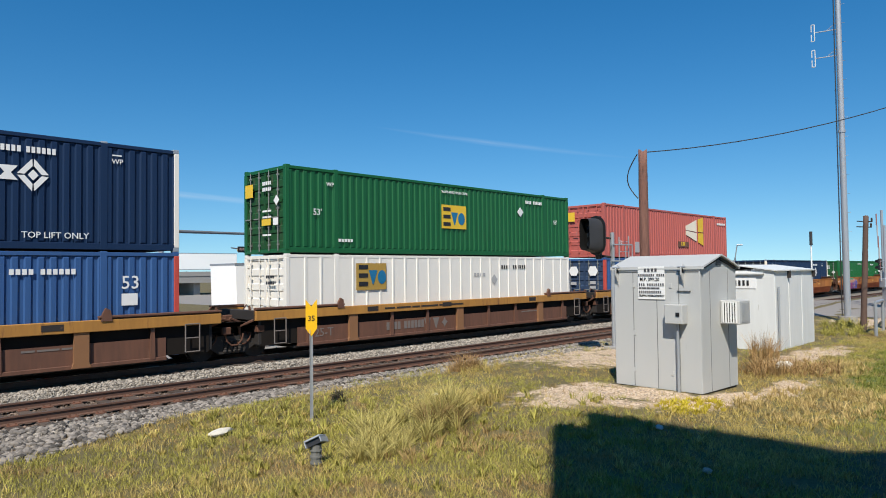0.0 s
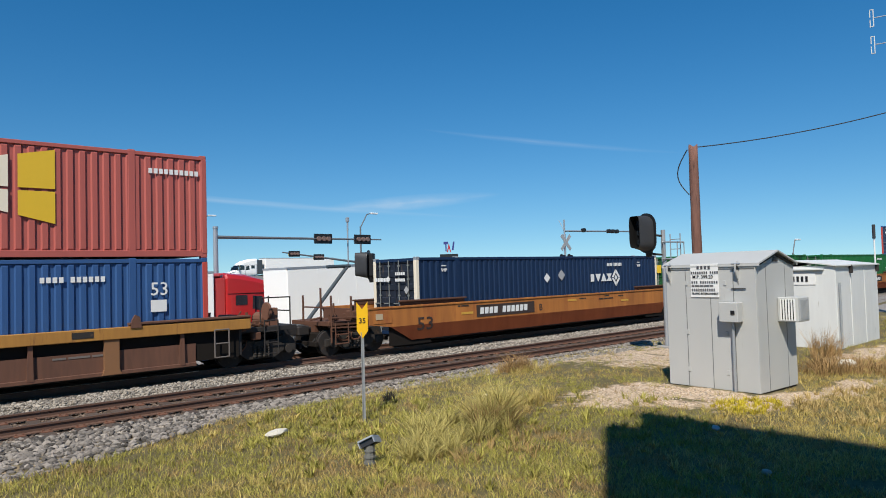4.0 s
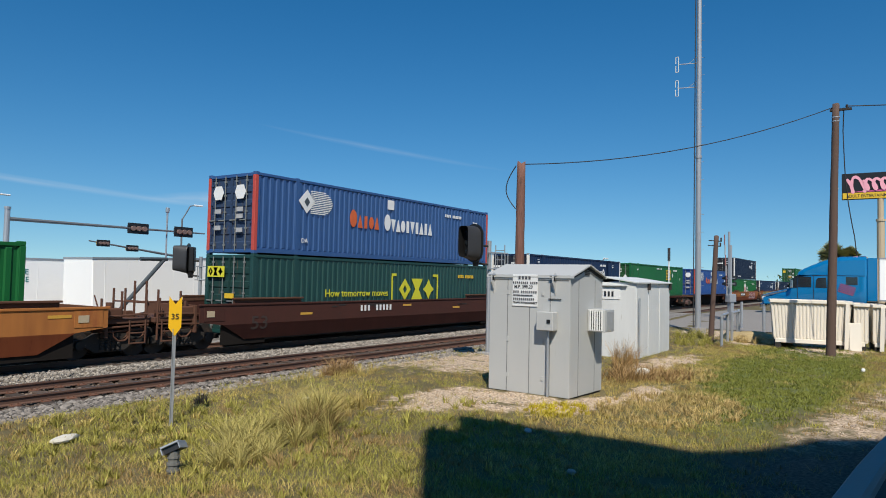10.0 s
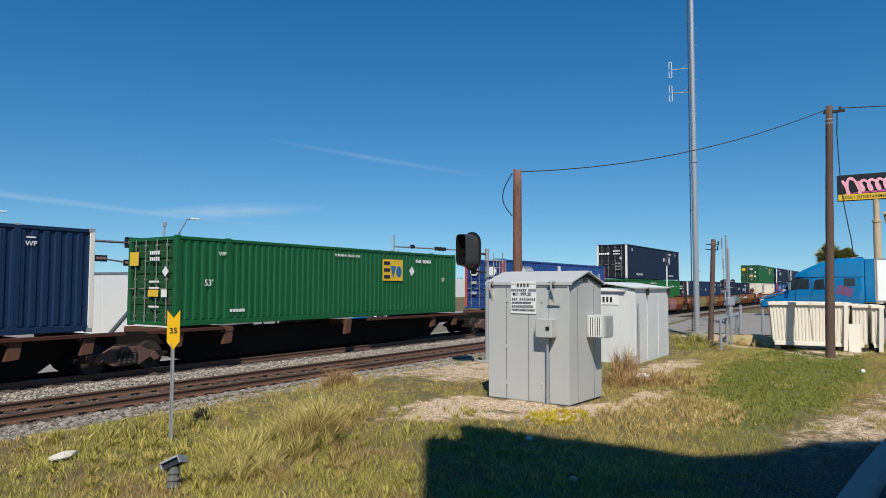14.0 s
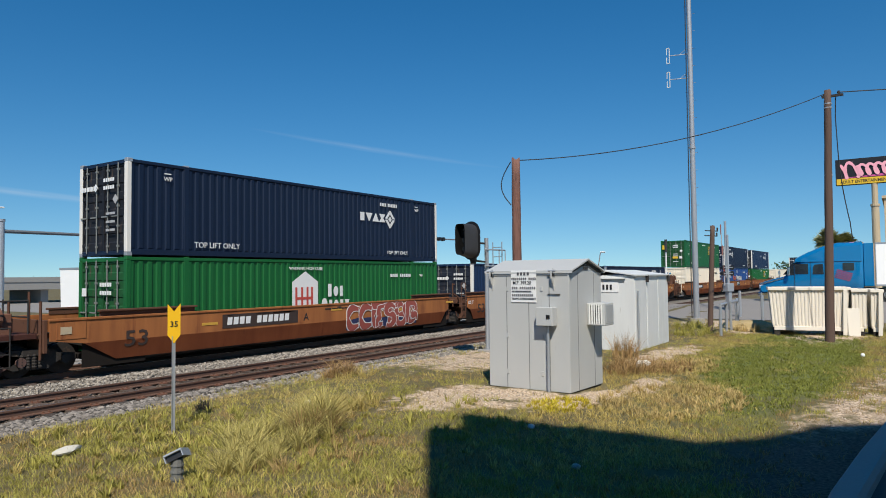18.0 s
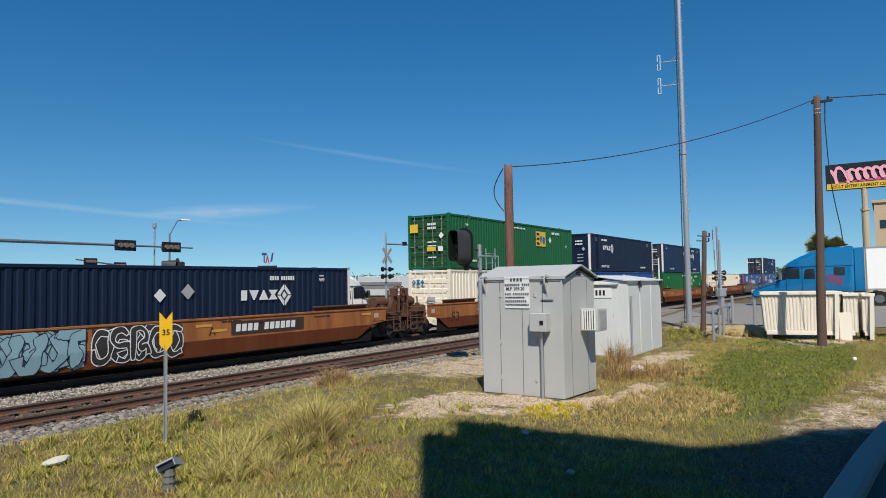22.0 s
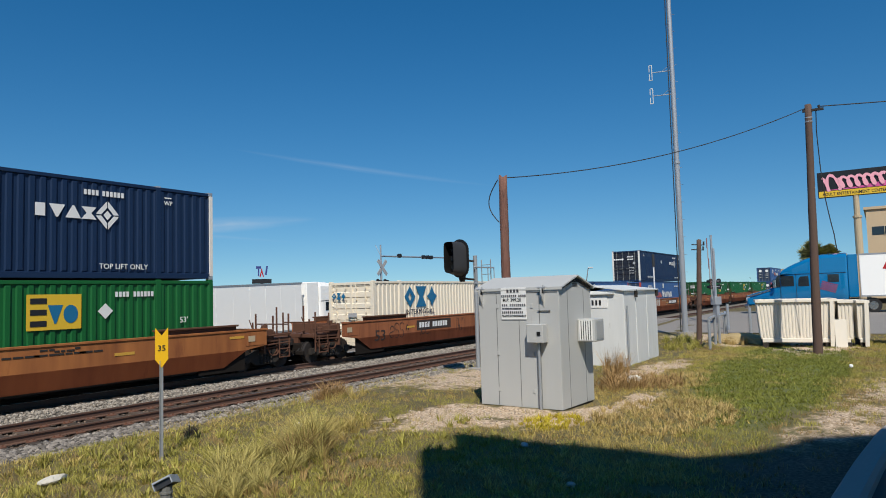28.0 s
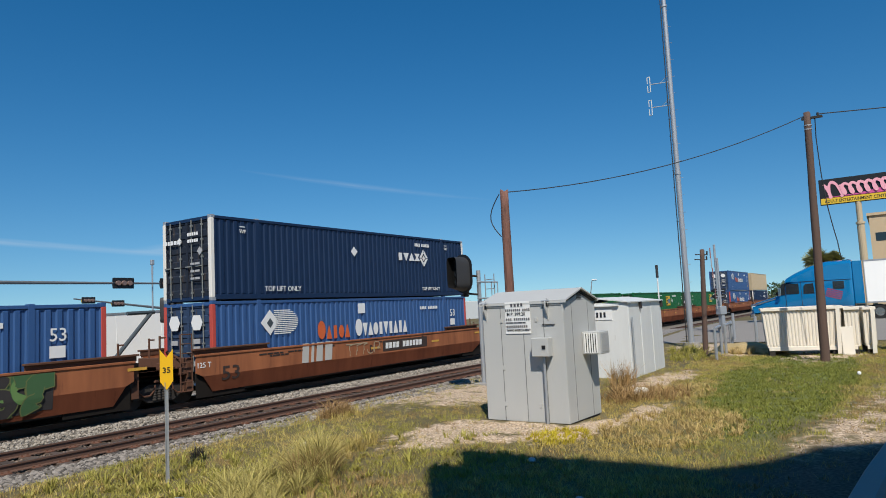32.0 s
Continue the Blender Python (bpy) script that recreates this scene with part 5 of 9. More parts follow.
    if eL > 2:
        well_end(car, -2.2, -1, 0.25 if seed == 10 else 1.45, seed == 15)
        bogie(car, -2.5)
    else:
        end_platform(car, -0.75, -1, M["end_rust"], False)
        ladder(car, -1.3, -1.4, 0.42, 2.2, 0.42, "end_rust")
        for xr, yr, zr in ((-1.95, -1.3, 2.2), (-0.85, 0.9, 2.1), (-1.9, 1.0, 2.0)):
            def stake():
                bm = bmesh.new()
                rod(bm, (0, 0, 1.0), (0, 0, zr), 0.032, 6)
                rod(bm, (0, 0, zr - 0.06), (0.2, 0, zr - 0.06), 0.026, 6)
                return mesh_of(bm, "stanchion", M["end_rust"])
            part("stanchion", cached(("stake", zr), stake), None, car, at=(xr, yr, 0))
        for nm, me in cached(("gear", seed % 3), lambda: clutter(seed % 3, 1.6)):
            part(nm, me, None, car, at=(-1.7, 0, 0))
        bogie(car, -1.75)
    if eR > 2:
        well_end(car, L + 2.2, 1, 0.2 if seed == 9 else 1.45, seed == 14)
        bogie(car, L + 2.5)
    else:
        end_platform(car, L + 0.75, 1, M["end_rust"], False)

    def mark(me, x, z, nm="marking", lb=""):
        return part(nm, me, None, car, lb, at=(x, -1.446, z))
    part("lettering", cached("n53", number_on_fold), None, car, "faded black number", at=(-0.15 if eL > 2 else 0.2, -1.446, 0.62))
    if eL < 2:
        mark(text_mesh("125 T", 0.24, M["letter_white"], 1.4), -0.75, 1.1, "lettering")
    if marks == "plate":
        xp = PLATE_X.get(seed, 3.2)
        wp = 3.0 if seed == 18 else 3.4
        mark(plate(wp, 0.46, "stencil"), xp, 0.9, "number_plate", "black number panel")
        part("number_marking", bars([0.056 * wp] * 4 + [-0.16] + [0.056 * wp] * 6, 0.25, 0.02 * wp, M["letter_white"], 0.12), None, car, at=(xp + 0.18, -1.458, 1.01))
        mark(text_mesh("B" if seed % 2 else "A", 0.4, M["letter_black"], 1.4), xp - 0.9 if seed not in (5, 10, 15) else xp + 3.7, 0.95, "lettering")
    elif marks == "emblem_plate":
        mark(plate(2.3, 0.55, "letter_black"), 6.5, 0.87, "emblem_plate", "black emblem panel")
        part("emblem", shapes(["down", "down", "star"], 0.38, "letter_white", 1.2, 0.26, 0.1, 1.0, 0.2), None, car, "", at=(6.7, -1.458, 0.97))
    elif marks == "emblem":
        mark(shapes(["down", "down", "star"], 0.46, "letter_white" if seed == 20 else "umber", 1.0, 0.22, 0.15, 1.0, 0.1), {6: 6.4, 12: 8.7, 20: 7.0}.get(seed, 7.4), 0.9, "emblem", "dark three-part emblem")
    rng = random.Random(seed)
    for i in range(7):
        mark(bars([rng.uniform(0.1, 0.4) for _ in range(rng.randint(1, 4))], 0.05, 0.04, M["steel_dark"]), rng.uniform(1.8, 14), rng.choice((1.35, 1.3, 1.22)), "stencil_marking")
    for i in range(4):
        xr = (PLATE_X.get(seed, 3.2) - 0.8 if marks == "plate" else 2.2) if i == 0 else 4.4 + 4.1 * i
        if marks != "plate" or i == 0 or not -0.8 < xr - PLATE_X.get(seed, 3.2) < 3.5:
            mark(plate(0.62, 0.085, "reflector"), xr, 1.24 if i % 2 else 1.05, "reflector", "faded yellow reflective strip")
    return car


def old_car(ends, seed, label):
    """An older well car: a yellow top chord over ribbed brown panels."""
    car = thing("well_car", label, "railway car", group="cars of the train")
    L = CL
    for s in (-1, 1):
        def chord():
            bm = bmesh.new()
            box(bm, -1.2, L + 1.2, min(s * 1.36, s * 1.5), max(s * 1.36, s * 1.5), 1.16, 1.46, 0.015)
            return mesh_of(bm, "top_chord", M["oldcar"])
        part("top_chord", cached(("ochord", s), chord), None, car, "weathered yellow top chord")

        def ledge():
            bm = bmesh.new()
            for a, b in ((-1.2, 2.2), (L - 2.2, L + 1.2)):
                box(bm, a, b, min(s * 1.34, s * 1.52), max(s * 1.34, s * 1.52), 1.5, 1.56, 0.01)
                box(bm, a, b, min(s * 1.38, s * 1.44), max(s * 1.38, s * 1.44), 1.2, 1.52)
            return mesh_of(bm, "guide_ledge", M["oldpanel"])
        part("guide_ledge", cached(("oledge", s), ledge), None, car)

        def panel():
            bm = bmesh.new()
            box(bm, 0.4, L - 0.4, min(s * 1.33, s * 1.36), max(s * 1.33, s * 1.36), 0.32, 0.86)
            box(bm, 0.4, L - 0.4, min(s * 1.28, s * 1.42), max(s * 1.28, s * 1.42), 0.24, 0.34, 0.01)
            return mesh_of(bm, "side_panel", M["oldpanel"])
        part("side_panel", cached(("opanel", s), panel), None, car, "dark rusty side panel")

        # black sheet that paints the shade below the top chord
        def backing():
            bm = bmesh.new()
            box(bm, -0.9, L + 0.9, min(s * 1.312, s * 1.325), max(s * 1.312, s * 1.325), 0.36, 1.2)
            return mesh_of(bm, "backing_sheet", M["grime_shade"])
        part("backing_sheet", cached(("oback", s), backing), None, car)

        def rib():
            bm = bmesh.new()
            prism(bm, [(-0.07, 0.3), (0.07, 0.3), (0.05, 1.17), (-0.05, 1.17)], min(s * 1.36, s * 1.43), max(s * 1.36, s * 1.43))
            return mesh_of(bm, "rib", M["oldpanel"])
        rm = cached(("orib", s), rib)
        for i in range(9):
            if i not in (1, 4, 7):
                part("rib", rm, None, car, at=(0.8 + i * 1.82, 0, 0))

        def post():
            bm = bmesh.new()
            prism(bm, [(-0.24, 0.26), (0.24, 0.26), (0.18, 0.4), (0.18, 1.17), (-0.18, 1.17), (-0.18, 0.4)], min(s * 1.36, s * 1.46), max(s * 1.36, s * 1.46))
            return mesh_of(bm, "post", M["oldpost"])
        pm = cached(("opost", s), post)
        for i in (1, 4, 7):
            part("post", pm, None, car, "rust brown side post", at=(0.8 + i * 1.82, 0, 0))

    def floor():
        bm = bmesh.new()
        box(bm, 0.3, L - 0.3, -1.27, 1.27, 0.2, 0.27)
        return mesh_of(bm, "well_floor", M["steel_dark"])
    part("well_floor", cached("ofloor", floor), None, car)

    def bracket():
        bm = bmesh.new()
        prism(bm, [(-0.14, 0), (0.14, 0), (0.1, 0.28), (-0.02, 0.34), (-0.1, 0.2)], -1.53, -1.45)
        return mesh_of(bm, "lock_bracket", M["oldpanel"])
    for x in (2.03, L - 2.03):
        part("lock_bracket", cached("lockb", bracket), None, car, at=(x, 0, 1.42))
    end_platform(car, -0.75, -1, M["steel_dark"], ends == "first")
    end_platform(car, L + 0.75, 1, M["steel_dark"], ends == "last")
    for xg in (-1.2, L + 1.2):
        for nm, me in cached(("gear", 5), lambda: clutter(5, 1.3)):
            part(nm, me, None, car, at=(xg, 0, 0.05))
    ladder(car, -0.55, -1.5, 0.42, 1.2, 0.42, "dim_grey")
    ladder(car, L + 0.1, -1.5, 0.42, 1.2, 0.42, "dim_grey")
    bogie(car, -1.75)
    if ends == "last":
        bogie(car, L + 1.75)

    def mark(me, x, z, nm="marking"):
        return part(nm, me, None, car, "", at=(x, -1.365, z))
    mark(bars([0.14] * 4 + [-0.1] + [0.14] * 6, 0.28, 0.04, M["dim_grey"]), 4.2, 0.5, "number_marking")
    mark(bars([0.3, 0.5, 0.25], 0.05, 0.05, M["dim_grey"]), 12.2, 0.75, "label_marking")
    mark(text_mesh("25-T", 0.4, M["dim_grey"], 1.3), 1.05, 0.5, "lettering")
    mark(shapes(["down", "down", "star"], 0.4, "dim_grey", 0.9, 0.24, 0.3), 6.1, 0.42, "emblem")
    part("chord_bars", bars([0.5, 0.7, 0.4, 0.9, 0.5, 0.8], 0.06, 0.08, M["steel_dark"]), None, car, at=(4.0, -1.505, 1.28))
    for x in (3.2, 7.0, 12.6):
        part("chord_pocket", plate(0.5, 0.16, "steel_dark"), None, car, at=(x, -1.503, 1.24))
    return car


def spine_car(ends, seed, label):
    """A skeletal car: a slim centre beam with outriggers that carry the container's corners."""
    car = thing("spine_car", label, "railway car", group="cars of the train")
    L = CL

    def beam():
        bm = bmesh.new()
        prism(bm, [(-2.2, 0.75), (-2.2, 1.08), (L + 2.2, 1.08), (L + 2.2, 0.75), (L - 0.2, 0.70), (L - 1.1, 0.1), (1.1, 0.1), (0.2, 0.70)], -0.45, 0.45)
        return mesh_of(bm, "centre_beam", M["grime_shade"])
    part("centre_beam", cached("beam_s", beam), None, car)

    def outrigger():
        bm = bmesh.new()
        box(bm, -0.16, 0.16, -1.4, 1.4, 1.02, 1.2, 0.01)
        for s in (-1, 1):
            prism(bm, [(-0.16, 1.02), (0.16, 1.02), (0.1, 0.66), (-0.24, 0.62)], s * 1.32 - 0.06, s * 1.32 + 0.06)
        return mesh_of(bm, "outrigger", M["end_rust"])
    om = cached("outr", outrigger)
    for x in (0.12, 2.03, 8.0, L - 2.03, L - 0.12):
        part("outrigger", om, None, car, at=(x, 0, 0))

    def walkway():
        bm = bmesh.new()
        box(bm, 9.2, L + 0.9, -1.46, -1.3, 1.1, 1.2, 0.01)
        box(bm, -0.9, 1.8, -1.46, -1.3, 1.1, 1.2, 0.01)
        box(bm, 9.2, L + 0.9, 1.3, 1.46, 1.1, 1.2, 0.01)
        return mesh_of(bm, "side_sill", M["feccar"])
    part("side_sill", cached("walks", walkway), None, car, "oxide red side sill")
    bogie(car, -1.4, "bogie_red")
    if ends in ("last", "both"):
        bogie(car, L + 1.4, "bogie_red")
        end_platform(car, L + 0.5, 1, M["feccar"], True)
    if ends in ("first", "both"):
        end_platform(car, -0.5, -1, M["feccar"], True)
    return car


M["g_purple"] = mat("violet spray paint", (0.22, 0.11, 0.30), 0.6)
M["g_pink"] = mat("pink spray paint", (0.42, 0.05, 0.18), 0.6)
M["g_peach"] = mat("peach spray paint", (0.62, 0.33, 0.2), 0.6)
M["g_mint"] = mat("mint spray paint", (0.05, 0.36, 0.22), 0.6)
M["g_red"] = mat("red spray paint", (0.38, 0.04, 0.03), 0.6)
M["g_indigo"] = mat("indigo spray paint", (0.03, 0.04, 0.2), 0.6)
M["g_silver"] = mat("silver spray paint", (0.5, 0.48, 0.44), 0.5)
M["g_olive"] = mat("olive spray paint", (0.26, 0.25, 0.09), 0.6)
M["g_cyan"] = mat("pale cyan spray paint", (0.26, 0.42, 0.47), 0.6)
M["g_moss"] = mat("moss green spray paint", (0.13, 0.15, 0.05), 0.6)
M["g_drab"] = mat("drab olive brown spray paint", (0.19, 0.145, 0.07), 0.65, wear=0.2, wear_col=(0.13, 0.1, 0.05))
M["g_brown"] = mat("drab brown spray paint", (0.15, 0.1, 0.06), 0.6)
M["g_rose"] = mat("faded red spray paint", (0.33, 0.075, 0.055), 0.65, wear=0.2)
M["g_navy"] = mat("dark blue spray paint", (0.022, 0.032, 0.10), 0.65)
M["g_sand"] = mat("sand spray paint", (0.42, 0.34, 0.22), 0.65)
M["g_khaki"] = mat("khaki spray paint", (0.36, 0.32, 0.13), 0.65, wear=0.2, wear_col=(0.3, 0.2, 0.08))
M["g_dark"] = mat("faded black spray paint", (0.035, 0.03, 0.028), 0.7)
M["g_violet"] = mat("blue violet spray paint", (0.10, 0.10, 0.36), 0.6)
M["g_ink"] = mat("ink blue spray paint", (0.012, 0.018, 0.045), 0.65)
M["g_forest"] = mat("forest green spray paint", (0.05, 0.12, 0.045), 0.65)
M["g_green"] = mat("bright green spray paint", (0.13, 0.24, 0.07), 0.6)


# sprayed letter forms as runs of arcs: centre, radii, start and end angle in a unit cell
GLYPHS = (
    ((0.05, 0.5, 0.36, 0.4, 50, 310),),
    ((0.0, 0.7, 0.3, 0.22, 20, 250), (0.0, 0.3, 0.3, 0.24, 80, -160)),
    ((-0.02, 0.4, 0.34, 0.32, 178, 362), (0.32, 0.75, 0.04, 0.18, -60, 90)),
    ((-0.36, 0.4, 0.04, 0.34, 270, 90), (0.0, 0.6, 0.36, 0.3, 175, 5), (0.36, 0.3, 0.04, 0.24, 90, -90)),
    ((-0.3, 0.5, 0.03, 0.4, 270, 90), (0.0, 0.7, 0.3, 0.22, 120, -110), (0.2, 0.22, 0.2, 0.22, 130, 0)),
    ((0.0, 0.5, 0.34, 0.38, 90, 445),),
    ((-0.3, 0.86, 0.05, 0.05, 200, 90), (0.3, 0.86, 0.05, 0.05, 90, 0), (0.02, 0.6, 0.04, 0.2, 90, 270), (0.02, 0.22, 0.05, 0.14, 90, 270)),
    ((0.05, 0.55, 0.3, 0.2, 180, -20), (0.05, 0.42, 0.36, 0.32, 170, 330)),
)


def graffiti(car, x0, x1, fills, outline, seed, z0=0.5, z1=1.44, letters=6, base=None, fat=1.0, edge=0.035, base_top=1.0, strokes=2):
    """Interlocking sprayed strokes with outlines on the side sheet; below the fold they follow its slope."""
    rng = random.Random(seed)

    def on_side(x, z, lift):
        return (x, (-1.446 - lift) if z >= 0.82 else (-1.446 - lift + (0.82 - z) / 0.52 * 0.065), z)

    def curve(pts):
        out = []
        p = [pts[0]] + pts + [pts[-1]]
        for i in range(1, len(p) - 2):
            a, b, c, d = (Vector(q) for q in p[i - 1:i + 3])
            for k in range(7):
                t = k / 7
                out.append(0.5 * (2 * b + (c - a) * t + (2 * a - 5 * b + 4 * c - d) * t * t + (3 * b - a - 3 * c + d) * t ** 3))
        return out + [Vector(pts[-1])]

    def ribbon(bm, pts, width, lift, grow=0.0):
        n = len(pts)
        rows = []
        for i, p in enumerate(pts):
            d = (pts[min(i + 1, n - 1)] - pts[max(i - 1, 0)])
            d = d.normalized() if d.length > 1e-6 else Vector((1, 0))
            s = Vector((-d.y, d.x))
            w = width * (0.55 + 0.6 * abs(math.sin(2.3 * i / n * math.pi + seed))) + grow
            q = p + d * (grow if i == n - 1 else -grow if i == 0 else 0)
            row = []
            for k in (-1, -0.5, 0, 0.5, 1):
                v = q + s * w * k
                row.append(bm.verts.new(on_side(min(max(v.x, x0 - grow), x1 + grow), min(max(v.y, z0), z1), lift + 0.00012 * i)))
            rows.append(row)
        for a, b in zip(rows, rows[1:]):
            for k in range(4):
                bm.faces.new((a[k], a[k + 1], b[k + 1], b[k]))

    if base:
        bm = bmesh.new()
        n = int((x1 - x0) / 0.25)
        jag = [(rng.uniform(0, 0.12), rng.uniform(0, 0.1)) for i in range(n + 1)]
        zs = (0, 0.25, 0.5, 0.75, 1)
        rows = [[bm.verts.new(on_side(x0 + (x1 - x0) * i / n, (z0 + lo) * (1 - k) + (z0 + (z1 - z0) * base_top - hi) * k, 0.003)) for k in zs] for i, (lo, hi) in enumerate(jag)]
        for a, b in zip(rows, rows[1:]):
            for k in range(4):
                bm.faces.new((a[k], a[k + 1], b[k + 1], b[k]))
        part("paint_ground", bm, M[base], car)
    step = (x1 - x0) / letters
    h = z1 - z0
    for i in range(letters):
        cx = x0 + (i + 0.5) * step
        for j in range(strokes):
            glyph = rng.choice(GLYPHS)
            sway, wide = rng.uniform(-0.45, 0.45), rng.uniform(1.15, 1.6)
            pts = []
            for ex, ez, rx, rz, a0, a1 in glyph:
                for q in range(9):
                    a = radians(a0 + (a1 - a0) * q / 8)
                    pts.append((cx + step * wide * (ex + rx * math.cos(a)) + step * sway * (ez - 0.5), z0 + h * min(0.94, max(0.06, ez + rz * math.sin(a) + rng.uniform(-0.02, 0.02)))))
            pts = curve(pts[::2])
            w = fat * min(0.12, step * 0.17)
            lift = 0.005 + 0.0032 * ((2 * i + j * 5) % (2 * letters))
            bm = bmesh.new()
            ribbon(bm, pts, w, lift + 0.0014)
            f = part("sprayed_stroke", bm, M[fills[(i + j) % len(fills)]], car)
            bm = bmesh.new()
            ribbon(bm, pts, w, lift, edge)
            part("stroke_outline", bm, M[outline], f)


TRAIN = []          # things that move with the train: object, x at the start, height
LOW, HIGH = 0.35, 3.262


def box_on(car_x, level, colour, post, dress, label, doors=True, ribs=False):
    c = container("shipping_container", label, colour, post, doors, ribs)
    dress(c)
    TRAIN.append((c, car_x, level))
    return c


def umax(seed, **k):
    return lambda c: dress_navy(c, seed, **k)


NAVY_L = "dark blue container with white emblem"
GREEN_L = "green corrugated container with square emblem"
BLUE_L = "blue container with orange and white shapes"
CREAM_L = "cream corrugated container with blue emblem"
WELL_L = "weathered orange well car with black stencils"


def unit(x, car):
    TRAIN.append((car, x, 0.0))


unit(-7.59, old_car("first", 1, "old yellow and brown ribbed well car"))
box_on(-7.59, LOW, "blue", "post_red", lambda c: dress_blue(c, 1), "faded blue corrugated container with red corner posts")
box_on(-7.59, HIGH, "navy", "white_box", umax(1), NAVY_L + ", stacked on a faded blue one")
unit(12.09, old_car("mid", 2, "old yellow and brown ribbed well car"))


def dress_white(c):
    part("emblem_plate", plate(1.4, 0.95, "old_gold"), None, c, "square old gold emblem plate", at=(2.84, FACE - 0.028, 1.64))
    square_emblem(c, 2.86, 1.68, FACE - 0.041)
    put(c, bars([0.1] * 4 + [-0.1] + [0.1] * 6, 0.16, 0.06, M["letter_black"]), 10.9, 2.35, "number_marking")
    put(c, bars([0.14] * 4, 0.14, 0.05, M["decal_grey"]), 9.1, 2.05, "label_marking")
    put(c, diamond(0.45, 0.45, "decal_grey"), 10.4, 1.9, "placard")
    for z in (2.1, 1.9):
        put_end(c, bars([0.1] * 4, 0.1, 0.03, M["letter_black"]), -0.2, z, "number_marking")


box_on(12.09, LOW, "white_box", None, dress_white, "white ribbed smooth-sided container with yellow emblem", ribs=True)
box_on(12.09, HIGH, "green", None, lambda c: dress_green(c, 1, "yellow", 7.2, 1.08, 12.3), GREEN_L + ", stacked on a white one")
unit(31.62, old_car("last", 3, "old yellow and brown ribbed well car"))
box_on(31.62, LOW, "blue", "post_red", lambda c: dress_blue(c, 2), "faded blue corrugated container with red corner posts")
box_on(31.62, HIGH, "coral", None, dress_coral, "faded red corrugated container with yellow fan emblem")

unit(55.46, well_car("wellcar", "plate", "first", 5, WELL_L))
box_on(55.46, LOW, "navy", "cream", umax(3), NAVY_L)
d_car = well_car("wellcar", "emblem", "mid", 6, WELL_L + " and violet graffiti")
graffiti(d_car, 0.95, 6.1, ["g_purple", "g_violet", "g_pink"], "g_indigo", 4, 0.36, 1.0, 8, "g_pink", 1.3, 0.02, 0.9)
graffiti(d_car, 0.9, 5.2, ["g_peach", "g_peach", "g_sand"], "g_indigo", 6, 0.6, 1.4, 7, "g_peach", 1.9, 0.012, 0.95, 1)
graffiti(d_car, 1.2, 4.6, ["g_mint"], "g_indigo", 8, 1.12, 1.44, 4, None, 0.9, 0.015, 1.0, 1)
graffiti(d_car, 5.0, 6.2, ["g_violet", "g_purple"], "g_silver", 7, 0.45, 1.3, 2, "g_violet", 1.2, 0.02)
unit(75.37, d_car)
box_on(75.37, LOW, "bright_green", None, lambda c: dress_green(c, 2, "yellow", 9.45, 1.5, 11.5), GREEN_L)
unit(94.55, well_car("wellcar", "plate", "last", 8, WELL_L))
box_on(94.55, LOW, "bright_green", None, lambda c: dress_green(c, 3, "white", 3.2, 1.3, 7.7), "green corrugated container with white square emblem")

f_car = well_car("feccar", "none", "both", 9, "oxide red well car with yellow stripes")
part("number_marking", bars([0.12] * 3 + [-0.2] + [0.12] * 5, 0.24, 0.11, M["letter_white"]), None, f_car, "white number bars", at=(5.6, -1.458, 1.1))
unit(118.15, f_car)
box_on(118.15, LOW, "teal", None, lambda c: dress_word(c, "letter_lemon", "How tomorrow moves", 8.35, True), "dark teal corrugated container with yellow emblem")
box_on(118.15, HIGH, "blue", "post_red", lambda c: dress_blue(c, 4), BLUE_L + ", above a teal one")

SPINE = 1.25
unit(139.3, spine_car("first", 1, "oxide red skeletal container car"))
box_on(139.3, SPINE, "navy", "white_box", umax(5), NAVY_L)
unit(158.05, spine_car("mid", 2, "oxide red skeletal container car"))
box_on(158.05, SPINE, "green", None, lambda c: dress_green(c, 5), GREEN_L)
unit(179.26, spine_car("last", 3, "oxide red skeletal container car"))
box_on(179.26, SPINE, "bright_blue", "post_red", lambda c: dress_blue(c, 6), "bright " + BLUE_L)

j_car = well_car("wellcar_mid", "plate", "first", 10, WELL_L + " and red graffiti")
graffiti(j_car, 9.4, 14.2, ["g_rose"], "sign_white", 9, 0.36, 1.44, 6, "g_navy", 1.1, 0.028, 0.5)
unit(200.46, j_car)
box_on(200.46, LOW, "bright_green", None, dress_hub, "bright green corrugated container with white house emblem")
box_on(200.46, HIGH, "black_navy", "white_box", umax(7, mid=False), NAVY_L + ", stacked on a green one")
k_car = well_car("wellcar_mid", "emblem", "mid", 12, WELL_L + " and olive graffiti")
graffiti(k_car, 1.9, 7.5, ["g_khaki", "g_khaki", "g_olive"], "g_brown", 13, 0.36, 1.42, 6, "g_khaki", 1.1, 0.012, 0.8)
graffiti(k_car, 11.4, 13.2, ["g_khaki", "g_olive"], "g_dark", 14, 0.6, 1.42, 3)
unit(219.94, k_car)
box_on(219.94, LOW, "navy", "white_box", umax(8), NAVY_L)
l_car = well_car("wellcar_mid", "plate", "last", 14, WELL_L + " and pale blue graffiti")
graffiti(l_car, 1.9, 4.9, ["g_cyan"], "g_ink", 21, 0.34, 1.44, 5, "g_cyan", 1.5, 0.024)
graffiti(l_car, 5.1, 8.0, ["g_dark"], "sign_white", 22, 0.36, 1.44, 5, "g_dark", 0.75, 0.032)
unit(239.7, l_car)
box_on(239.7, LOW, "black_navy", "white_box", umax(9), NAVY_L)

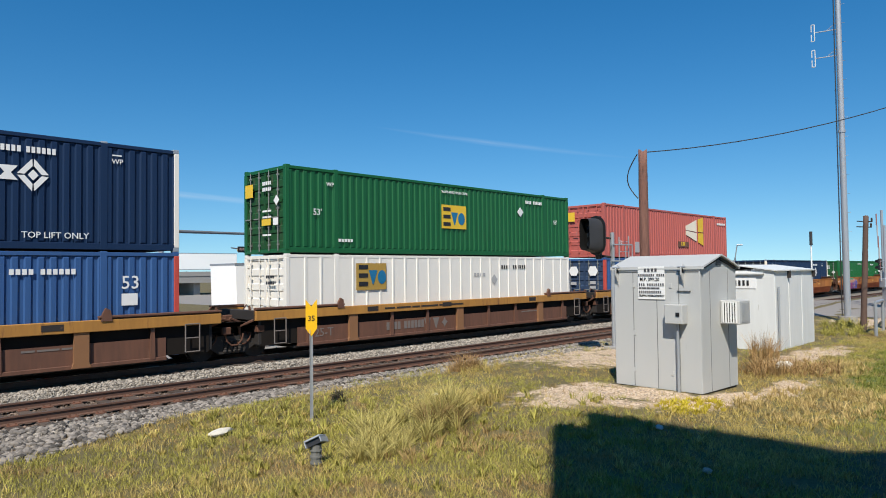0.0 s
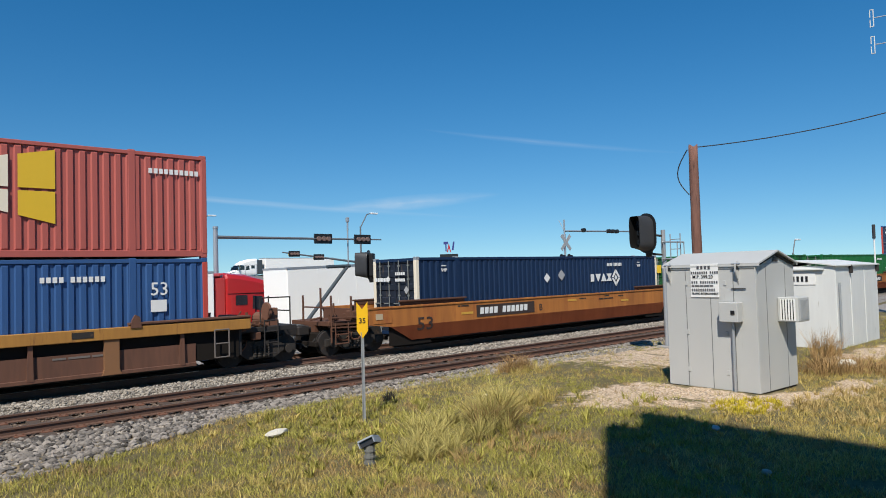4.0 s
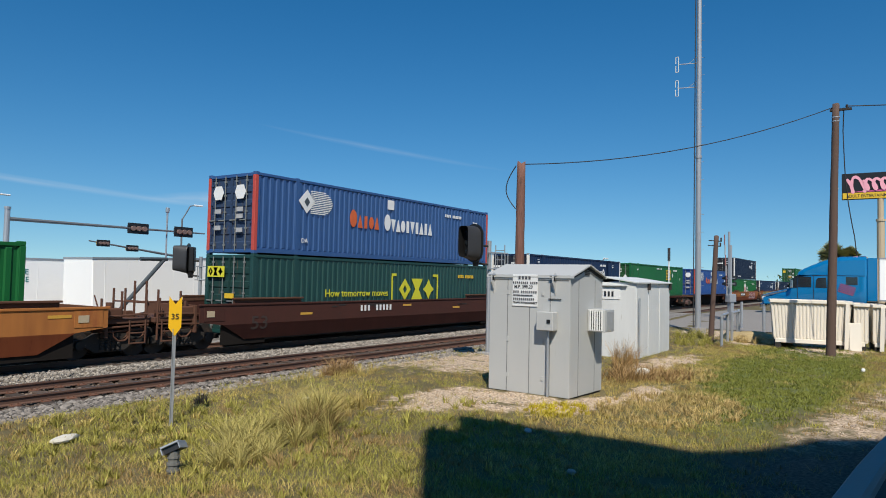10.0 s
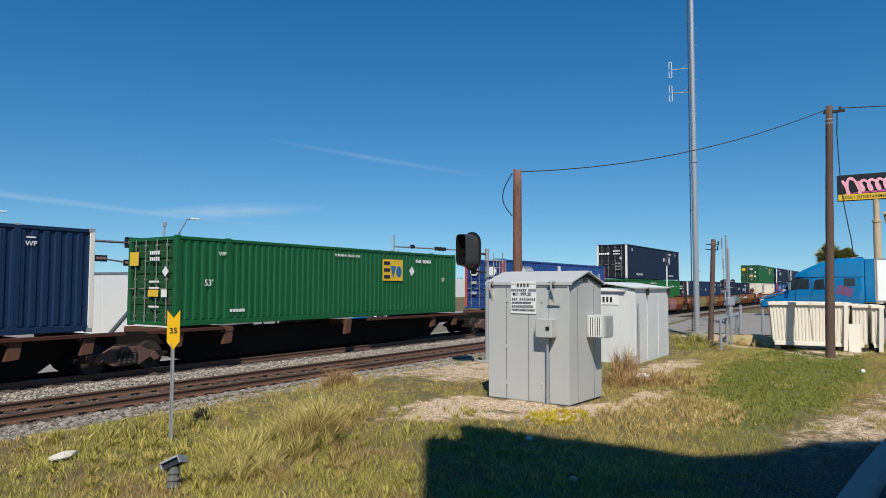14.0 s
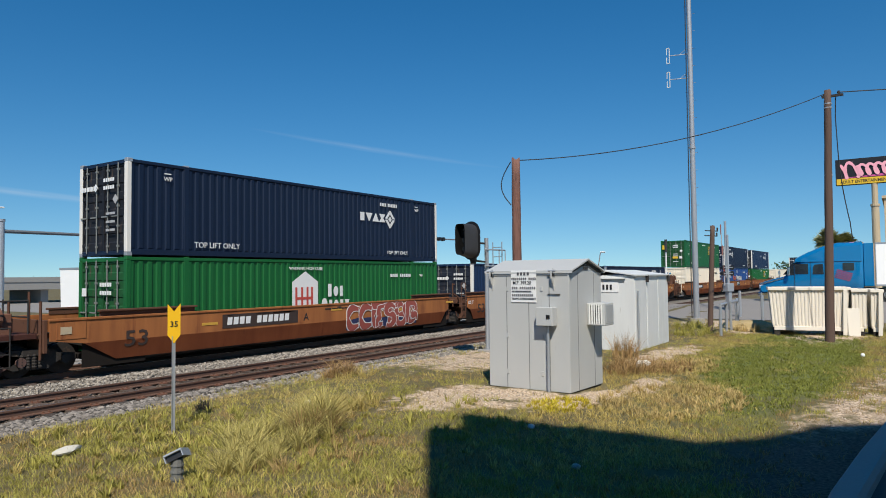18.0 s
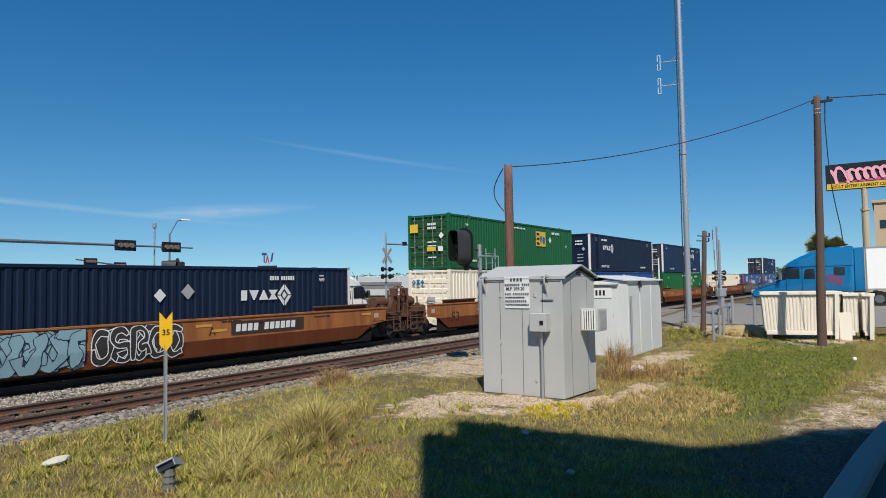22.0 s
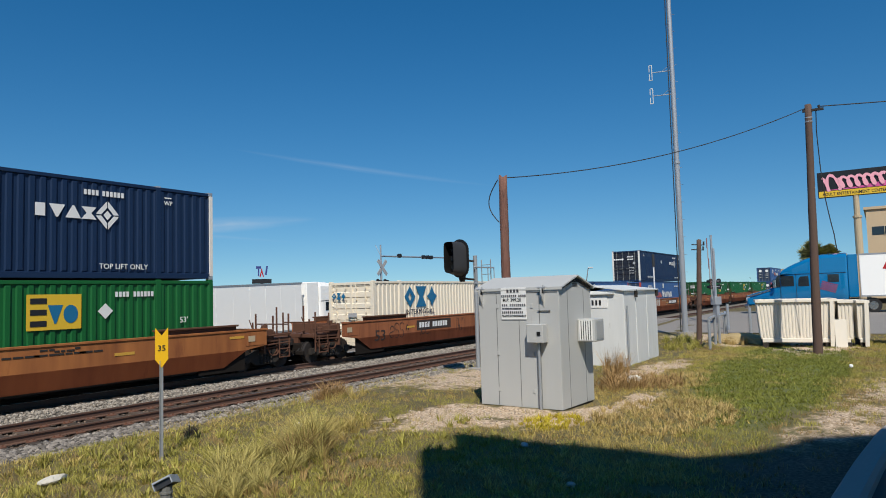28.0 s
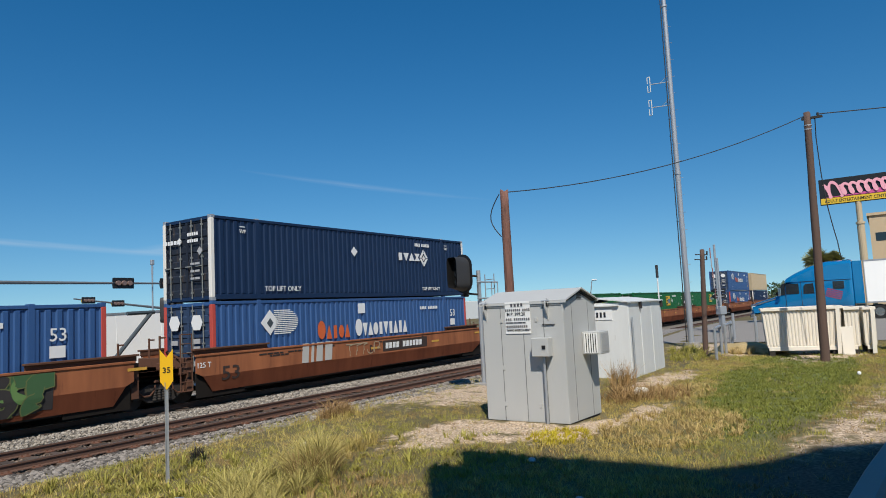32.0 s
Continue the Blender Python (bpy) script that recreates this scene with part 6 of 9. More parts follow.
unit(263.55, well_car("wellcar_mid", "plate", "first", 15, "rust brown well car with black number panel"))
box_on(263.55, LOW, "cream", None, lambda c: dress_word(c, "letter_blue", "", 2.7, dz=0.5), CREAM_L)
box_on(263.55, HIGH, "green", None, lambda c: dress_green(c, 8), GREEN_L + ", stacked on a cream one")
unit(283.2, well_car("wellcar_mid", "emblem_plate", "mid", 16, "rust brown well car with black emblem panel"))
box_on(283.2, LOW, "bright_blue", "post_red", lambda c: dress_blue(c, 9), "bright " + BLUE_L)
box_on(283.2, HIGH, "black_navy", "white_box", umax(10, mid=False, right=False), NAVY_L + ", with a plain end", doors=False)
unit(302.95, well_car("wellcar_mid", "none", "last", 17, "rust brown well car"))
box_on(302.95, LOW, "bright_green", None, lambda c: dress_green(c, 9), GREEN_L)
box_on(302.95, HIGH, "navy", "white_box", umax(11), NAVY_L + ", stacked on a green one")

p_car = well_car("wellcar_brown", "plate", "first", 18, "rust brown well car with faint black graffiti")
for k, (a, b) in enumerate(((0.9, 2.0), (3.0, 4.1), (6.6, 7.4))):
    graffiti(p_car, a, b, ["g_dark"], "g_dark", 50 + k, 0.6, 1.4, 3, None, 0.2, 0.003, 1.0, 1)
graffiti(p_car, 10.2, 11.9, ["g_sand"], "g_sand", 60, 0.75, 1.3, 5, None, 0.2, 0.003, 1.0, 1)
unit(327.6, p_car)
box_on(327.6, LOW, "cream", None, lambda c: dress_word(c, "letter_blue", "", 2.3, dz=0.5), CREAM_L)
q_car = well_car("wellcar_brown", "emblem", "mid", 20, "rust brown well car covered in drab green graffiti")
graffiti(q_car, 0.5, 9.4, ["g_moss", "g_drab"], "g_sand", 31, 0.36, 1.44, 7, "g_drab", 1.9, 0.007, 1.0, 1)
graffiti(q_car, 9.8, 14.6, ["g_dark", "g_forest", "g_dark"], "g_moss", 32, 0.4, 1.44, 5, "g_dark", 1.6, 0.03)
graffiti(q_car, 9.9, 14.4, ["g_green"], "g_forest", 34, 0.7, 1.44, 5, None, 0.9, 0.012, 1.0, 1)
unit(347.15, q_car)
box_on(347.15, LOW, "blue", "post_red", lambda c: dress_blue(c, 10), "faded " + BLUE_L)
r_car = well_car("wellcar_brown", "plate", "last", 21, "rust brown well car with pale block graffiti")
part("block_letters", bars([0.34, 0.14, 0.34, 0.4], 0.72, 0.14, M["g_silver"], 0.1), None, r_car, "pale grey painted blocks", at=(3.9, -1.45, 0.84))
graffiti(r_car, 6.4, 8.6, ["g_sand"], "g_sand", 41, 0.85, 1.4, 5, None, 0.2, 0.003, 1.0, 1)
unit(366.95, r_car)
box_on(366.95, LOW, "blue", "post_red", lambda c: dress_blue(c, 11), "faded " + BLUE_L)
box_on(366.95, HIGH, "navy", "white_box", umax(12), NAVY_L + ", stacked on a faded blue one")

for i, x in enumerate((392.1, 411.7, 431.3)):
    unit(x, well_car("wellcar_brown", "none", ("first", "mid", "last")[i], 30 + i, "rust brown well car"))
    box_on(x, LOW, "green", None, lambda c: dress_green(c, i), GREEN_L)
unit(455.2, well_car("wellcar_brown", "none", "first", 33, "rust brown well car"))
box_on(455.2, LOW, "blue", "post_red", lambda c: dress_blue(c, 12), BLUE_L)
box_on(455.2, HIGH, "blue", None, lambda c: dress_blue(c, 13), BLUE_L)
unit(474.8, well_car("wellcar_brown", "none", "mid", 34, "rust brown well car"))
box_on(474.8, LOW, "navy", "white_box", umax(14), NAVY_L)
box_on(474.8, HIGH, "tan", None, lambda c: None, "plain tan corrugated container stacked on a dark blue one")

# ---- things beside the near track ----
M["seam"] = mat("dark panel joint", (0.16, 0.165, 0.165), 0.8)


M["print_grey"] = mat("faded sign print", (0.07, 0.07, 0.08), 0.6)


def cabinet():
    """Signal equipment house: grey sheet walls, gable roof, sign, meter box, cooling unit."""
    c = thing("equipment_cabinet", "tall light grey metal signal cabinet with gable roof", "cabinet", pose(13.6, 5.89, 0.0, 0, 0, -3))
    U, W, H = 1.66, 2.03, 2.64

    def wall(name, x0, x1, y0, y1):
        bm = bmesh.new()
        box(bm, x0, x1, y0, y1, 0.035, H, 0.006)
        return part(name, bm, M["cabinet"], c)
    wall("front_wall", 0, 0.04, 0, W)
    wall("back_wall", U - 0.04, U, 0, W)
    wall("side_wall", 0.04, U - 0.04, 0.0, 0.04)
    wall("side_wall", 0.04, U - 0.04, W - 0.04, W)
    # dark inset base draws the shadow line below the walls
    bm = bmesh.new()
    box(bm, 0.03, U - 0.03, 0.03, W - 0.03, -0.06, 0.035)
    part("base", bm, M["steel_dark"], c, "dark base painted as the shadow line at the foot")
    for s in (0, 1):
        bm = bmesh.new()
        r, o = 0.24, 0.09
        pts = [(-0.022, H - 0.05), (0.0, H - 0.05), (0.004, H - 0.012), (U / 2, H + r), (U / 2, H + r + 0.03), (-0.018, H + 0.012)]
        if s:
            pts = [(U - x, z) for x, z in pts]
        prism(bm, pts, -o, W + o)
        part("roof_slope", bm, M["cabinet"], c)
    for y in (0.0, W - 0.02):
        bm = bmesh.new()
        prism(bm, [(0.02, H), (U - 0.02, H), (U / 2, H + 0.21)], y, y + 0.02)
        part("gable", bm, M["cabinet"], c)
    # dark strips stand in for the shadow under the roof overhang
    for k in (0, 1):
        bm = bmesh.new()
        pts = [(0.0, H - 0.01), (U / 2, H + 0.21), (U / 2, H + 0.16), (0.09, H - 0.05)]
        if k:
            pts = [(U - x, z) for x, z in pts]
        prism(bm, pts, -0.03, -0.004)
        part("gable_trim", bm, M["steel_dark"], c, "dark strip painted as the roof edge's shadow")
    bm = bmesh.new()
    for k in range(3):
        box(bm, U / 2 - 0.11, U / 2 + 0.11, -0.02, 0.0, H + 0.03 + 0.04 * k, H + 0.05 + 0.04 * k)
    part("gable_vent", bm, M["steel_dark"], c, "small dark louvred vent")
    for y in (0.47, 0.98, 1.55):
        bm = bmesh.new()
        box(bm, -0.007, 0.0, y - 0.006, y + 0.006, 0.05, H - 0.1)
        part("seam", bm, M["seam"], c, "dark panel seam")
    for xs in (0.42, 1.25):
        bm = bmesh.new()
        box(bm, xs - 0.005, xs + 0.005, -0.006, 0.0, 0.05, H - 0.06)
        part("seam", bm, M["seam"], c, "dark panel seam")
    bm = bmesh.new()
    box(bm, -0.012, 0, 0.02, W - 0.02, H - 0.1, H - 0.085)
    part("drip_edge", bm, M["seam"], c)
    for y in (0.62, 1.5):
        for z in (0.35, 1.15, 2.2):
            bm = bmesh.new()
            box(bm, -0.016, 0, y, y + 0.06, z, z + 0.1, 0.004)
            part("door_hinge", bm, M["cabinet"], c)
    for y in (0.34, W - 0.12):
        bm = bmesh.new()
        prism(bm, [(-0.13, -0.02), (-0.03, -0.2), (0.0, -0.3), (0.0, 0.18), (-0.05, 0.2), (-0.13, 0.12)], y, y + 0.025)
        lug = part("lifting_lug", bm, M["cabinet"], c, "pale steel lifting lug", at=(0, 0, H - 0.14))
        bm = bmesh.new()
        prism(bm, [(-0.1, 0.02), (-0.035, 0.02), (-0.035, 0.1), (-0.1, 0.1)], y - 0.004, y + 0.029)
        part("lug_hole", bm, M["black"], lug)
        bm = bmesh.new()
        rod(bm, (-0.09, y - 0.07, 0.14), (-0.09, y + 0.1, 0.14), 0.022, 8)
        part("lug_pin", bm, M["galv"], lug)
    # sign plate with lines of print
    bm = bmesh.new()
    box(bm, -0.02, -0.008, 0.78, 1.42, 1.95, 2.66, 0.004)
    sg = part("sign_plate", bm, M["sign_white"], c, "white printed sign plate")

    def line(me, y, z):
        part("print", me, None, sg, at=pose(-0.026, y, z, 0, 0, -90))
    line(bars([0.05, 0.05, 0.05, 0.05], 0.07, 0.035, M["print_grey"]), 1.26, 2.55)
    line(bars([0.03] * 8 + [-0.02] + [0.03] * 4, 0.05, 0.02, M["print_grey"]), 1.40, 2.45)
    line(text_mesh("M.P. 399.20", 0.105, M["letter_black"], 1.4, squeeze=0.95), 1.37, 2.35)
    line(bars([0.03] * 3 + [-0.02] + [0.03] * 3 + [0.02] + [0.03] * 4, 0.052, 0.023, M["print_grey"]), 1.39, 2.245)
    line(bars([0.06, 0.1, 0.08, 0.12, 0.07], 0.03, 0.015, M["print_grey"]), 1.39, 2.18)
    line(bars([0.03] * 11, 0.052, 0.02, M["print_grey"]), 1.39, 2.085)
    line(text_mesh("TRAFFIC INTERCONNECT", 0.062, M["letter_black"], 1.2, squeeze=0.85), 1.40, 2.01)
    # meter box on a conduit
    bm = bmesh.new()
    box(bm, -0.24, -0.02, 0.28, 0.68, 1.46, 1.86, 0.012)
    mb = part("meter_box", bm, M["cabinet"], c, "grey meter box")
    bm = bmesh.new()
    box(bm, -0.255, -0.24, 0.34, 0.42, 1.62, 1.70)
    part("meter_dial", bm, M["black"], mb)
    bm = bmesh.new()
    rod(bm, (-0.1, 0.46, 0.0), (-0.1, 0.46, 1.52), 0.032, 8)
    part("conduit", bm, M["galv"], c, "galvanised conduit")
    bm = bmesh.new()
    box(bm, -0.03, -0.012, 0.2, 0.5, 2.13, 2.145)
    part("latch_bar", bm, M["steel_dark"], c)
    # cooling unit on the end wall
    bm = bmesh.new()
    x0, x1, y0, z0, z1 = 0.86, 1.38, -0.42, 1.42, 1.92
    box(bm, x0, x1, y0, -0.005, z0, z1, 0.015)
    ac = part("cooling_unit", bm, M["cabinet"], c, "pale grey wall cooling unit")
    bm = bmesh.new()
    box(bm, x0 - 0.008, x0 - 0.002, y0 + 0.06, -0.06, z0 + 0.05, z1 - 0.05)
    part("grille_backing", bm, M["black"], ac)
    for k in range(6):
        bm = bmesh.new()
        yy = y0 + 0.05 + k * 0.055
        box(bm, x0 - 0.02, x0, yy, yy + 0.03, z0 + 0.03, z1 - 0.03)
        part("slat", bm, M["sign_white"], ac)
    for k in range(7):
        bm = bmesh.new()
        box(bm, x0 + 0.1 + k * 0.055, x0 + 0.12 + k * 0.055, y0 - 0.014, y0 + 0.002, z0 + 0.05, z1 - 0.05)
        part("slat", bm, M["galv"], ac)
    return c


cabinet()


def shed():
    c = thing("equipment_shed", "white metal signal house with shallow roof and sign board", "shed", pose(22.4, 7.35, -0.1))
    L, W, H = 3.9, 2.5, 2.62
    for nm, b in (("front_wall", (0, 0.04, 0, W)), ("back_wall", (L - 0.04, L, 0, W)), ("side_wall", (0.04, L - 0.04, 0, 0.04)), ("side_wall", (0.04, L - 0.04, W - 0.04, W))):
        bm = bmesh.new()
        box(bm, *b, 0.08, H, 0.006)
        part(nm, bm, M["shed"], c)
    bm = bmesh.new()
    box(bm, 0.05, L - 0.05, 0.04, W - 0.04, 0, 0.08)
    part("base", bm, M["steel_dark"], c)
    for s in (0, 1):
        bm = bmesh.new()
        pts = [(-0.08, H - 0.02), (W / 2, H + 0.17), (W / 2, H + 0.2), (-0.08, H + 0.02)]
        if s:
            pts = [(W - x, z) for x, z in pts]
        prism(bm, pts, -0.08, L + 0.08)
        bmesh.ops.rotate(bm, verts=bm.verts, cent=(0, 0, 0), matrix=Matrix.Rotation(radians(90), 3, "Z"))
        bmesh.ops.scale(bm, verts=bm.verts, vec=(-1, 1, 1))
        bmesh.ops.recalc_face_normals(bm, faces=bm.faces)
        part("roof_slope", bm, M["shed"], c)
    for x in (0.03, 1.3, 2.6):
        bm = bmesh.new()
        box(bm, x, x + 0.03, -0.014, 0, 0.1, H - 0.05)
        part("seam", bm, M["shed"], c)
    bm = bmesh.new()
    rod(bm, (0.18, -0.06, 0.1), (0.18, -0.06, 2.1), 0.03, 8)
    part("conduit", bm, M["galv"], c)
    bm = bmesh.new()
    box(bm, -0.02, -0.004, 0.55, 1.85, 2.05, 2.42)
    b = part("sign_board", bm, M["sign_white"], c, "white sign board")
    part("print", bars([0.07] * 8, 0.17, 0.06, M["letter_black"]), None, b, at=pose(-0.026, 1.75, 2.14, 0, 0, -90))
    bm = bmesh.new()
    box(bm, -0.1, 0.0, 0.3, 2.2, 2.5, 2.54)
    part("hood", bm, M["shed"], c)
    for x in (1.2, L - 0.12):
        bm = bmesh.new()
        prism(bm, [(0, 0), (0.07, 0), (0.07, 0.2), (0, 0.26)], -0.1, 0)
        part("lifting_lug", bm, M["steel_dark"], c, at=(x, 0, H - 0.25))


shed()


def marker():
    c = thing("trackside_marker", "yellow notched speed marker on a steel post", "sign", pose(6.98, 10.09, -0.02, 0, 0, -32))
    bm = bmesh.new()
    box(bm, -0.025, 0.025, -0.012, 0.012, -0.1, 1.62)
    box(bm, -0.032, -0.02, -0.03, 0.012, -0.1, 1.62)
    part("post", bm, M["galv"], c, "galvanised channel post")
    bm = bmesh.new()
    prism(bm, [(-0.1, 1.64), (0.0, 1.5), (0.1, 1.64), (0.1, 2.16), (0.0, 2.03), (-0.1, 2.16)], -0.022, -0.014)
    p = part("plate", bm, M["yellow"], c, "yellow notched plate")
    part("lettering", text_mesh("35", 0.13, M["letter_black"], 1.5, "CENTER"), None, p, at=(0, -0.026, 1.78))


marker()


def pedestal():
    c = thing("cable_pedestal", "grey cable stub with a tilted flat lid", "junction box", pose(5.33, 7.62, 0) @ Matrix.Scale(0.84, 4))
    bm = bmesh.new()
    rod(bm, (0, 0, -0.1), (0, 0, 0.36), 0.085, 10)
    for k in range(3):
        rod(bm, (0, 0, 0.05 + 0.1 * k), (0, 0, 0.08 + 0.1 * k), 0.1, 10)
    part("stub", bm, mat("weathered grey plastic", (0.17, 0.17, 0.155), 0.8, grain=0.5, wear=0.3, wear_col=(0.09, 0.08, 0.065), wscale=9), c, "ribbed weathered stub")
    bm = bmesh.new()
    box(bm, -0.17, 0.17, -0.14, 0.14, 0.09, 0.12, 0.006)
    cap = part("lid", bm, M["galv"], c, "tilted open grey lid", at=pose(0.02, 0, 0.34, -26, 14, 35))
    for a in ((-0.17, 0.19, -0.14, -0.125), (-0.17, 0.19, 0.125, 0.14), (0.175, 0.19, -0.125, 0.125)):
        bm = bmesh.new()
        box(bm, *a, 0.0, 0.09)
        part("lid_rim", bm, M["galv"], cap)
    bm = bmesh.new()
    box(bm, -0.12, 0.17, -0.12, 0.12, 0.0, 0.09)
    part("lid_inside", bm, M["black"], cap)


pedestal()


def pole(name, x, y, z0, top, r0, r1, label, lean=(0, 0), seed=0, wood="wood_dark"):
    c = thing(name, label, "utility pole", pose(x, y, z0))
    bm = bmesh.new()
    n, k = 12, 14
    rng = random.Random(seed)
    rings = []
    for i in range(k + 1):
        t = i / k
        z = (top - z0 + 0.2) * t - 0.2
        r = r0 + (r1 - r0) * t
        rings.append([bm.verts.new((lean[0] * t + r * math.cos(a) * (1 + rng.uniform(-0.05, 0.05)), lean[1] * t + r * math.sin(a) * (1 + rng.uniform(-0.05, 0.05)), z + (rng.uniform(-0.06, 0.06) if i == k else 0))) for a in [j / n * math.tau for j in range(n)]])
    for a, b in zip(rings, rings[1:]):
        for j in range(n):
            bm.faces.new((a[j], a[(j + 1) % n], b[(j + 1) % n], b[j]))
    bm.faces.new(rings[-1])
    part("shaft", bm, M[wood], c, smooth=True)
    return c


def wire(name, pts, r, label, sag=0.0, parent=None):
    """A hanging cable through the points."""
    cu = bpy.data.curves.new(name, "CURVE")
    cu.dimensions, cu.bevel_depth, cu.bevel_resolution = "3D", r, 1
    sp = cu.splines.new("POLY")
    full = []
    for a, b in zip(pts, pts[1:]):
        a, b = Vector(a), Vector(b)
        for i in range(16):
            t = i / 16
            p = a.lerp(b, t)
            p.z -= sag * 4 * t * (1 - t)
            full.append(p)
    full.append(Vector(pts[-1]))
    sp.points.add(len(full) - 1)
    for q, p in zip(sp.points, full):
        q.co = (*p, 1)
    tmp = bpy.data.objects.new(name, cu)
    scene.collection.objects.link(tmp)
    me = bpy.data.meshes.new_from_object(tmp.evaluated_get(bpy.context.evaluated_depsgraph_get()))
    bpy.data.objects.remove(tmp)
    me.materials.clear()
    me.materials.append(M["wire"])
    if parent:
        me.transform(parent.matrix_basis.inverted())
        return part(name, me, None, parent)
    return tagged(new(name, me), label, "cable")


P1, P2 = (19.54, 10.22), (28.69, 2.21)
T1, T2 = 6.32, 9.25
p1 = pole("utility_pole", *P1, -0.1, T1, 0.16, 0.135, "short weathered brown timber pole with a split top", seed=1, wood="wood_pole")
p2 = pole("utility_pole", *P2, 0, T2, 0.165, 0.115, "tall weathered brown timber utility pole", (-0.02, -0.2), seed=2)
P2 = (28.67, 2.01)
p3 = pole("utility_pole", 31.67, 7.05, 0, 4.65, 0.12, 0.1, "slim grey timber pole stump beside the road", (0.12, -0.2), seed=3)
for dz, dy in ((4.42, 0.0), (4.2, 0.03)):
    bm = bmesh.new()
    rod(bm, (0.1, -0.42 + dy, dz), (0.1, 0.12 + dy, dz + 0.05), 0.022, 6)
    rod(bm, (0.1, -0.4 + dy, dz), (0.1, -0.4 + dy, dz + 0.16), 0.035, 6)
    part("bracket", bm, M["steel_dark"], p3, "small rusty bracket with a stub")
bm = bmesh.new()
box(bm, -0.06, 0.06, -0.5, 0.2, 9.0, 9.08)
rod(bm, (0, -0.35, 9.08), (0, -0.35, 9.2), 0.04)
rod(bm, (0, 0.12, 9.0), (0, 0.12, 9.14), 0.04)
part("insulator_bracket", bm, M["steel_dark"], p2, at=(-0.02, -0.2, 0))
for z in (8.75, 8.6, 6.1):
    bm = bmesh.new()
    rod(bm, (0, -0.022 * z, z), (0, -0.022 * z, z + 0.04), 0.14, 12)
    part("band", bm, M["galv"], p2)
wire("service_cable", [(*P1, T1 - 0.05), (P2[0], P2[1] + 0.1, T2 - 0.1)], 0.017, "black service cable slung between two timber poles", 0.5)
wire("service_cable", [(P2[0], P2[1] - 0.3, T2 - 0.1), (34, -32, 9.6)], 0.02, "black service cable running on from the tall pole", 0.6)
wire("drop_cable", [(P2[0], P2[1] - 0.25, T2 - 0.15), (28.85, 1.8, 8.3), (28.9, 1.75, 6.85), (28.9, 1.65, 5.66), (28.92, 1.45, 4.36), (28.95, 1.38, 3.7)], 0.018, "", 0.05, p2)
wire("loop_cable", [(P1[0] - 0.1 - 0.05 * math.sin(k * 0.3491), P1[1] + 0.13 + 0.33 * math.sin(k * 0.3491), T1 - 0.1 - 0.155 * k - 0.05 * math.sin(k * 0.3491)) for k in range(10)], 0.017, "", 0.0, p1)


def tower():
    c = thing("radio_mast", "tall galvanised steel radio mast with loop antennas", "mast", pose(36.0, 8.64, 0.05))
    zs = [0, 9, 18, 27]
    rs = [0.15, 0.132, 0.115, 0.1]
    for i in range(3):
        bm = bmesh.new()
        rod(bm, (0, 0, zs[i]), (0, 0, zs[i + 1]), rs[i], 16, rs[i + 1])
        rod(bm, (0, 0, zs[i + 1] - 0.1), (0, 0, zs[i + 1] + 0.02), rs[i + 1] + 0.03, 16)
        part("mast_section", bm, M["galv"], c)
    bm = bmesh.new()
    rod(bm, (-0.1, 0.2, 0.2), (-0.08, 0.15, 26), 0.025, 6)
    part("cable_run", bm, M["wire"], c)
    bm = bmesh.new()
    for k in range(52):
        z = 2.4 + k * 0.45
        s = 1 if k % 2 else -1
        rod(bm, (0, 0, z), (0, s * 0.27, z), 0.009, 4)
    part("step_pegs", bm, M["galv"], c)
    bm = bmesh.new()
    rod(bm, (0, 0, -0.05), (0, 0, 0.25), 0.4, 16)
    part("base_plinth", bm, M["concrete"], c)
    for z in (13.85, 12.6):
        bm = bmesh.new()
        rod(bm, (0, 0, z), (-0.25, 1.0, z), 0.025, 6)
        rod(bm, (-0.12, 0.5, z), (0, 0.1, z + 0.35), 0.015, 5)
        arm = part("antenna_arm", bm, M["galv"], c)
        bm = bmesh.new()
        pts = [(-0.25, 1.05 - 0.07, z - 0.4), (-0.25, 1.05 - 0.07, z + 0.4), (-0.25, 1.05 + 0.07, z + 0.4), (-0.25, 1.05 + 0.07, z + 0.06), (-0.25, 1.05 + 0.07, z - 0.06), (-0.25, 1.05 + 0.07, z - 0.4)]
        for a, b in zip(pts, pts[1:] + pts[:1]):
            if a != pts[3]:
                rod(bm, a, b, 0.022, 6)
        part("antenna_loop", bm, M["shed"], arm, "pale loop antenna")


tower()


M["lining"] = mat("matt black lining", (0.008, 0.008, 0.008), 0.9, spec=0.1)


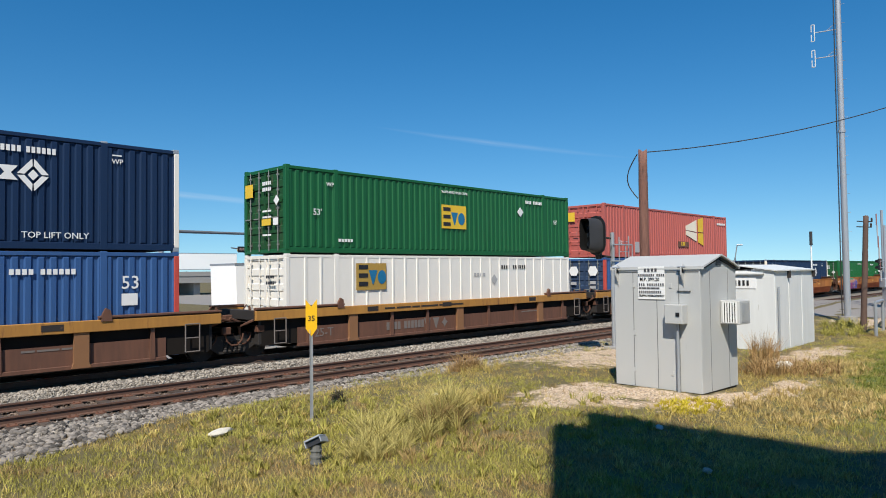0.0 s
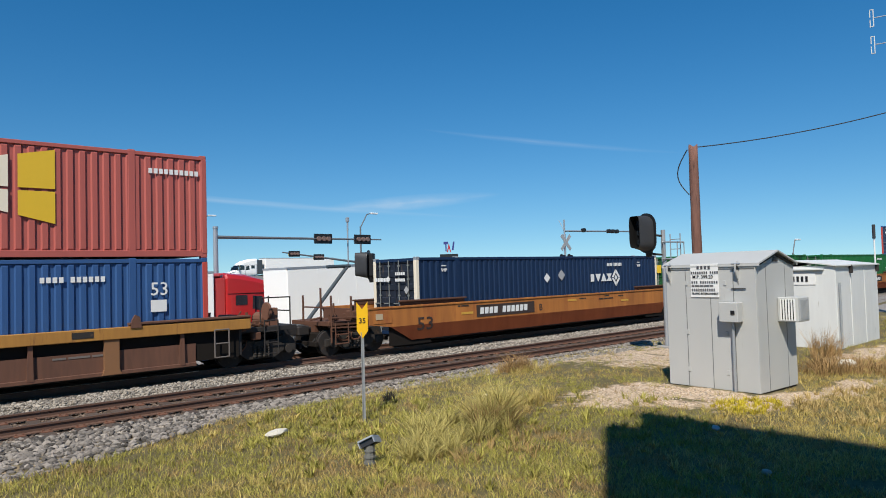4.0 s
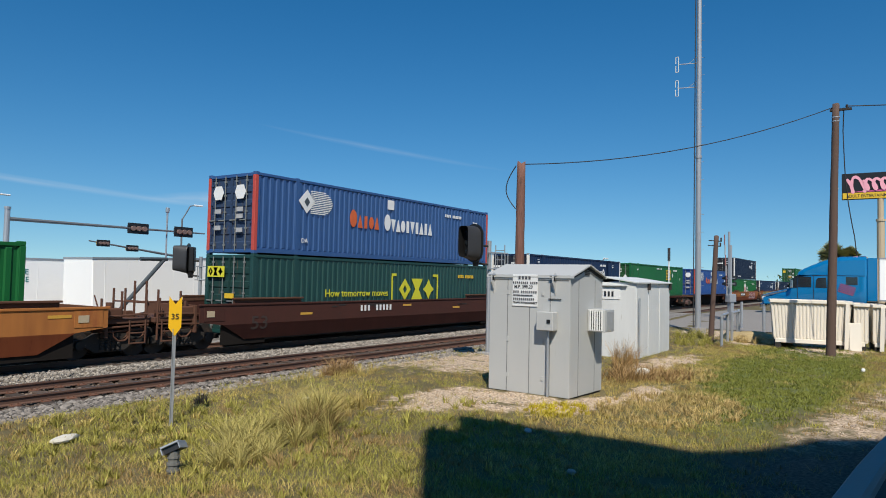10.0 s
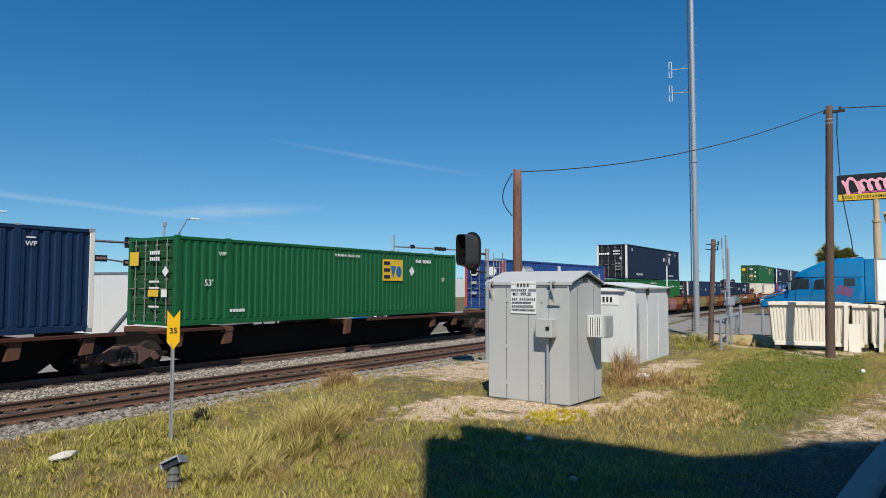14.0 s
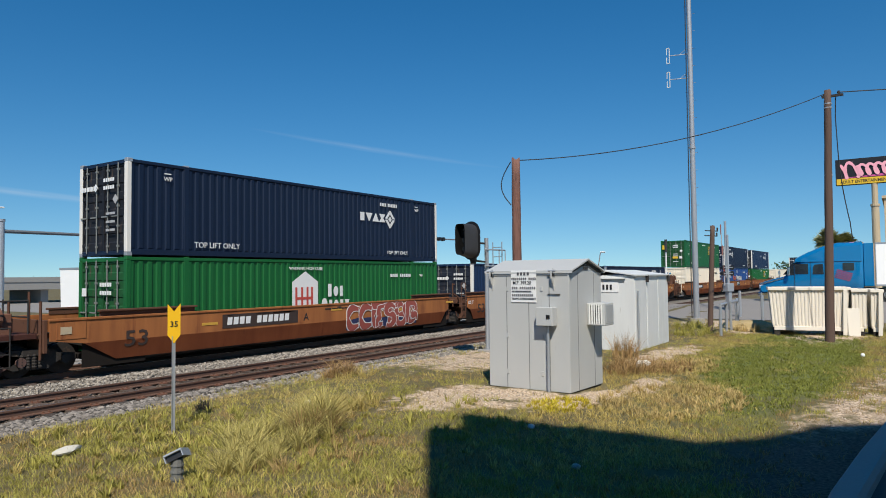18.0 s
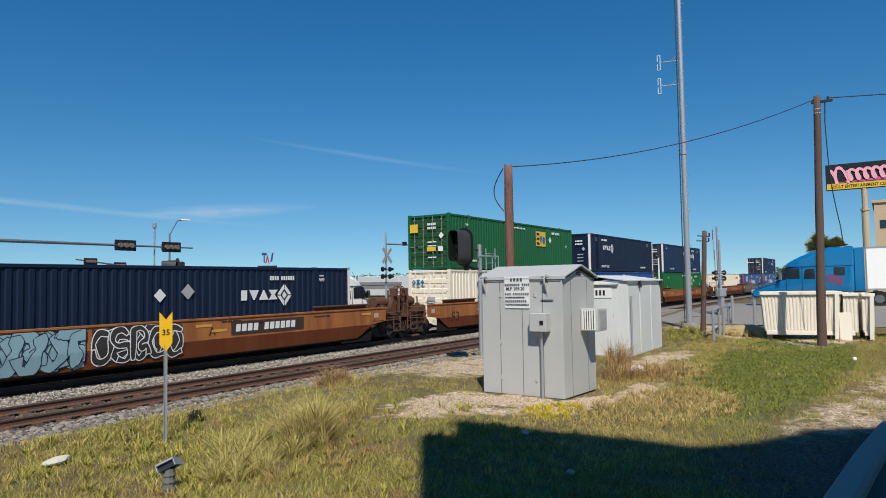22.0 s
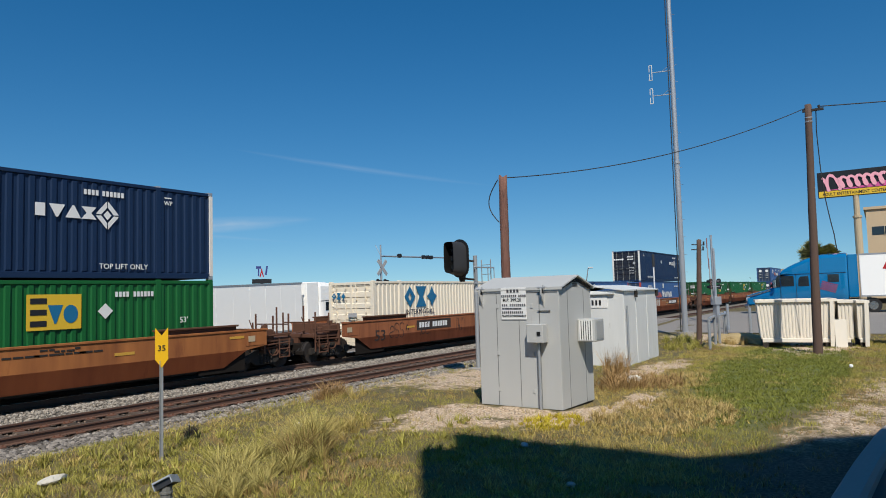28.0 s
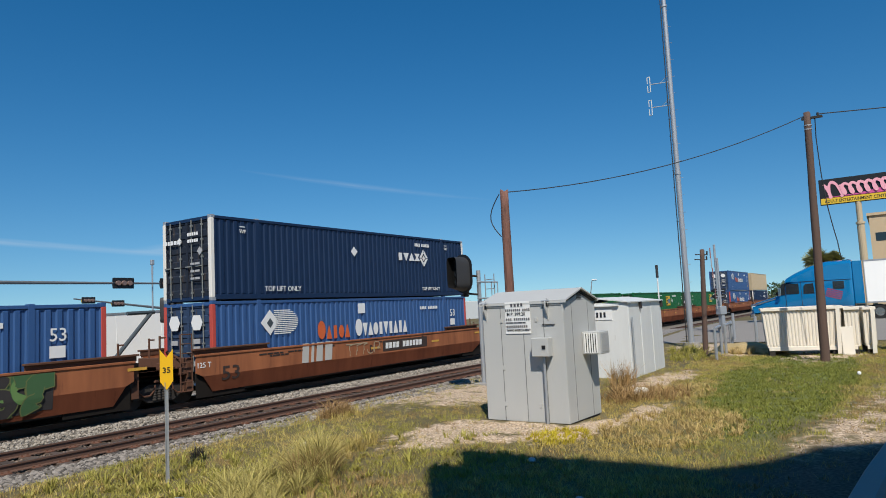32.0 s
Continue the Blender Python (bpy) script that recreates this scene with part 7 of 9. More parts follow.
def rail_signal(x, y, z, base, label, turn=-8):
    """A hooded three-lamp railway signal on a mast with a ladder."""
    c = thing("railway_signal", label, "railway signal", pose(x, y, base, 0, 0, turn))
    h = z - base
    bm = bmesh.new()
    rod(bm, (0.55, -0.22, 0), (0.55, -0.22, h + 0.1), 0.07, 10)
    part("mast", bm, M["galv"], c, "galvanised mast")
    for zz in (h - 0.72, h - 0.1):
        bm = bmesh.new()
        rod(bm, (0.55, -0.22, zz), (0.02, 0, zz + 0.06), 0.035, 6)
        part("bracket", bm, M["steel_dark"], c)

    def ring(w, hh, n=28, square=0.0):
        """A tall outline with round ends, or nearly a rectangle with rounded corners."""
        r = w / 2
        if square:
            return [(r * math.copysign(abs(math.cos(a)) ** square, math.cos(a)), hh / 2 * math.copysign(abs(math.sin(a)) ** square, math.sin(a))) for a in [(i + 0.5) / n * math.tau for i in range(n)]]
        return [(r * math.cos(a), r * math.sin(a) + (hh / 2 - r) * (1 if math.sin(a) > 0 else -1)) for a in [(i + 0.5) / n * math.tau for i in range(n)]]
    bm = bmesh.new()
    prism(bm, ring(0.78, 1.3), -0.015, 0.015)
    bmesh.ops.rotate(bm, verts=bm.verts, cent=(0, 0, 0), matrix=Matrix.Rotation(radians(90), 3, "Z"))
    part("backplate", bm, M["black"], c, "black oval backplate", at=(0.0, 0, h))
    outer = ((-0.02, 0.62, 1.16, -0.02, 0), (-0.2, 0.56, 1.12, 0.0, 0.6), (-0.4, 0.47, 1.06, 0.02, 0.45), (-0.58, 0.42, 1.02, 0.03, 0.38))
    inner = ((-0.585, 0.415, 1.01, 0.03, 0.38), (-0.58, 0.38, 0.98, 0.03, 0.38), (-0.3, 0.4, 0.98, 0.01, 0.5), (-0.04, 0.44, 0.98, 0.0, 0.6))
    for name, lb, material, spec in (("hood", "weathered deep signal hood", "signal_black", outer), ("hood_lining", "black inside of the hood", "lining", inner)):
        bm = bmesh.new()
        rows = [[bm.verts.new((d, py, pz + dz)) for py, pz in ring(w, hh, 28, sq)] for d, w, hh, dz, sq in spec]
        for a, b in zip(rows, rows[1:]):
            for i in range(28):
                bm.faces.new((a[i], a[(i + 1) % 28], b[(i + 1) % 28], b[i]))
        bmesh.ops.recalc_face_normals(bm, faces=bm.faces)
        part(name, bm, M[material], c, lb, at=(0, 0, h), smooth=True)
    bm = bmesh.new()
    prism(bm, ring(0.39, 0.97, 28, 0.5), -0.01, 0.01)
    bmesh.ops.rotate(bm, verts=bm.verts, cent=(0, 0, 0), matrix=Matrix.Rotation(radians(90), 3, "Z"))
    part("lens_panel", bm, M["lining"], c, at=(-0.3, 0, h))
    for k in range(3):
        bm = bmesh.new()
        rod(bm, (-0.335, 0, h + 0.3 - 0.3 * k), (-0.31, 0, h + 0.3 - 0.3 * k), 0.11, 14)
        part("lens", bm, M["glass"], c)
    bm = bmesh.new()
    box(bm, 0.02, 0.26, -0.17, 0.17, h - 0.52, h + 0.5, 0.04)
    part("lamp_case", bm, M["black"], c)
    bm = bmesh.new()
    rod(bm, (0.1, 0, h - 0.78), (0.1, 0, h - 0.5), 0.09, 10, 0.14)
    part("mount", bm, M["black"], c)
    bm = bmesh.new()
    for dy in (-0.2, 0.2):
        rod(bm, (1.45, dy, 0), (1.45, dy, h + 0.0), 0.02, 6)
    for k in range(int(h / 0.33)):
        rod(bm, (1.45, -0.2, 0.3 + 0.33 * k), (1.45, 0.2, 0.3 + 0.33 * k), 0.014, 5)
    part("ladder", bm, M["galv"], c)
    bm = bmesh.new()
    rod(bm, (0.35, -0.3, h - 0.85), (1.5, -0.3, h - 0.85), 0.025, 6)
    rod(bm, (0.35, -0.3, h - 0.3), (1.5, -0.3, h - 0.3), 0.025, 6)
    for k in range(4):
        rod(bm, (0.45 + 0.35 * k, -0.3, h - 0.85), (0.45 + 0.35 * k, -0.3, h - 0.3), 0.018, 6)
    part("guard_rail", bm, M["galv"], c)
    bm = bmesh.new()
    box(bm, 0.3, 0.8, -0.47, 0.03, -0.1, 0.12, 0.02)
    part("foot", bm, M["concrete"], c)


rail_signal(19.55, 11.95, 3.74, -0.05, "black hooded railway signal on a galvanised mast")
rail_signal(17.46, 24.5, 3.1, -0.5, "black hooded railway signal beyond the tracks", -50)


def bin_box(x, y, turn, L, label, H=1.95, posts=()):
    """A pale ribbed steel bin on skids, wider at its top."""
    c = thing("waste_bin", label, "waste container", pose(x, y, 0.0, 0, 0, turn), group="pale bins")
    D, z0, z1 = 1.7, 0.36, H - 0.1
    e = 0.16 if L > 1 else 0.03

    def flare(bm):
        for v in bm.verts:
            k = max(0.0, (v.co.z - z0) / (z1 - z0))
            v.co.x += (v.co.x / L - 0.5) * (0.22 if L > 1 else 0.0) * k
            v.co.y += (v.co.y / D - 0.5) * 0.2 * k
        return bm
    part("front_panel", flare(corrugated(L, z0, z1, 0.12, 0.026)), M["beige"], c)
    for xx in (0.0, L):
        bm = corrugated(D, z0, z1, 0.17, 0.03)
        bmesh.ops.rotate(bm, verts=bm.verts, cent=(0, 0, 0), matrix=Matrix.Rotation(radians(90), 3, "Z"))
        if xx == 0:
            bmesh.ops.scale(bm, verts=bm.verts, vec=(-1, 1, 1))
        bmesh.ops.translate(bm, verts=bm.verts, vec=(xx, 0, 0))
        bmesh.ops.recalc_face_normals(bm, faces=bm.faces)
        part("end_panel", flare(bm), M["beige"], c)
    bm = bmesh.new()
    box(bm, 0.02, L - 0.02, D - 0.04, D, z0, z1)
    part("back_panel", flare(bm), M["beige"], c)
    bm = bmesh.new()
    box(bm, 0.02, L - 0.02, 0.03, D - 0.03, z0 - 0.04, z0)
    part("bottom_plate", bm, M["beige"], c)
    for nm, b in (("top_rail", (-e, L + e, -0.17, -0.05)), ("top_rail", (-e, L + e, D + 0.02, D + 0.14)), ("top_rail", (-e, 0.12 - e, -0.05, D + 0.02)), ("top_rail", (L - 0.12 + e, L + e, -0.05, D + 0.02))):
        bm = bmesh.new()
        box(bm, *b, z1 - 0.02, H, 0.012)
        part(nm, bm, M["beige"], c)
    bm = bmesh.new()
    box(bm, 0.05, L - 0.12, -0.03, 0.03, 0.2, z0, 0.01)
    part("bottom_rail", bm, M["beige"], c)
    for xx in (0.05, L - 0.3):
        bm = bmesh.new()
        box(bm, xx, xx + 0.22, 0.0, D, -0.05, z0 - 0.04, 0.01)
        part("skid", bm, M["bogie"], c, "dark rusty skid")
    for xx in posts:
        bm = bmesh.new()
        prism(bm, [(xx, 0.05), (xx + 0.14, 0.05), (xx + 0.19, z1), (xx + 0.05, z1)], -0.19, -0.12)
        part("side_post", bm, M["beige"], c)
    return c


bin_box(31.0, 4.42, -80, 2.65, "pale ribbed steel waste bin on skids", posts=(2.5,))
bin_box(31.5, 1.62, -81, 0.5, "narrow pale ribbed steel bin beside the first", 1.88)
bin_box(31.6, 0.98, -82, 0.4, "narrow pale ribbed steel bin with hinges", 1.86, posts=(0.2,))
bin_box(32.3, -0.4, -84, 0.7, "pale steel bin farther along the row", 1.8, posts=(0.1, 0.3))
bin_box(32.6, -1.3, -84, 2.4, "pale ribbed steel waste bin farther along the row", 1.5)
bm = bmesh.new()
box(bm, 0, 0.42, 0, 0.05, 0.0, 1.1, 0.01)
solid("bin_door", bm, M["beige"], "small pale steel door leaning on a bin", "door", pose(31.2, 1.75, 0.02, -6, 0, -80))


def pipe_guard(x, y, turn, span, label):
    """An inverted U of steel pipe."""
    c = thing("pipe_guard", label, "barrier", pose(x, y, 0, 0, 0, turn), group="pipe guards")
    for k in (0, span):
        bm = bmesh.new()
        rod(bm, (k, 0, -0.2), (k, 0, 1.24), 0.06, 10)
        part("post", bm, M["galv"], c)
    bm = bmesh.new()
    rod(bm, (-0.05, 0, 1.25), (span + 0.05, 0, 1.25), 0.06, 10)
    part("rail", bm, M["galv"], c)


pipe_guard(29.4, 6.12, 6, 2.4, "galvanised pipe guard rail beside the crossing equipment")
pipe_guard(32.6, 6.35, 3, 2.2, "galvanised pipe guard rail beside the crossing equipment")
pipe_guard(35.4, 6.65, 8, 1.4, "galvanised pipe guard rail beside the crossing equipment")
for px, py in ((36.5, 5.65), (40.0, 7.3)):
    bm = bmesh.new()
    rod(bm, (0, 0, -0.2), (0, 0, 1.45), 0.075, 10)
    solid("steel_post", bm, M["galv"], "single galvanised steel post beside the road", "post", pose(px, py, ground_z(px, py)))


M["gate_red"] = mat("faded red sheeting", (0.3, 0.13, 0.11), 0.6)


def crossing_signal(x, y, z0, h, face, label, arm=0.0, gate=True, buck=True, flash=(1.35, 1.8)):
    """Crossbuck, flashing lights and gate motor on a mast."""
    c = thing("crossing_signal", label, "crossing signal", pose(x, y, z0, 0, 0, face))
    bm = bmesh.new()
    rod(bm, (0, 0, 0), (0, 0, h), 0.07, 10)
    part("mast", bm, M["galv"], c)
    for a in (45, -45) if buck else ():
        bm = bmesh.new()
        box(bm, -0.62, 0.62, -0.01, 0.01, -0.11, 0.11)
        part("crossbuck_blade", bm, M["decal_grey"], c, "grey back of a crossbuck blade", at=pose(0, -0.09 - 0.012 * (a > 0), h - 0.5, 0, a, 0))
    for zz, k in [(h - d, 0.36) for d in flash]:
        for s in (-1, 1):
            bm = bmesh.new()
            rod(bm, (s * k, -0.05, zz), (s * k, 0.02, zz), 0.15, 16)
            rod(bm, (s * k, -0.26, zz), (s * k, -0.05, zz), 0.08, 12)
            part("flasher", bm, M["black"], c, "black round flasher")
        bm = bmesh.new()
        rod(bm, (-k, 0, zz), (k, 0, zz), 0.03, 6)
        part("cross_arm", bm, M["galv"], c)
    if gate:
        bm = bmesh.new()
        box(bm, -0.27, 0.27, -0.2, 0.2, 1.25, 1.75, 0.03)
        part("gate_motor", bm, M["galv"], c, "grey gate motor housing")
    bm = bmesh.new()
    box(bm, -0.13, 0.13, -0.13, 0.13, -0.3, 1.25 if gate else 0.4)
    part("foundation", bm, M["galv"], c)
    if gate and not arm:
        for k in range(6):
            bm = bmesh.new()
            box(bm, 0.3 + 0.04 * k, 0.355 + 0.04 * k, -0.02, 0.02, 1.6 + 0.62 * k, 2.22 + 0.62 * k)
            part("gate_arm", bm, M["gate_red" if k % 2 else "decal_grey"], c, "faded red and white raised gate arm")
    if arm:
        bm = bmesh.new()
        rod(bm, (0, 0, h + 0.2), (arm, 0, h + 0.35), 0.05, 8)
        rod(bm, (0, 0, h - 0.3), (0, 0, h + 0.9), 0.05, 8)
        rod(bm, (0, 0, h + 0.2), (0.0, 0.4, h + 0.9), 0.02, 6)
        part("cantilever_arm", bm, M["galv"], c)
        for k in (0.2, 0.5, 0.55, 0.6, 0.95):
            bm = bmesh.new()
            rod(bm, (arm * k, -0.2, h + 0.28), (arm * k, 0.02, h + 0.28), 0.13, 12)
            part("flasher", bm, M["black"], c)


crossing_signal(44.0, 8.65, 0.2, 4.7, 150, "crossing signal with gate motor and flashers beside the road", buck=False, flash=(2.0, 2.35))
crossing_signal(45.0, 8.95, 0.2, 5.6, 150, "slim crossing signal mast beside the road", gate=False, buck=False, flash=())
crossing_signal(33.0, 25.8, -0.5, 5.3, 0, "crossing signal with crossbuck and cantilever arm beyond the tracks", 9.0)

# ---- beyond the tracks and along the road ----
ROAD_Z = -1.04
strip("frontage_road", M["asphalt"], "grey asphalt frontage road beyond the railway", [(-400, 28.2), (42, 28.2), (42, 54), (-400, 54)], ROAD_Z + 0.012, "road")
strip("frontage_road", M["asphalt"], "grey asphalt frontage road beyond the railway", [(60, 28.2), (600, 28.2), (600, 54), (60, 54)], ROAD_Z + 0.012, "road")


M["pole_grey"] = mat("dull grey pole steel", (0.13, 0.14, 0.15), 0.6, wear=0.2, wear_col=(0.08, 0.08, 0.08))


M["lamp_visor"] = mat("dusty lamp visor", (0.2, 0.13, 0.11), 0.6)


def traffic_mast(x, y, h, arm, at, label, z0=ROAD_Z, down=0.0, lamp=None, rise=0.0, size=1.0, thick=0.16):
    """A mast with a long arm that carries sideways signal heads."""
    c = thing("traffic_signal", label, "traffic light", pose(x, y, z0))
    bm = bmesh.new()
    rod(bm, (0, 0, 0), (0, 0, h + 0.5), thick, 12, thick * 0.82)
    rod(bm, (0, 0, h + 0.5), (0, 0, h + 0.62), thick, 12)
    part("mast", bm, M["galv" if thick > 0.1 else "pole_grey"], c)
    bm = bmesh.new()
    rod(bm, (0, 0, h), (arm, 0, h + rise), 0.1, 8, 0.045)
    part("arm", bm, M["pole_grey"], c, "dark grey arm")
    for k in at:
        zz = h + rise * k / arm
        bm = bmesh.new()
        box(bm, k - 0.68 * size, k + 0.68 * size, -0.06, -0.02, zz - 0.32 * size, zz + 0.32 * size, 0.03)
        hd = part("signal_head", bm, M["black"], c, "black sideways three-lamp signal head")
        bm = bmesh.new()
        box(bm, k - 0.58 * size, k + 0.58 * size, -0.02, 0.18, zz - 0.18 * size, zz + 0.18 * size, 0.02)
        part("lamp_case", bm, M["yellow"] if lamp else M["black"], hd)
        for s in (-1, 0, 1):
            bm = bmesh.new()
            rod(bm, (k + s * 0.36 * size, -0.2, zz), (k + s * 0.36 * size, -0.06, zz), 0.145 * size, 12)
            part("visor", bm, M["lamp_visor"], hd, "dull sunlit lamp visor")
    return c


traffic_mast(16.3, 38.0, 6.14, 11.9, (7.2, 10.3), "traffic signal mast arm with two sideways signal heads")
t2 = traffic_mast(32.1, 46.0, 4.75, -7.2, (-6.2, -4.05), "second traffic signal mast arm farther off", lamp=True, rise=0.85, size=0.7)
bm = bmesh.new()
box(bm, -3.3, -1.7, -0.05, 0, 4.15, 4.5)
part("street_sign", bm, M["g_mint"], t2, "green street sign")
bm = bmesh.new()
rod(bm, (0, 0, 0), (3.5, 0, 3.85), 0.1, 8)
rod(bm, (2.3, 0, 3.87), (3.7, 0, 3.9), 0.09, 8)
solid("leaning_strut", bm, M["slate"], "inclined grey steel strut beyond the tracks", "strut", pose(16.0, 29.3, -0.75))
t3 = traffic_mast(8.55, 36.5, 4.85, 2.75, (), "street lamp mast with a second lamp on a low arm", rise=0.78, thick=0.085)
bm = bmesh.new()
box(bm, 2.6, 3.15, -0.14, 0.14, 5.56, 5.72, 0.04)
part("lamp_head", bm, M["tan"], t3, "tan lamp head on the low arm")
bm = bmesh.new()
box(bm, 1.75, 2.15, -0.08, 0.08, 5.24, 5.38, 0.03)
part("sensor", bm, M["tan"], t3)

bm = bmesh.new()
rod(bm, (0, 0, 4.7), (0, 0, 6.9), 0.09, 10)
rod(bm, (0, 0, 6.9), (0.55, 0, 7.75), 0.05, 8)
rod(bm, (0.55, 0, 7.75), (0.8, 0, 7.85), 0.06, 8)
part("lamp_bracket", bm, M["pole_grey"], t3)
bm = bmesh.new()
box(bm, 0.7, 1.2, -0.12, 0.12, 7.8, 7.92, 0.03)
part("lamp_head", bm, M["sign_white"], t3)


def street_lamp(x, y, h, reach, label, z0=ROAD_Z):
    c = thing("street_lamp", label, "street lamp", pose(x, y, z0))
    bm = bmesh.new()
    rod(bm, (0, 0, 0), (0, 0, h - 1.2), 0.11, 10, 0.07)
    part("post", bm, M["pole_grey"], c)
    bm = bmesh.new()
    rod(bm, (0, 0, h - 1.3), (reach * 0.6, 0, h - 0.1), 0.05, 8)
    rod(bm, (reach * 0.6, 0, h - 0.1), (reach, 0, h), 0.045, 8)
    part("bracket_arm", bm, M["pole_grey"], c)
    bm = bmesh.new()
    box(bm, reach - 0.1, reach + 0.7, -0.15, 0.15, h - 0.06, h + 0.07, 0.04)
    part("lamp_head", bm, M["sign_white"], c)


street_lamp(34.3, 49.2, 9.2, 1.2, "galvanised street lamp at the road junction")
street_lamp(26.3, 64.7, 10.0, 0.9, "galvanised street lamp at the road junction")
street_lamp(64.0, 24.5, 5.4, 0.9, "small street lamp beyond the crossing", z0=-0.6)
slim = thing("whistle_post", "slim white post with a dark top behind the shed", "post", pose(30.0, 8.42, 0))
bm = bmesh.new()
rod(bm, (0, 0, -0.1), (0, 0, 3.5), 0.03, 8)
part("post", bm, M["sign_white"], slim)
bm = bmesh.new()
rod(bm, (0, 0, 3.5), (0, 0, 4.05), 0.06, 10)
part("cap", bm, M["signal_black"], slim, "dark cylindrical top")
bm = bmesh.new()
rod(bm, (0, 0, 0), (0, 0, 7.3), 0.05, 8)
box(bm, -0.1, 0.1, -0.1, 0.1, 7.3, 7.62, 0.03)
rod(bm, (0, 0, 6.7), (0, 0, 7.3), 0.06, 8)
solid("camera_pole", bm, M["galv"], "slim traffic camera pole beside the signals", "pole", pose(25.57, 38.2, ROAD_Z))


def high_mast(x, y, top, label):
    c = thing("high_mast_light", label, "street lamp", pose(x, y, ROAD_Z))
    h = top - ROAD_Z
    bm = bmesh.new()
    rod(bm, (0, 0, 0), (0, 0, h), 0.12, 8, 0.08)
    part("post", bm, M["galv"], c)
    bm = bmesh.new()
    rod(bm, (-0.5, 0, h), (0.5, 0, h), 0.06, 6)
    part("cross_arm", bm, M["galv"], c)
    for k in (-0.55, 0.55):
        bm = bmesh.new()
        box(bm, k - 0.32, k + 0.32, -0.2, 0.2, h - 0.14, h + 0.14, 0.04)
        part("lamp_head", bm, M["sign_white"], c)


high_mast(31.2, 110.0, 11.4, "distant two-armed highway light")
high_mast(33.9, 160.0, 8.6, "distant two-armed highway light beyond the overpass")


def shape_sign(x, y, z, label):
    c = thing("road_sign", label, "sign", pose(x, y, ROAD_Z, 0, 0, -42))
    k = 0.68
    bm = bmesh.new()
    rod(bm, (0, 0, 0), (0, 0, z), 0.3, 8)
    part("post", bm, M["steel_dark"], c)
    bm = bmesh.new()
    box(bm, -2.0, 2.0, -0.3, 0.3, z - 0.2, z + 0.75)
    part("price_board", bm, M["black"], c)
    bm = bmesh.new()
    box(bm, -1.7 * k, -0.2 * k, -0.2, 0.2, z + 0.5 + 3.6 * k, z + 0.5 + 4.4 * k)
    box(bm, -1.15 * k, -0.75 * k, -0.2, 0.2, z + 0.5 + 1.3 * k, z + 0.5 + 3.6 * k)
    part("emblem", bm, M["g_indigo"], c)
    bm = bmesh.new()
    prism(bm, [(a * k, z + 0.5 + e * k) for a, e in ((-0.7, 1.0), (0.0, 3.9), (0.7, 1.0), (0.35, 1.0), (0.0, 2.4), (-0.35, 1.0))], -0.35, 0.3)
    part("emblem", bm, M["truck_red"], c)
    bm = bmesh.new()
    prism(bm, [(a * k, z + 0.5 + e * k) for a, e in ((0.9, 1.6), (1.4, 4.4), (1.9, 4.4), (1.5, 1.6))], -0.2, 0.2)
    part("emblem", bm, M["g_indigo"], c)


shape_sign(101, 111, 7.2, "distant truck stop sign with red and blue shapes")


# ---- vehicles ----
def wheel(parent, x, y, r=0.5, w=0.28):
    def tyre():
        bm = bmesh.new()
        rod(bm, (0, -w / 2, 0), (0, w / 2, 0), r, 20)
        return mesh_of(bm, "tyre", M["tyre"])

    def rim():
        bm = bmesh.new()
        rod(bm, (0, -w / 2 - 0.02, 0), (0, w / 2 + 0.02, 0), r * 0.58, 16)
        rod(bm, (0, -w / 2 - 0.07, 0), (0, w / 2 + 0.07, 0), r * 0.22, 10)
        return mesh_of(bm, "rim", M["chrome"])
    o = part("wheel", cached(("tyre", r, w), tyre), None, parent, at=(x, y, r))
    part("rim", cached(("rim", r, w), rim), None, o)


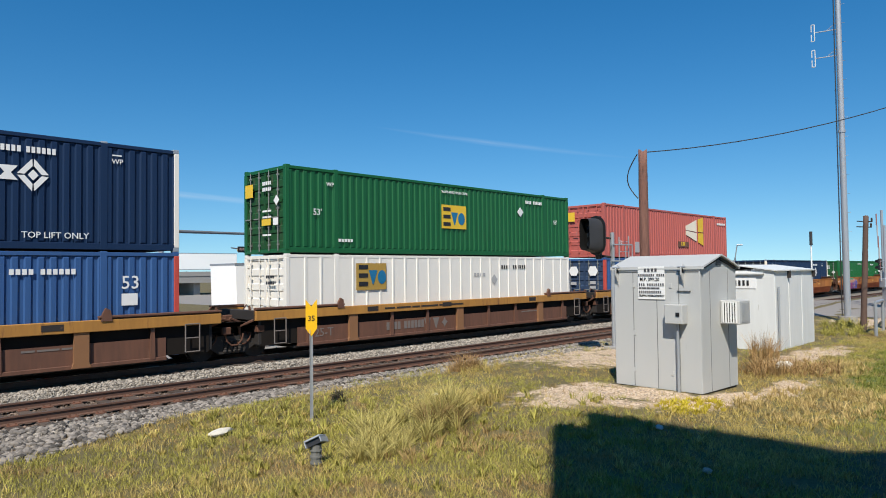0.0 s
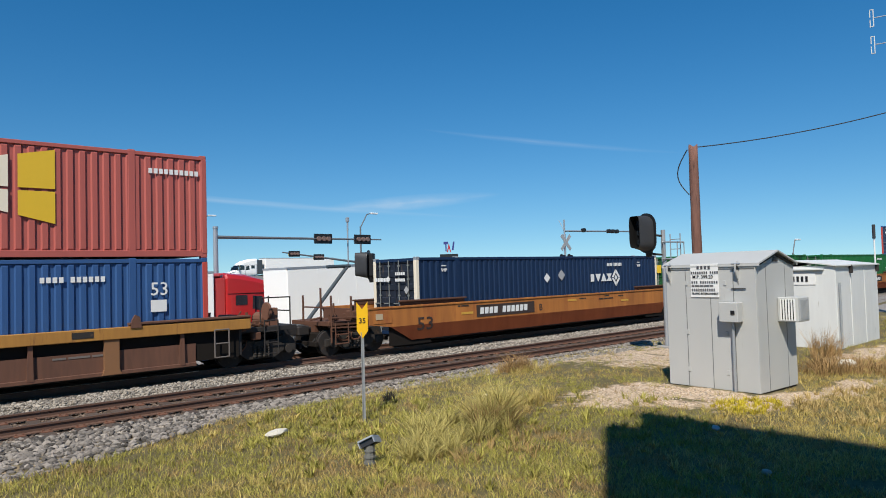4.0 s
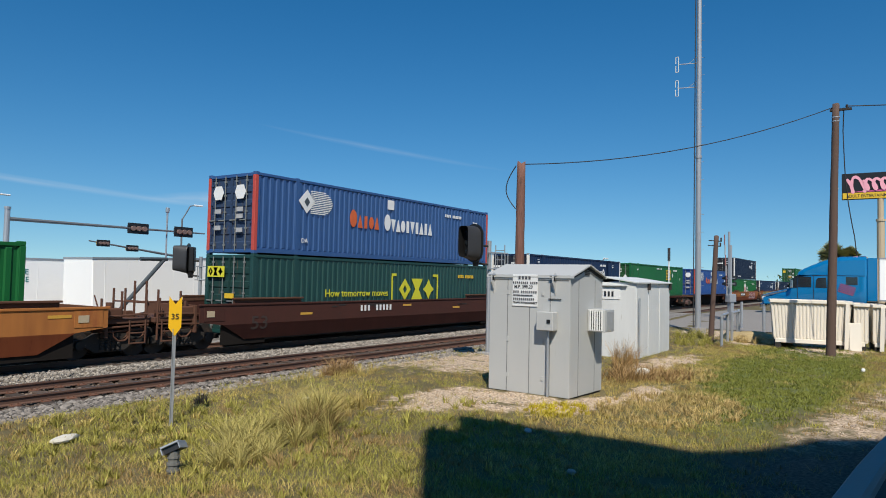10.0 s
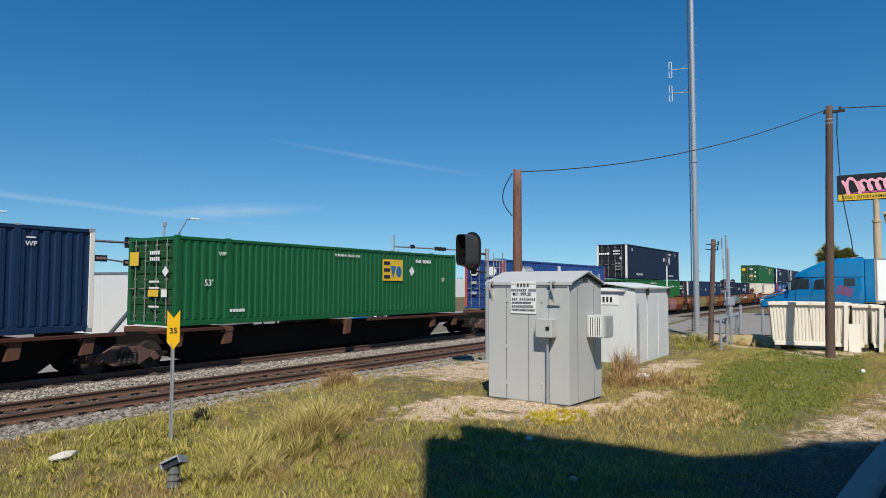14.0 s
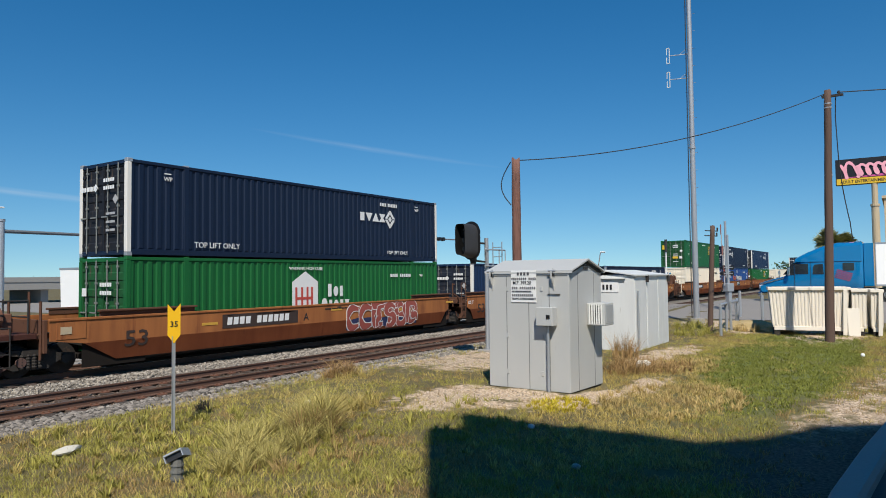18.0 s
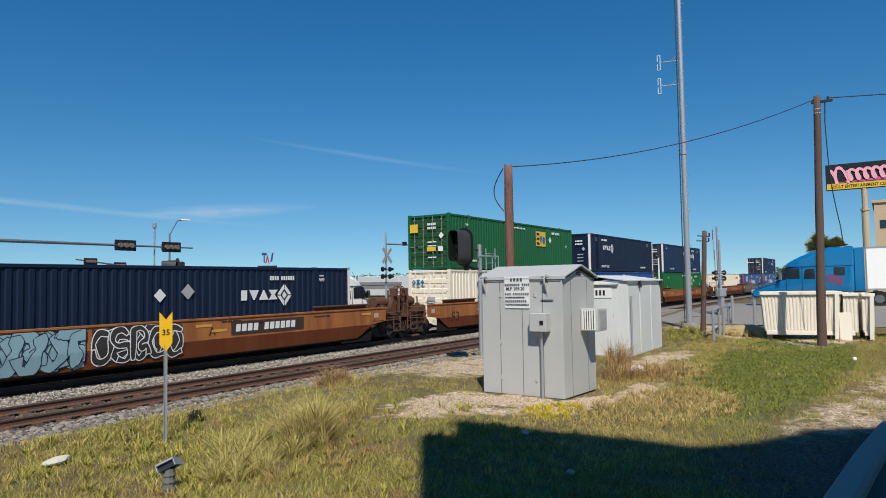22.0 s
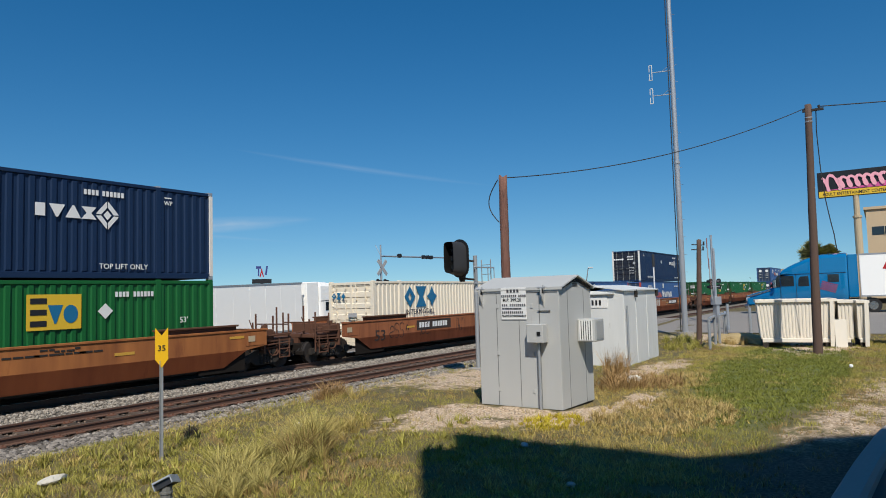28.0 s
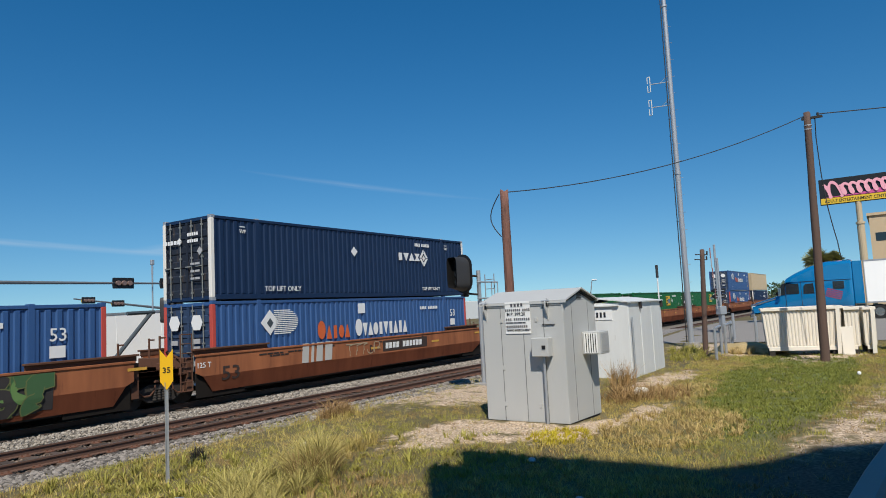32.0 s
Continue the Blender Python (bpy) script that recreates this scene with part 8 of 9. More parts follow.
def tractor(c, paint, sleeper=1.0):
    """A long-nosed sleeper tractor; x = 0 is its bumper and it reaches back along -x."""
    mt = M[paint]
    bm = bmesh.new()
    rows = []
    # distance back from the bumper, half width, sill, top, squareness
    for x, w, zb, zt, sq in ((0.02, 0.72, 0.62, 1.12, 3), (-0.06, 0.9, 0.56, 1.3, 3), (-0.3, 1.02, 0.55, 1.45, 3.2), (-0.9, 1.1, 0.9, 1.62, 3.4), (-1.6, 1.14, 0.95, 1.8, 3.6), (-1.82, 1.16, 0.7, 1.92, 4), (-2.15, 1.18, 0.62, 2.35, 4.5), (-2.5, 1.2, 0.6, 2.8, 5), (-2.75, 1.2, 0.6, 3.02, 5), (-3.2, 1.21, 0.6, 3.38, 5), (-3.8, 1.22, 0.6, 3.72, 5), (-4.6, 1.23, 0.6, 3.93, 5), (-5.5, 1.24, 0.6, 3.98, 5), (-5.85, 1.24, 0.6, 3.95, 6), (-5.9, 1.15, 0.7, 3.85, 6)):
        if x < -3.0:
            x, zt = -3.0 + (x + 3.0) * sleeper, zt + (sleeper - 1) * (zt - 3.1)
        row = []
        for i in range(32):
            a = (i + 0.5) / 32 * math.tau
            ca, sa = math.cos(a), math.sin(a)
            r = (abs(ca) ** sq + abs(sa) ** sq) ** (-1 / sq)
            row.append(bm.verts.new((x, w * r * ca, (zb + zt) / 2 + (zt - zb) / 2 * r * sa)))
        rows.append(row)
    for a, b in zip(rows, rows[1:]):
        for i in range(32):
            bm.faces.new((a[i], a[(i + 1) % 32], b[(i + 1) % 32], b[i]))
    bm.faces.new(rows[0])
    bm.faces.new(rows[-1][::-1])
    bmesh.ops.recalc_face_normals(bm, faces=bm.faces)
    cab = part("cab", bm, mt, c, "", smooth=True)
    rear = -3.0 - 2.9 * sleeper
    bm = bmesh.new()
    rows = []
    lift = (sleeper - 1) * 0.8
    for x, w, zt in ((-2.42, 1.02, 2.99), (-2.5, 1.17, 3.12), (-2.9, 1.23, 3.36), (-3.3, 1.25, 3.56), (-4.2, 1.26, 3.78 + lift * 0.7), (-5.2, 1.27, 3.96 + lift), (rear + 0.1, 1.27, 4.02 + lift), (rear, 1.2, 3.96 + lift)):
        rows.append([bm.verts.new((x, w * y, z)) for y, z in ((-1, 2.86), (-1, zt - 0.3), (-0.9, zt - 0.08), (-0.6, zt), (0.6, zt), (0.9, zt - 0.08), (1, zt - 0.3), (1, 2.86))])
    for a, b in zip(rows, rows[1:]):
        for i in range(7):
            bm.faces.new((a[i], a[i + 1], b[i + 1], b[i]))
    bm.faces.new(rows[0])
    bm.faces.new(rows[-1][::-1])
    bmesh.ops.recalc_face_normals(bm, faces=bm.faces)
    part("roof_fairing", bm, mt, cab, "sloped roof fairing")
    for s in (-1, 1):
        bm = bmesh.new()
        prism(bm, [(-1.7, 1.95), (-2.3, 2.76), (-2.42, 2.76), (-2.42, 1.92)], s * 1.21 - 0.012, s * 1.21 + 0.012)
        part("quarter_window", bm, M["glass"], cab)
        bm = bmesh.new()
        box(bm, rear + 0.55, rear + 1.25, s * 1.25 - 0.012, s * 1.25 + 0.012, 2.2, 2.75, 0.01)
        part("vent_window", bm, M["glass"], cab)
        for xd in (-2.46, -3.5):
            bm = bmesh.new()
            box(bm, xd - 0.012, xd + 0.012, s * 1.225 - 0.012, s * 1.225 + 0.012, 0.9, 2.85)
            part("door_gap", bm, M["black"], cab)
        bm = bmesh.new()
        box(bm, rear + 0.1, -3.4, s * 1.235 - 0.012, s * 1.235 + 0.012, 2.82, 2.87)
        part("fairing_seam", bm, M["black"], cab)
        # bright strip put on the hood as its highlight
        bm = bmesh.new()
        prism(bm, [(-0.15, 1.3), (-1.75, 1.74), (-1.75, 1.66), (-0.2, 1.2)], s * 1.12 - 0.03, s * 1.12 + 0.03)
        part("hood_crease", bm, M["chrome"], cab)
        bm = bmesh.new()
        box(bm, -2.9, -2.3, s * 1.2 - 0.09, s * 1.2 + 0.09, 0.5, 0.85, 0.03)
        part("cab_step", bm, M["chrome"], cab)
    for y in (-0.42, 0.42):
        bm = bmesh.new()
        prism(bm, [(-2.66, 2.98), (-2.4, 2.82), (-2.36, 2.72), (-2.62, 2.86)], y - 0.4, y + 0.4)
        part("visor", bm, mt, cab)
    for y in (-0.7, -0.35, 0, 0.35, 0.7):
        bm = bmesh.new()
        box(bm, -3.05, -2.9, y - 0.06, y + 0.06, 3.12, 3.24, 0.02)
        part("marker_lamp", bm, M["chrome"], cab)
    bm = bmesh.new()
    for s in (-1, 1):
        rod(bm, (-6.05, s * 1.05, 0.8), (-6.05, s * 1.05, 3.9), 0.07, 8)
    part("exhaust_stack", bm, M["chrome"], c)
    for s in (-1, 1):
        bm = bmesh.new()
        prism(bm, [(-2.5, 1.98), (-2.5, 2.74), (-3.35, 2.74), (-3.35, 1.98)], s * 1.225 - 0.006, s * 1.225 + 0.006)
        part("side_window", bm, M["glass"], cab)
        bm = bmesh.new()
        prism(bm, [(-3.62, 1.95), (-3.66, 2.5), (-3.78, 2.66), (-4.3, 2.7), (-4.34, 1.95)], s * 1.225 - 0.006, s * 1.225 + 0.006)
        part("sleeper_window", bm, M["glass"], cab)
        bm = bmesh.new()
        box(bm, -2.2, -2.0, s * 1.5 - 0.12, s * 1.5 + 0.12, 1.9, 2.5, 0.03)
        rod(bm, (-2.1, s * 1.2, 2.0), (-2.1, s * 1.5, 2.1), 0.03, 6)
        part("mirror", bm, M["chrome"], cab)
        bm = bmesh.new()
        prism(bm, [(-0.25, 0.7), (-0.15, 1.15), (-0.7, 1.25), (-1.95, 1.25), (-2.0, 0.75), (-1.85, 0.75), (-1.6, 1.1), (-0.95, 1.1), (-0.7, 0.7)], s * 1.28 - 0.08, s * 1.28 + 0.04)
        part("fender", bm, mt, cab)
        bm = bmesh.new()
        box(bm, -0.35, -0.06, s * 1.0 - 0.18, s * 1.0 + 0.18, 0.95, 1.2, 0.05)
        part("headlight", bm, M["sign_white"], cab)
        bm = bmesh.new()
        rod(bm, (-3.0, s * 1.05, 0.65), (-4.6, s * 1.05, 0.65), 0.32, 14)
        part("fuel_tank", bm, M["chrome"], c)
        wheel(c, -1.35, s * 1.05)
        for x in (-6.9, -8.2):
            wheel(c, x, s * 0.95, 0.5, 0.5)
    bm = bmesh.new()
    sheet(bm, [(-1.74, -1.08, 2.0), (-1.74, 1.08, 2.0), (-2.32, 1.05, 2.8), (-2.32, -1.05, 2.8)])
    bmesh.ops.solidify(bm, geom=bm.faces[:], thickness=0.03)
    part("windscreen", bm, M["glass"], cab)
    bm = bmesh.new()
    box(bm, -0.14, 0.04, -0.75, 0.75, 0.75, 1.35, 0.03)
    part("grille", bm, M["chrome"], cab)
    bm = bmesh.new()
    box(bm, -0.25, 0.08, -1.2, 1.2, 0.35, 0.68, 0.06)
    part("bumper", bm, M["chrome"], cab)
    bm = bmesh.new()
    box(bm, -9.0, -0.4, -0.42, 0.42, 0.6, 0.95)
    part("chassis", bm, M["steel_dark"], c)


def trailer(c, x0, length, marks=None, paint="truck_white"):
    bm = bmesh.new()
    box(bm, x0 - length, x0, -1.3, 1.3, 1.15, 4.1, 0.04)
    b = part("trailer_box", bm, M[paint], c, "white box trailer")
    for z in (1.12, 4.02):
        bm = bmesh.new()
        box(bm, x0 - length - 0.01, x0 + 0.01, -1.32, 1.32, z, z + 0.1)
        part("trailer_rail", bm, M["galv"], b)
    n = 12
    for i in range(n):
        bm = bmesh.new()
        x = x0 - length * (i + 0.5) / n
        box(bm, x - 0.012, x + 0.012, -1.306, 1.306, 1.22, 4.0)
        part("panel_seam", bm, M[paint], b)
    for s in (-1, 1):
        for x in (x0 - length + 1.4, x0 - length + 2.7):
            wheel(c, x, s * 0.98, 0.5, 0.5)
        bm = bmesh.new()
        rod(bm, (x0 - 2.6, s * 0.6, 0.1), (x0 - 2.6, s * 0.6, 1.15), 0.06, 6)
        part("landing_leg", bm, M["steel_dark"], c)
    bm = bmesh.new()
    box(bm, x0 - length + 0.6, x0 - length + 3.5, -0.5, 0.5, 0.6, 1.15)
    part("axle_frame", bm, M["steel_dark"], c)
    return b


def semi(label, paint, m, length=16.0, sleeper=1.0, gap=0.0, side="slate"):
    c = thing("semi_truck", label, "truck", m, group="trucks")
    tractor(c, paint, sleeper)
    b = trailer(c, -7.5 - gap, length)
    bm = bmesh.new()
    back = -3.0 - 2.9 * sleeper
    box(bm, min(-6.95, back - 0.62) - max(gap, -0.45), back - 0.02, -1.18, 1.18, 1.1, 3.75 if sleeper == 1 else 4.1, 0.03)
    part("fairing_extender", bm, M[side], c, "fairing extender behind the cab")
    return c, b


blue, bt = semi("bright blue sleeper tractor hauling a white box trailer", "truck_blue", pose(57.0, 8.85, 0.46, 0, 0, 90), sleeper=1.3, side="truck_blue")
# its side towards the camera is at -x of the world: the truck's own +y
for i in range(2):
    bm = bmesh.new()
    prism(bm, [(0, 0), (0.3, 0), (0.7, 1.1), (0.5, 1.1)], -0.006, 0)
    prism(bm, [(0.7, 0), (0.95, 0), (0.75, 1.1), (0.6, 1.1)], -0.0065, 0)
    part("emblem", bm, M["truck_red"], bt, "red emblem strokes", at=pose(-8.85 - 0.45 * i, 1.316, 3.0 - 0.25 * i, 0, 0, 180))
for k in range(3):
    part("print_marking", bars([0.2] * 5, 0.18, 0.08, M["decal_grey"]), None, bt, at=pose(-9.75 - 0.25 * k, 1.316, 3.85 - 0.36 * k, 0, 0, 180))
bm = bmesh.new()
for k in range(5):
    box(bm, 0, 1.0, -0.006, 0, k * 0.13, k * 0.13 + 0.05)
part("flag_emblem", bm, M["truck_red"], blue, "red and white stripes on the sleeper", at=pose(-5.0, 1.24, 1.75, 0, 18, 180))

# the near lane climbs towards the crossing and falls again behind it
bm = bmesh.new()
LANE = ((13.5, ROAD_Z + 0.02), (15.5, -1.0), (38.9, -0.32), (41.5, -0.24), (44.0, -0.35), (52.0, -1.0))
prism(bm, [(x, z) for x, z in LANE] + [(52.0, -1.3), (13.5, -1.3)], 30.2, 34.5)
solid("road_lane", bm, M["asphalt"], "asphalt lane that climbs towards the crossing", "road", kind="structure")
white1, wt1 = semi("white sleeper tractor with white box trailer waiting in the road", "truck_white", pose(39.5, 32.3, -0.31, 0, -1.67, 0), 14.5, 1.12, 0.4, "truck_white")
red1, wt2 = semi("red tractor with white box trailer driving along the road", "truck_red", pose(0, 39.6, ROAD_Z + 0.02), 15.4, 1.0, -0.9, "truck_red")
TEAL = mat("teal lettering", (0.02, 0.2, 0.2), 0.5)
for k, w in enumerate(("RIGHT SERVICE", "RIGHT CHOICE")):
    part("lettering", text_mesh(w, 0.38, TEAL, 1.3), None, wt2, "teal slogan", at=(-16.7, -1.312, 3.3 - 0.38 * k))
bm = bmesh.new()
prism(bm, [(0, 0.4), (0.2, 0.0), (0.8, 0.95), (0.6, 0.95), (0.22, 0.35)], -0.006, 0)
part("emblem", bm, TEAL, wt2, "teal tick emblem", at=(-17.35, -1.32, 2.85))
for k in range(4):
    bm = bmesh.new()
    box(bm, 0, 0.66, -0.006, 0, k * 0.19, k * 0.19 + 0.1)
    part("emblem_bar", bm, M["truck_red"], wt2, "red bar", at=(-17.45, -1.312, 2.66))


def van():
    c = thing("delivery_van", "white high-roof delivery van driving along the road", "van", pose(0, 36.4, ROAD_Z + 0.02))
    bm = bmesh.new()
    prism(bm, [(0, 0.4), (0.0, 1.2), (-0.85, 1.6), (-1.55, 2.6), (-2.1, 2.98), (-5.2, 3.05), (-5.3, 0.4)], -1.0, 1.0)
    es = [e for e in bm.edges if abs(e.verts[0].co.y - e.verts[1].co.y) < 0.01]
    bmesh.ops.bevel(bm, geom=es, offset=0.12, segments=3, affect="EDGES")
    part("body", bm, M["truck_white"], c)
    for s in (-1, 1):
        bm = bmesh.new()
        prism(bm, [(-1.05, 1.72), (-1.6, 2.42), (-2.25, 2.42), (-2.25, 1.72)], s * 1.005 - 0.006, s * 1.005 + 0.006)
        part("side_window", bm, M["glass"], c)
        for x in (-1.0, -4.8):
            wheel(c, x, s * 0.9, 0.36, 0.24)
    bm = bmesh.new()
    sheet(bm, [(-0.9, -0.8, 1.7), (-0.9, 0.8, 1.7), (-1.53, 0.75, 2.58), (-1.53, -0.75, 2.58)])
    bmesh.ops.solidify(bm, geom=bm.faces[:], thickness=0.03)
    part("windscreen", bm, M["glass"], c)
    for z in (0.75, 1.35, 2.5):
        bm = bmesh.new()
        box(bm, -5.2, -2.3, -1.012, 1.012, z, z + 0.035)
        part("body_line", bm, M["decal_grey"], c)
    for x in (-2.35, -3.75, -5.27):
        bm = bmesh.new()
        box(bm, x, x + 0.025, -1.008, 1.008, 0.6, 2.8)
        part("door_gap", bm, M["black"], c)
    bm = bmesh.new()
    box(bm, -1.2, -0.95, -1.25, -1.0, 1.65, 2.0, 0.04)
    part("mirror", bm, M["black"], c)
    bm = bmesh.new()
    box(bm, -0.35, 0.01, -0.95, -0.6, 1.05, 1.25, 0.03)
    part("headlight", bm, M["glass"], c)
    part("print_marking", bars([0.12] * 8, 0.12, 0.04, M["letter_black"]), None, c, at=(-4.0, -1.012, 1.85))
    return c


white_van = van()


def overpass():
    c = thing("overpass", "grey concrete highway overpass in the distance", "bridge", pose(0, 120, ROAD_Z - 2.0, 0, 0, 2), kind="structure")
    bm = bmesh.new()
    box(bm, -520, 160, -6, 6, 4.2, 5.4)
    part("deck", bm, M["concrete"], c)
    bm = bmesh.new()
    box(bm, -520, 160, -6.1, -5.8, 5.4, 6.2)
    part("parapet", bm, M["concrete"], c)
    for i in range(11):
        bm = bmesh.new()
        x = -140 + 28 * i
        box(bm, x, x + 1.2, -5, 5, 0, 4.2)
        part("pier", bm, M["concrete"], c)


overpass()
FAR = [semi("white sleeper tractor with white trailer crossing the distant overpass", "truck_white", pose(42, 118, 2.38, 0, 0, 180), 15.0)[0] for _ in range(2)]


def billboard():
    c = thing("roadside_sign", "black, pink and yellow sign board on a tall pole", "sign", pose(76, 1.8, 0.4, 0, 0, -90))
    W, z0, z1 = 6.1, 10.5, 13.0
    bm = bmesh.new()
    box(bm, -W / 2, W / 2, -0.25, 0.25, z0, z1, 0.03)
    b = part("cabinet", bm, M["black"], c, "black sign cabinet")
    bm = bmesh.new()
    box(bm, -W / 2 + 0.08, W / 2 - 0.08, -0.27, -0.25, z0 + 0.05, z0 + 0.62)
    part("yellow_band", bm, M["letter_yellow"], b, "yellow band")
    part("lettering", text_mesh("ADULT ENTERTAINMENT CENTER", 0.42, M["letter_black"], 1.5, "CENTER", 0.82), None, b, at=(0, -0.28, z0 + 0.17))
    PINK = mat("pink sign face", (0.9, 0.42, 0.48), 0.5, grain=0.3, scale=3, col2=(0.7, 0.22, 0.36))
    for k, (xa, xb, turns, tall) in enumerate(((-2.65, -1.2, 1.5, 0.75), (-1.3, 2.6, 6.0, 0.52))):
        bm = bmesh.new()
        n = 90
        line = [Vector((xa + (xb - xa) * q / n + 0.26 * math.sin(math.tau * turns * q / n), 0, z0 + 1.38 + tall * 0.95 * math.cos(math.tau * turns * q / n + 0.6) + 0.06 * q / n)) for q in range(n + 1)]
        rows = []
        for q, p in enumerate(line):
            d = (line[min(q + 1, n)] - line[max(q - 1, 0)]).normalized()
            side = Vector((-d.z, 0, d.x)) * (0.1 + 0.05 * abs(math.sin(q * 0.2)))
            rows.append([bm.verts.new((p - side) + Vector((0, -0.285 - 0.0004 * q - 0.05 * k, 0))), bm.verts.new((p + side) + Vector((0, -0.285 - 0.0004 * q - 0.05 * k, 0)))])
        for a, b2 in zip(rows, rows[1:]):
            bm.faces.new((a[0], a[1], b2[1], b2[0]))
        part("emblem", bm, PINK, b, "pink looping line")
    bm = bmesh.new()
    prism(bm, [(-2.7, z0 + 0.68), (2.95, z0 + 0.68), (2.95, z0 + 1.25), (1.7, z0 + 1.05), (0.4, z0 + 0.85)], -0.275, -0.25)
    part("underline", bm, mat("magenta sign face", (0.62, 0.1, 0.3), 0.5), b, "magenta sweep")
    bm = bmesh.new()
    rod(bm, (0.1, 0, 0), (0.1, 0, 8.4), 0.33, 14)
    rod(bm, (0.1, 0, 8.4), (0.1, 0, z0), 0.26, 12)
    rod(bm, (0.1, 0, 8.35), (0.1, 0, 8.55), 0.4, 14)
    part("pole", bm, M["tan"], c, "tan steel pole")


billboard()


def stucco_building():
    c = thing("building", "tan stucco building with a dark window band", "building", pose(92, -8.0, 0.3))
    bm = bmesh.new()
    box(bm, 0, 14, -22, 9.2, 0, 10.6)
    part("wall", bm, M["stucco"], c)
    bm = bmesh.new()
    box(bm, -0.2, 14.2, -22.2, 9.4, 10.6, 10.9)
    part("roof", bm, M["stucco"], c)
    for i in range(8):
        bm = bmesh.new()
        y = 8.7 - 1.25 * i
        box(bm, -0.03, 0.05, y - 1.19, y, 7.65, 8.6)
        w = part("window", bm, M["glass"], c, "dark window")
        bm = bmesh.new()
        box(bm, -0.08, -0.03, y - 1.22, y - 1.18, 7.6, 8.65)
        part("frame", bm, M["tan"], w)
    bm = bmesh.new()
    box(bm, -0.05, 0.05, 5.5, 7.1, 5.2, 6.0)
    part("vent_panel", bm, M["tan"], c)


stucco_building()


def palm(x, y, h, r, seed, label, z0=0.3):
    c = thing("palm_tree", label, "tree", pose(x, y, z0), group="palms")
    rng = random.Random(seed)
    bm = bmesh.new()
    n = 9
    for i in range(n):
        a, b = i / n, (i + 1) / n
        rod(bm, (0.1 * math.sin(a * 2), 0, h * a), (0.1 * math.sin(b * 2), 0, h * b), 0.28 - 0.08 * a, 10, 0.24 - 0.08 * b)
    part("trunk", bm, M["bark"], c)
    vs, fs = [], []
    for k in range(150):
        az, el = rng.uniform(0, math.tau), rng.uniform(-1.0, 1.4)
        L = r * rng.uniform(0.75, 1.1)
        d = Vector((math.cos(az) * math.cos(el), math.sin(az) * math.cos(el), math.sin(el)))
        side = d.cross(Vector((0, 0, 1))).normalized()
        hub = Vector((0.1 * math.sin(2), 0, h)) + d * 0.35 * L
        for j in range(13):
            q = (j - 6) / 6
            tip = hub + d * L * (0.65 - 0.25 * abs(q)) + side * L * 0.5 * q + Vector((0, 0, -0.12 * L * rng.random()))
            w = side * 0.09 + Vector((0, 0, 0.05))
            b = len(vs)
            vs += [hub - w, hub + w, tip]
            fs.append((b, b + 1, b + 2))
    me = bpy.data.meshes.new("crown")
    me.from_pydata([tuple(v) for v in vs], [], fs)
    me.materials.append(M["palm_leaf"])
    part("crown", me, None, c)


palm(84, 6.2, 5.5, 1.75, 1, "bushy fan palm beside the road")
palm(84, -3.0, 6.8, 2.4, 2, "fan palm before a tan building")
palm(88, 4.9, 5.7, 1.2, 3, "small fan palm beside the road")


def tree_line(name, pts, h, seed, label, count):
    """A far line of clumped foliage."""
    rng = np.random.default_rng(seed)
    vs, n = [], count
    t = rng.random(n)
    a, b = np.array(pts[0]), np.array(pts[1])
    base = a[None] + (b - a)[None] * t[:, None]
    hh = h * (0.45 + 0.55 * np.abs(np.sin(t * 37) * np.cos(t * 91 + 1)))
    z = hh * np.sqrt(rng.random(n))
    p = np.stack([base[:, 0] + rng.normal(0, 3, n), base[:, 1] + rng.normal(0, 3, n), z + ROAD_Z], 1)
    s = 0.45
    off = rng.normal(0, s, (n, 3, 3))
    v = (p[:, None] + off).reshape(-1, 3)
    me = bpy.data.meshes.new(name)
    me.from_pydata(v.tolist(), [], np.arange(3 * n).reshape(-1, 3).tolist())
    me.materials.append(M["leaf"])
    tagged(new(name, me), label, "trees", kind="stuff")


tree_line("far_trees", ((320, 40), (330, -40)), 9, 1, "distant green trees beyond the crossing", 16000)
tree_line("far_trees", ((150, 160), (420, 210)), 8, 2, "distant low green trees on the horizon", 14000)
tree_line("far_trees", ((-150, 330), (200, 330)), 5, 3, "distant low scrub along the horizon", 9000)
bm = bmesh.new()
box(bm, 0, 46, 0, 20, 0, 6.2, 0.1)
solid("warehouse", bm, M["shed"], "long low white warehouse in the distance", "building", pose(170, 128, ROAD_Z, 0, 0, -10))


